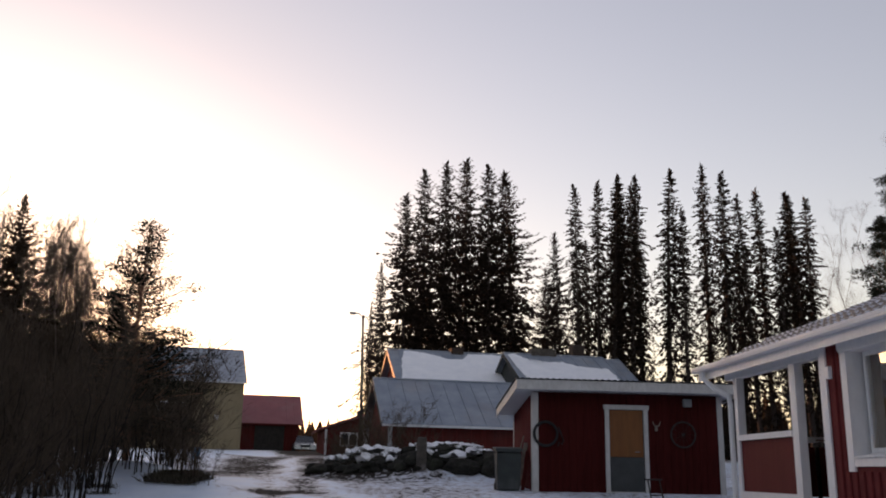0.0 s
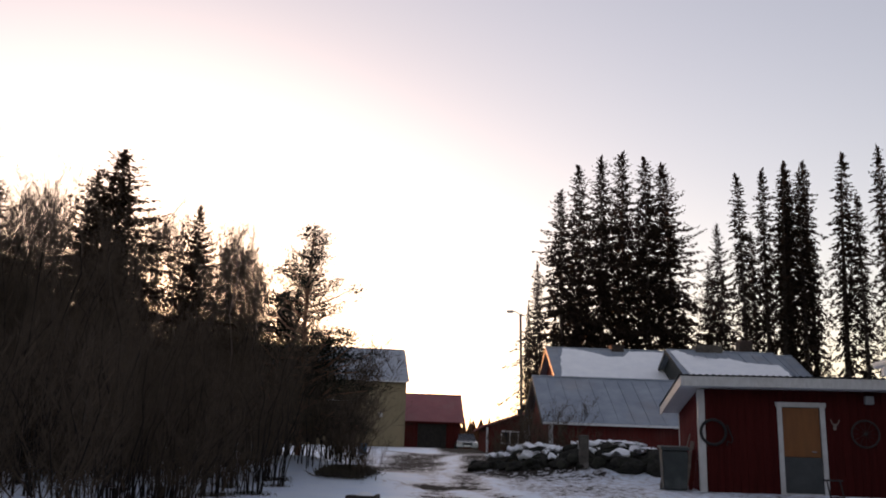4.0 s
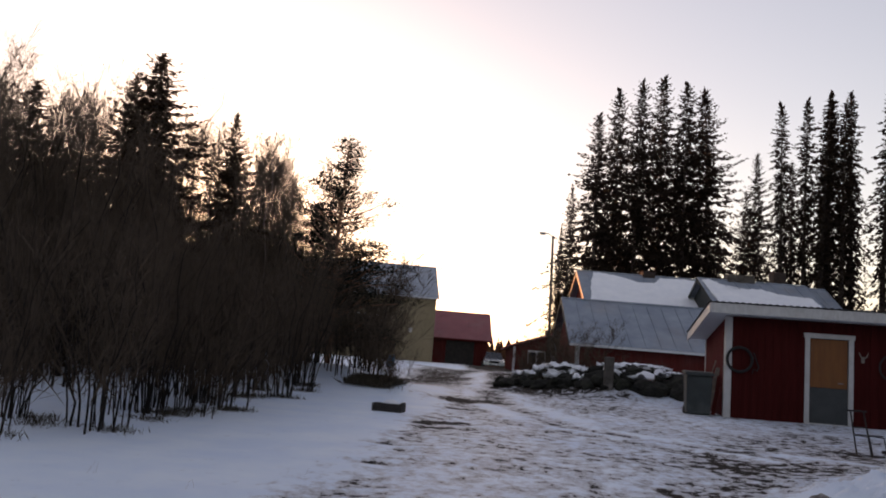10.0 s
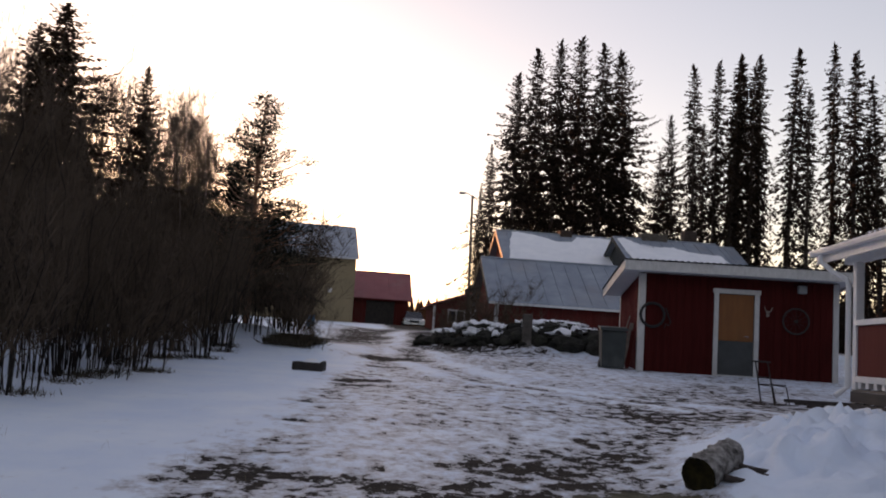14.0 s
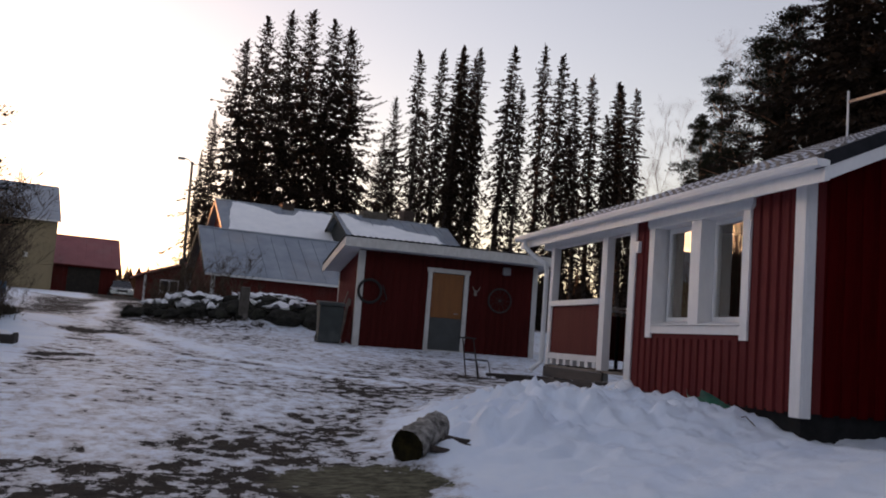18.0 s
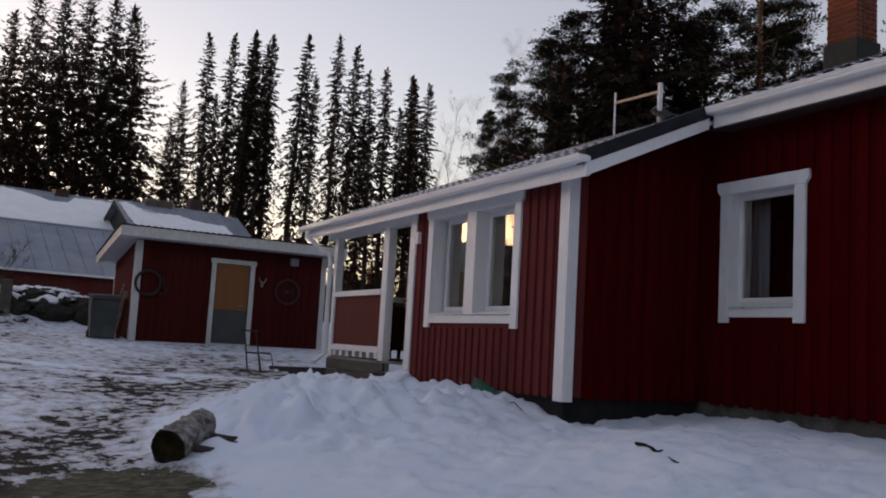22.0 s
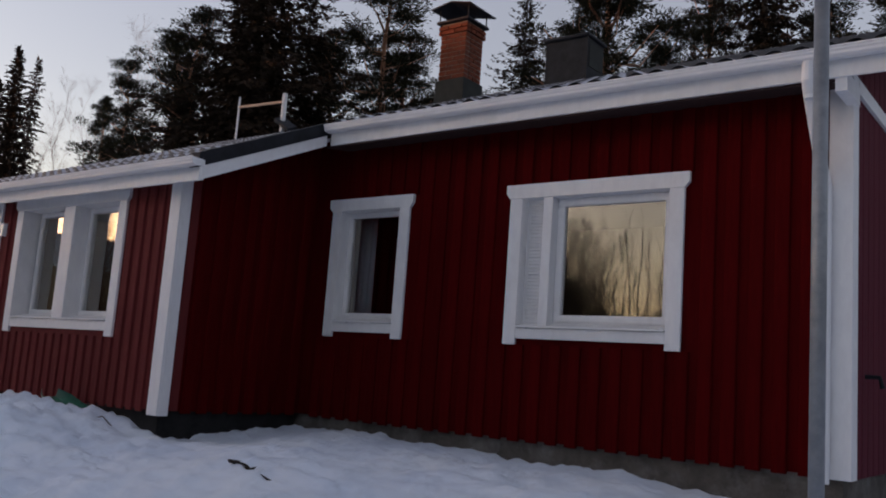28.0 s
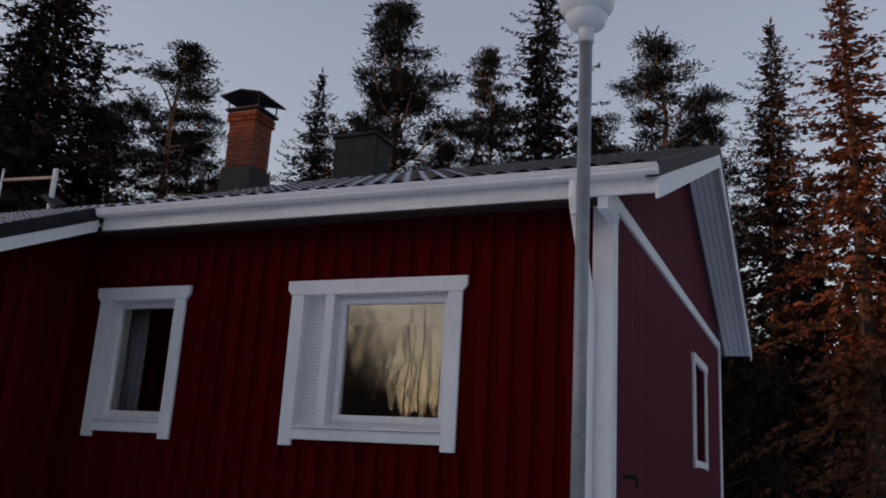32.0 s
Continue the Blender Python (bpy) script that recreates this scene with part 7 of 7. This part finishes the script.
plant(young_pine, 8.0, -15.6, 23.5, top(.272, -15.6, 23.5), 1.12)
plant(young_pine, 8.0, -17.2, 24.5, top(.19, -17.2, 24.5), 1.0)

shrub = bare_tree(101, 1.5, 0.7, 8, TWIG, "low leafless bush standing in old snow", "bush", 0.7, 1.0)
for x, y in CLUMPS:
    for k in range(1):
        bx, by = x + rgt.uniform(-0.5, 0.3), y + rgt.uniform(-0.35, 0.35)
        plant(shrub, 1.5, math.degrees(math.atan2(bx - EYE[0], by - EYE[1])), math.hypot(bx - EYE[0], by - EYE[1]), rgt.uniform(1.1, 2.4), rgt.uniform(0.8, 1.1), group="low bushes in the thicket")
# scrub by the lane and at the stone heap
for x, y, h in [(-4.9, 20.0, 1.4), (-5.5, 20.8, 1.7), (-6.3, 21.6, 2.2), (-4.4, 19.6, 0.9), (-6.0, 23.4, 2.6), (-7.0, 24.4, 3.4), (-6.4, 25.6, 3.2), (-7.8, 23.0, 3.4), (-1.4, 28.6, 1.5), (-0.6, 29.2, 1.8), (0.6, 28.8, 1.3), (-2.0, 28.4, 1.0), (0.1, 30.5, 2.2), (-1.8, 31, 1.6), (2.0, 27.6, 0.9), (-8.2, 26.5, 3.0), (-9.5, 29.0, 3.2)]:
    b, r = math.degrees(math.atan2(x - EYE[0], y - EYE[1])), math.hypot(x - EYE[0], y - EYE[1])
    plant(shrub, 1.5, b, r, h, 1.2, group="bushes by the lane")

# far wood round the place
def far_wood(name, b0, b1, r, h, n, seed, label, needle=NEEDLE):
    rg = np.random.default_rng(seed)
    B, D = [], []
    for i in range(n):
        b = b0 + (b1 - b0) * (i + rg.random()) / n
        rr = r * rg.uniform(0.92, 1.15)
        x, y = spot(b, rr)
        hh = h * rg.uniform(0.6, 1.15)
        z0 = lie(x, y)
        m = 60
        u = rg.uniform(0.02, 1, m)
        a = rg.uniform(0, 6.28, m)
        R = 0.20 * hh * (1 - u) ** 0.8
        c = np.stack([x + 0.2 * R * np.cos(a), y + 0.2 * R * np.sin(a), z0 + u * hh * 0.96], -1)
        d = np.stack([np.cos(a) * R * 1.1, np.sin(a) * R * 1.1, -0.3 * R - 0.01 * hh], -1)
        B += [c, np.array([[x, y, z0]])]
        D += [d, np.array([[0, 0, hh]])]
    base, d = np.concatenate(B), np.concatenate(D)
    w = across(rg, d, 0.24)
    tagged(new(name, quads_mesh(name, base, d, w, needle)), label, "forest", kind="stuff")


far_wood("far_forest", -14, 2, 150, 6.0, 300, 7, "distant scrub beyond the farm with sunset orange put into its colour", BROWN_NEEDLE)
far_wood("far_forest", 8, 40, 130, 9, 110, 8, "distant spruce forest behind the slim row")
far_wood("far_forest", 30, 130, 62, 12, 240, 9, "dark spruce forest behind the house")
far_wood("far_forest", -100, -14, 120, 10, 200, 10, "distant forest beyond the thicket")
# Unseen wood added behind the camera to cut the skylight from the back.
far_wood("far_forest", 135, 262, 44, 15, 260, 12, "unseen forest added at the back to block skylight")

# dry stalks in the snow of the field
rg = np.random.default_rng(3)
B, D = [], []
for x, y in [(-2.3, 6.3), (-2.9, 6.6), (-3.6, 6.9), (-2.4, 7.4), (-1.2, 8.9), (-3.1, 8.0), (-4.6, 7.2), (-2.2, 9.8), (-3.75, 15.5), (-3.6, 15.6), (-4.7, 19.4), (-5.2, 19.7)]:
    for k in range(3):
        B.append([x + rg.normal() * 0.06, y + rg.normal() * 0.06, ground_z(x, y) - 0.01])
        D.append([rg.normal() * 0.05, rg.normal() * 0.05, rg.uniform(0.05, 0.15)])
B, D = np.array(B), np.array(D)
DRY = surf("dry_grass", (0.13, 0.10, 0.06), (0.24, 0.19, 0.12), 3.0, 0.9, bump=0.0)
tagged(new("dry_stalks", quads_mesh("dry_stalks", B, D, across(rg, D, 0.009), DRY)), "thin dry stalks sticking out of the snow", "grass", kind="stuff")
# tussocks under the thicket and by the lane
B, D = [], []
spots = [(x + rgt.uniform(-0.1, 0.25), y + rgt.uniform(-0.35, 0.35)) for x, y in CLUMPS for k in range(1 + (int(x * 100) % 2))] + [(-4.95 + rgt.uniform(-0.4, 0.3), 20.0 + rgt.uniform(-0.4, 0.4)) for i in range(40)] + [(-1.6 + rgt.uniform(-1, 1), 27.6 + rgt.uniform(-0.6, 0.6)) for i in range(10)]
for x, y in spots:
    m = 220
    c = np.array([x, y, ground_z(x, y) - 0.03]) + rg.normal(size=(m, 3)) * [0.15, 0.14, 0.0]
    B.append(c)
    tall = 1.7 if abs(x + 5.0) < 0.5 and abs(y - 20) < 0.6 else 1.0
    D.append(np.stack([rg.normal(size=m) * 0.05 * tall, rg.normal(size=m) * 0.05 * tall, rg.uniform(0.03, 0.13, m) * tall], -1))
B, D = np.concatenate(B), np.concatenate(D)
TUSSOCK = surf("dead_tussock_grass", (0.035, 0.028, 0.018), (0.075, 0.058, 0.036), 3.0, 0.9, bump=0.0)
tagged(new("tussocks", quads_mesh("tussocks", B, D, across(rg, D, 0.04), TUSSOCK)), "dead brown tussock grass under the thicket", "grass", kind="stuff")

# clods of ploughed snow on the heap
clod_rng = random.Random(21)
verts, faces = [], []
for i in range(170):
    a, q = clod_rng.uniform(0, 6.28), clod_rng.random() ** 0.5
    x, y = 3.4 + 1.0 * q * math.cos(a), 9.4 + 1.3 * q * math.sin(a)
    if bank_z(x, y) < 0.08:
        continue
    r = clod_rng.uniform(0.015, 0.045) if i % 6 else clod_rng.uniform(0.05, 0.10)
    c = Vector((x, y, ground_z(x, y) - r * 0.15))
    n0 = len(verts)
    bm = bmesh.new()
    bmesh.ops.create_icosphere(bm, subdivisions=2, radius=1.0)
    for v in bm.verts:
        w = v.co * (r * (1 + 0.75 * noise.noise(v.co * 1.9 + Vector((i * 3.3, 0, 0)))))
        verts.append(c + Vector((w.x, w.y, w.z * 0.75)))
    bm.verts.index_update()
    faces += [[n0 + v.index for v in f.verts] for f in bm.faces]
    bm.free()
me = bpy.data.meshes.new("snow_clods")
me.from_pydata(verts, [], faces)
me.polygons.foreach_set("use_smooth", [True] * len(me.polygons))
me.materials.append(SNOW_ROOF)
tagged(new("snow_clods", me), "lumps of ploughed snow lying on the heap", "snow", kind="stuff")

# earth melted out of the snow by the wall
rg = np.random.default_rng(77)
bm = bmesh.new()
for x, y, w, l in ((4.00, 4.86, 0.045, 0.095), (3.97, 4.74, 0.030, 0.07), (3.93, 4.63, 0.024, 0.075), (3.90, 4.43, 0.012, 0.06)):
    rim = []
    for k in range(11):
        a, q = 2 * math.pi * k / 11, rg.uniform(0.7, 1.2)
        px, py = x + w * q * math.cos(a), y + l * q * math.sin(a)
        rim.append(bm.verts.new((px, py, ground_z(px, py) + 0.003)))
    mid = bm.verts.new((x, y, ground_z(x, y) + 0.012))
    for k in range(11):
        bm.faces.new((rim[k], rim[(k + 1) % 11], mid))
me = bpy.data.meshes.new("bare_earth")
bm.to_mesh(me)
bm.free()
me.materials.append(ALDER_BARK)
tagged(new("bare_earth", me), "dark spots of bare earth and bark in the snow", "earth", kind="stuff")
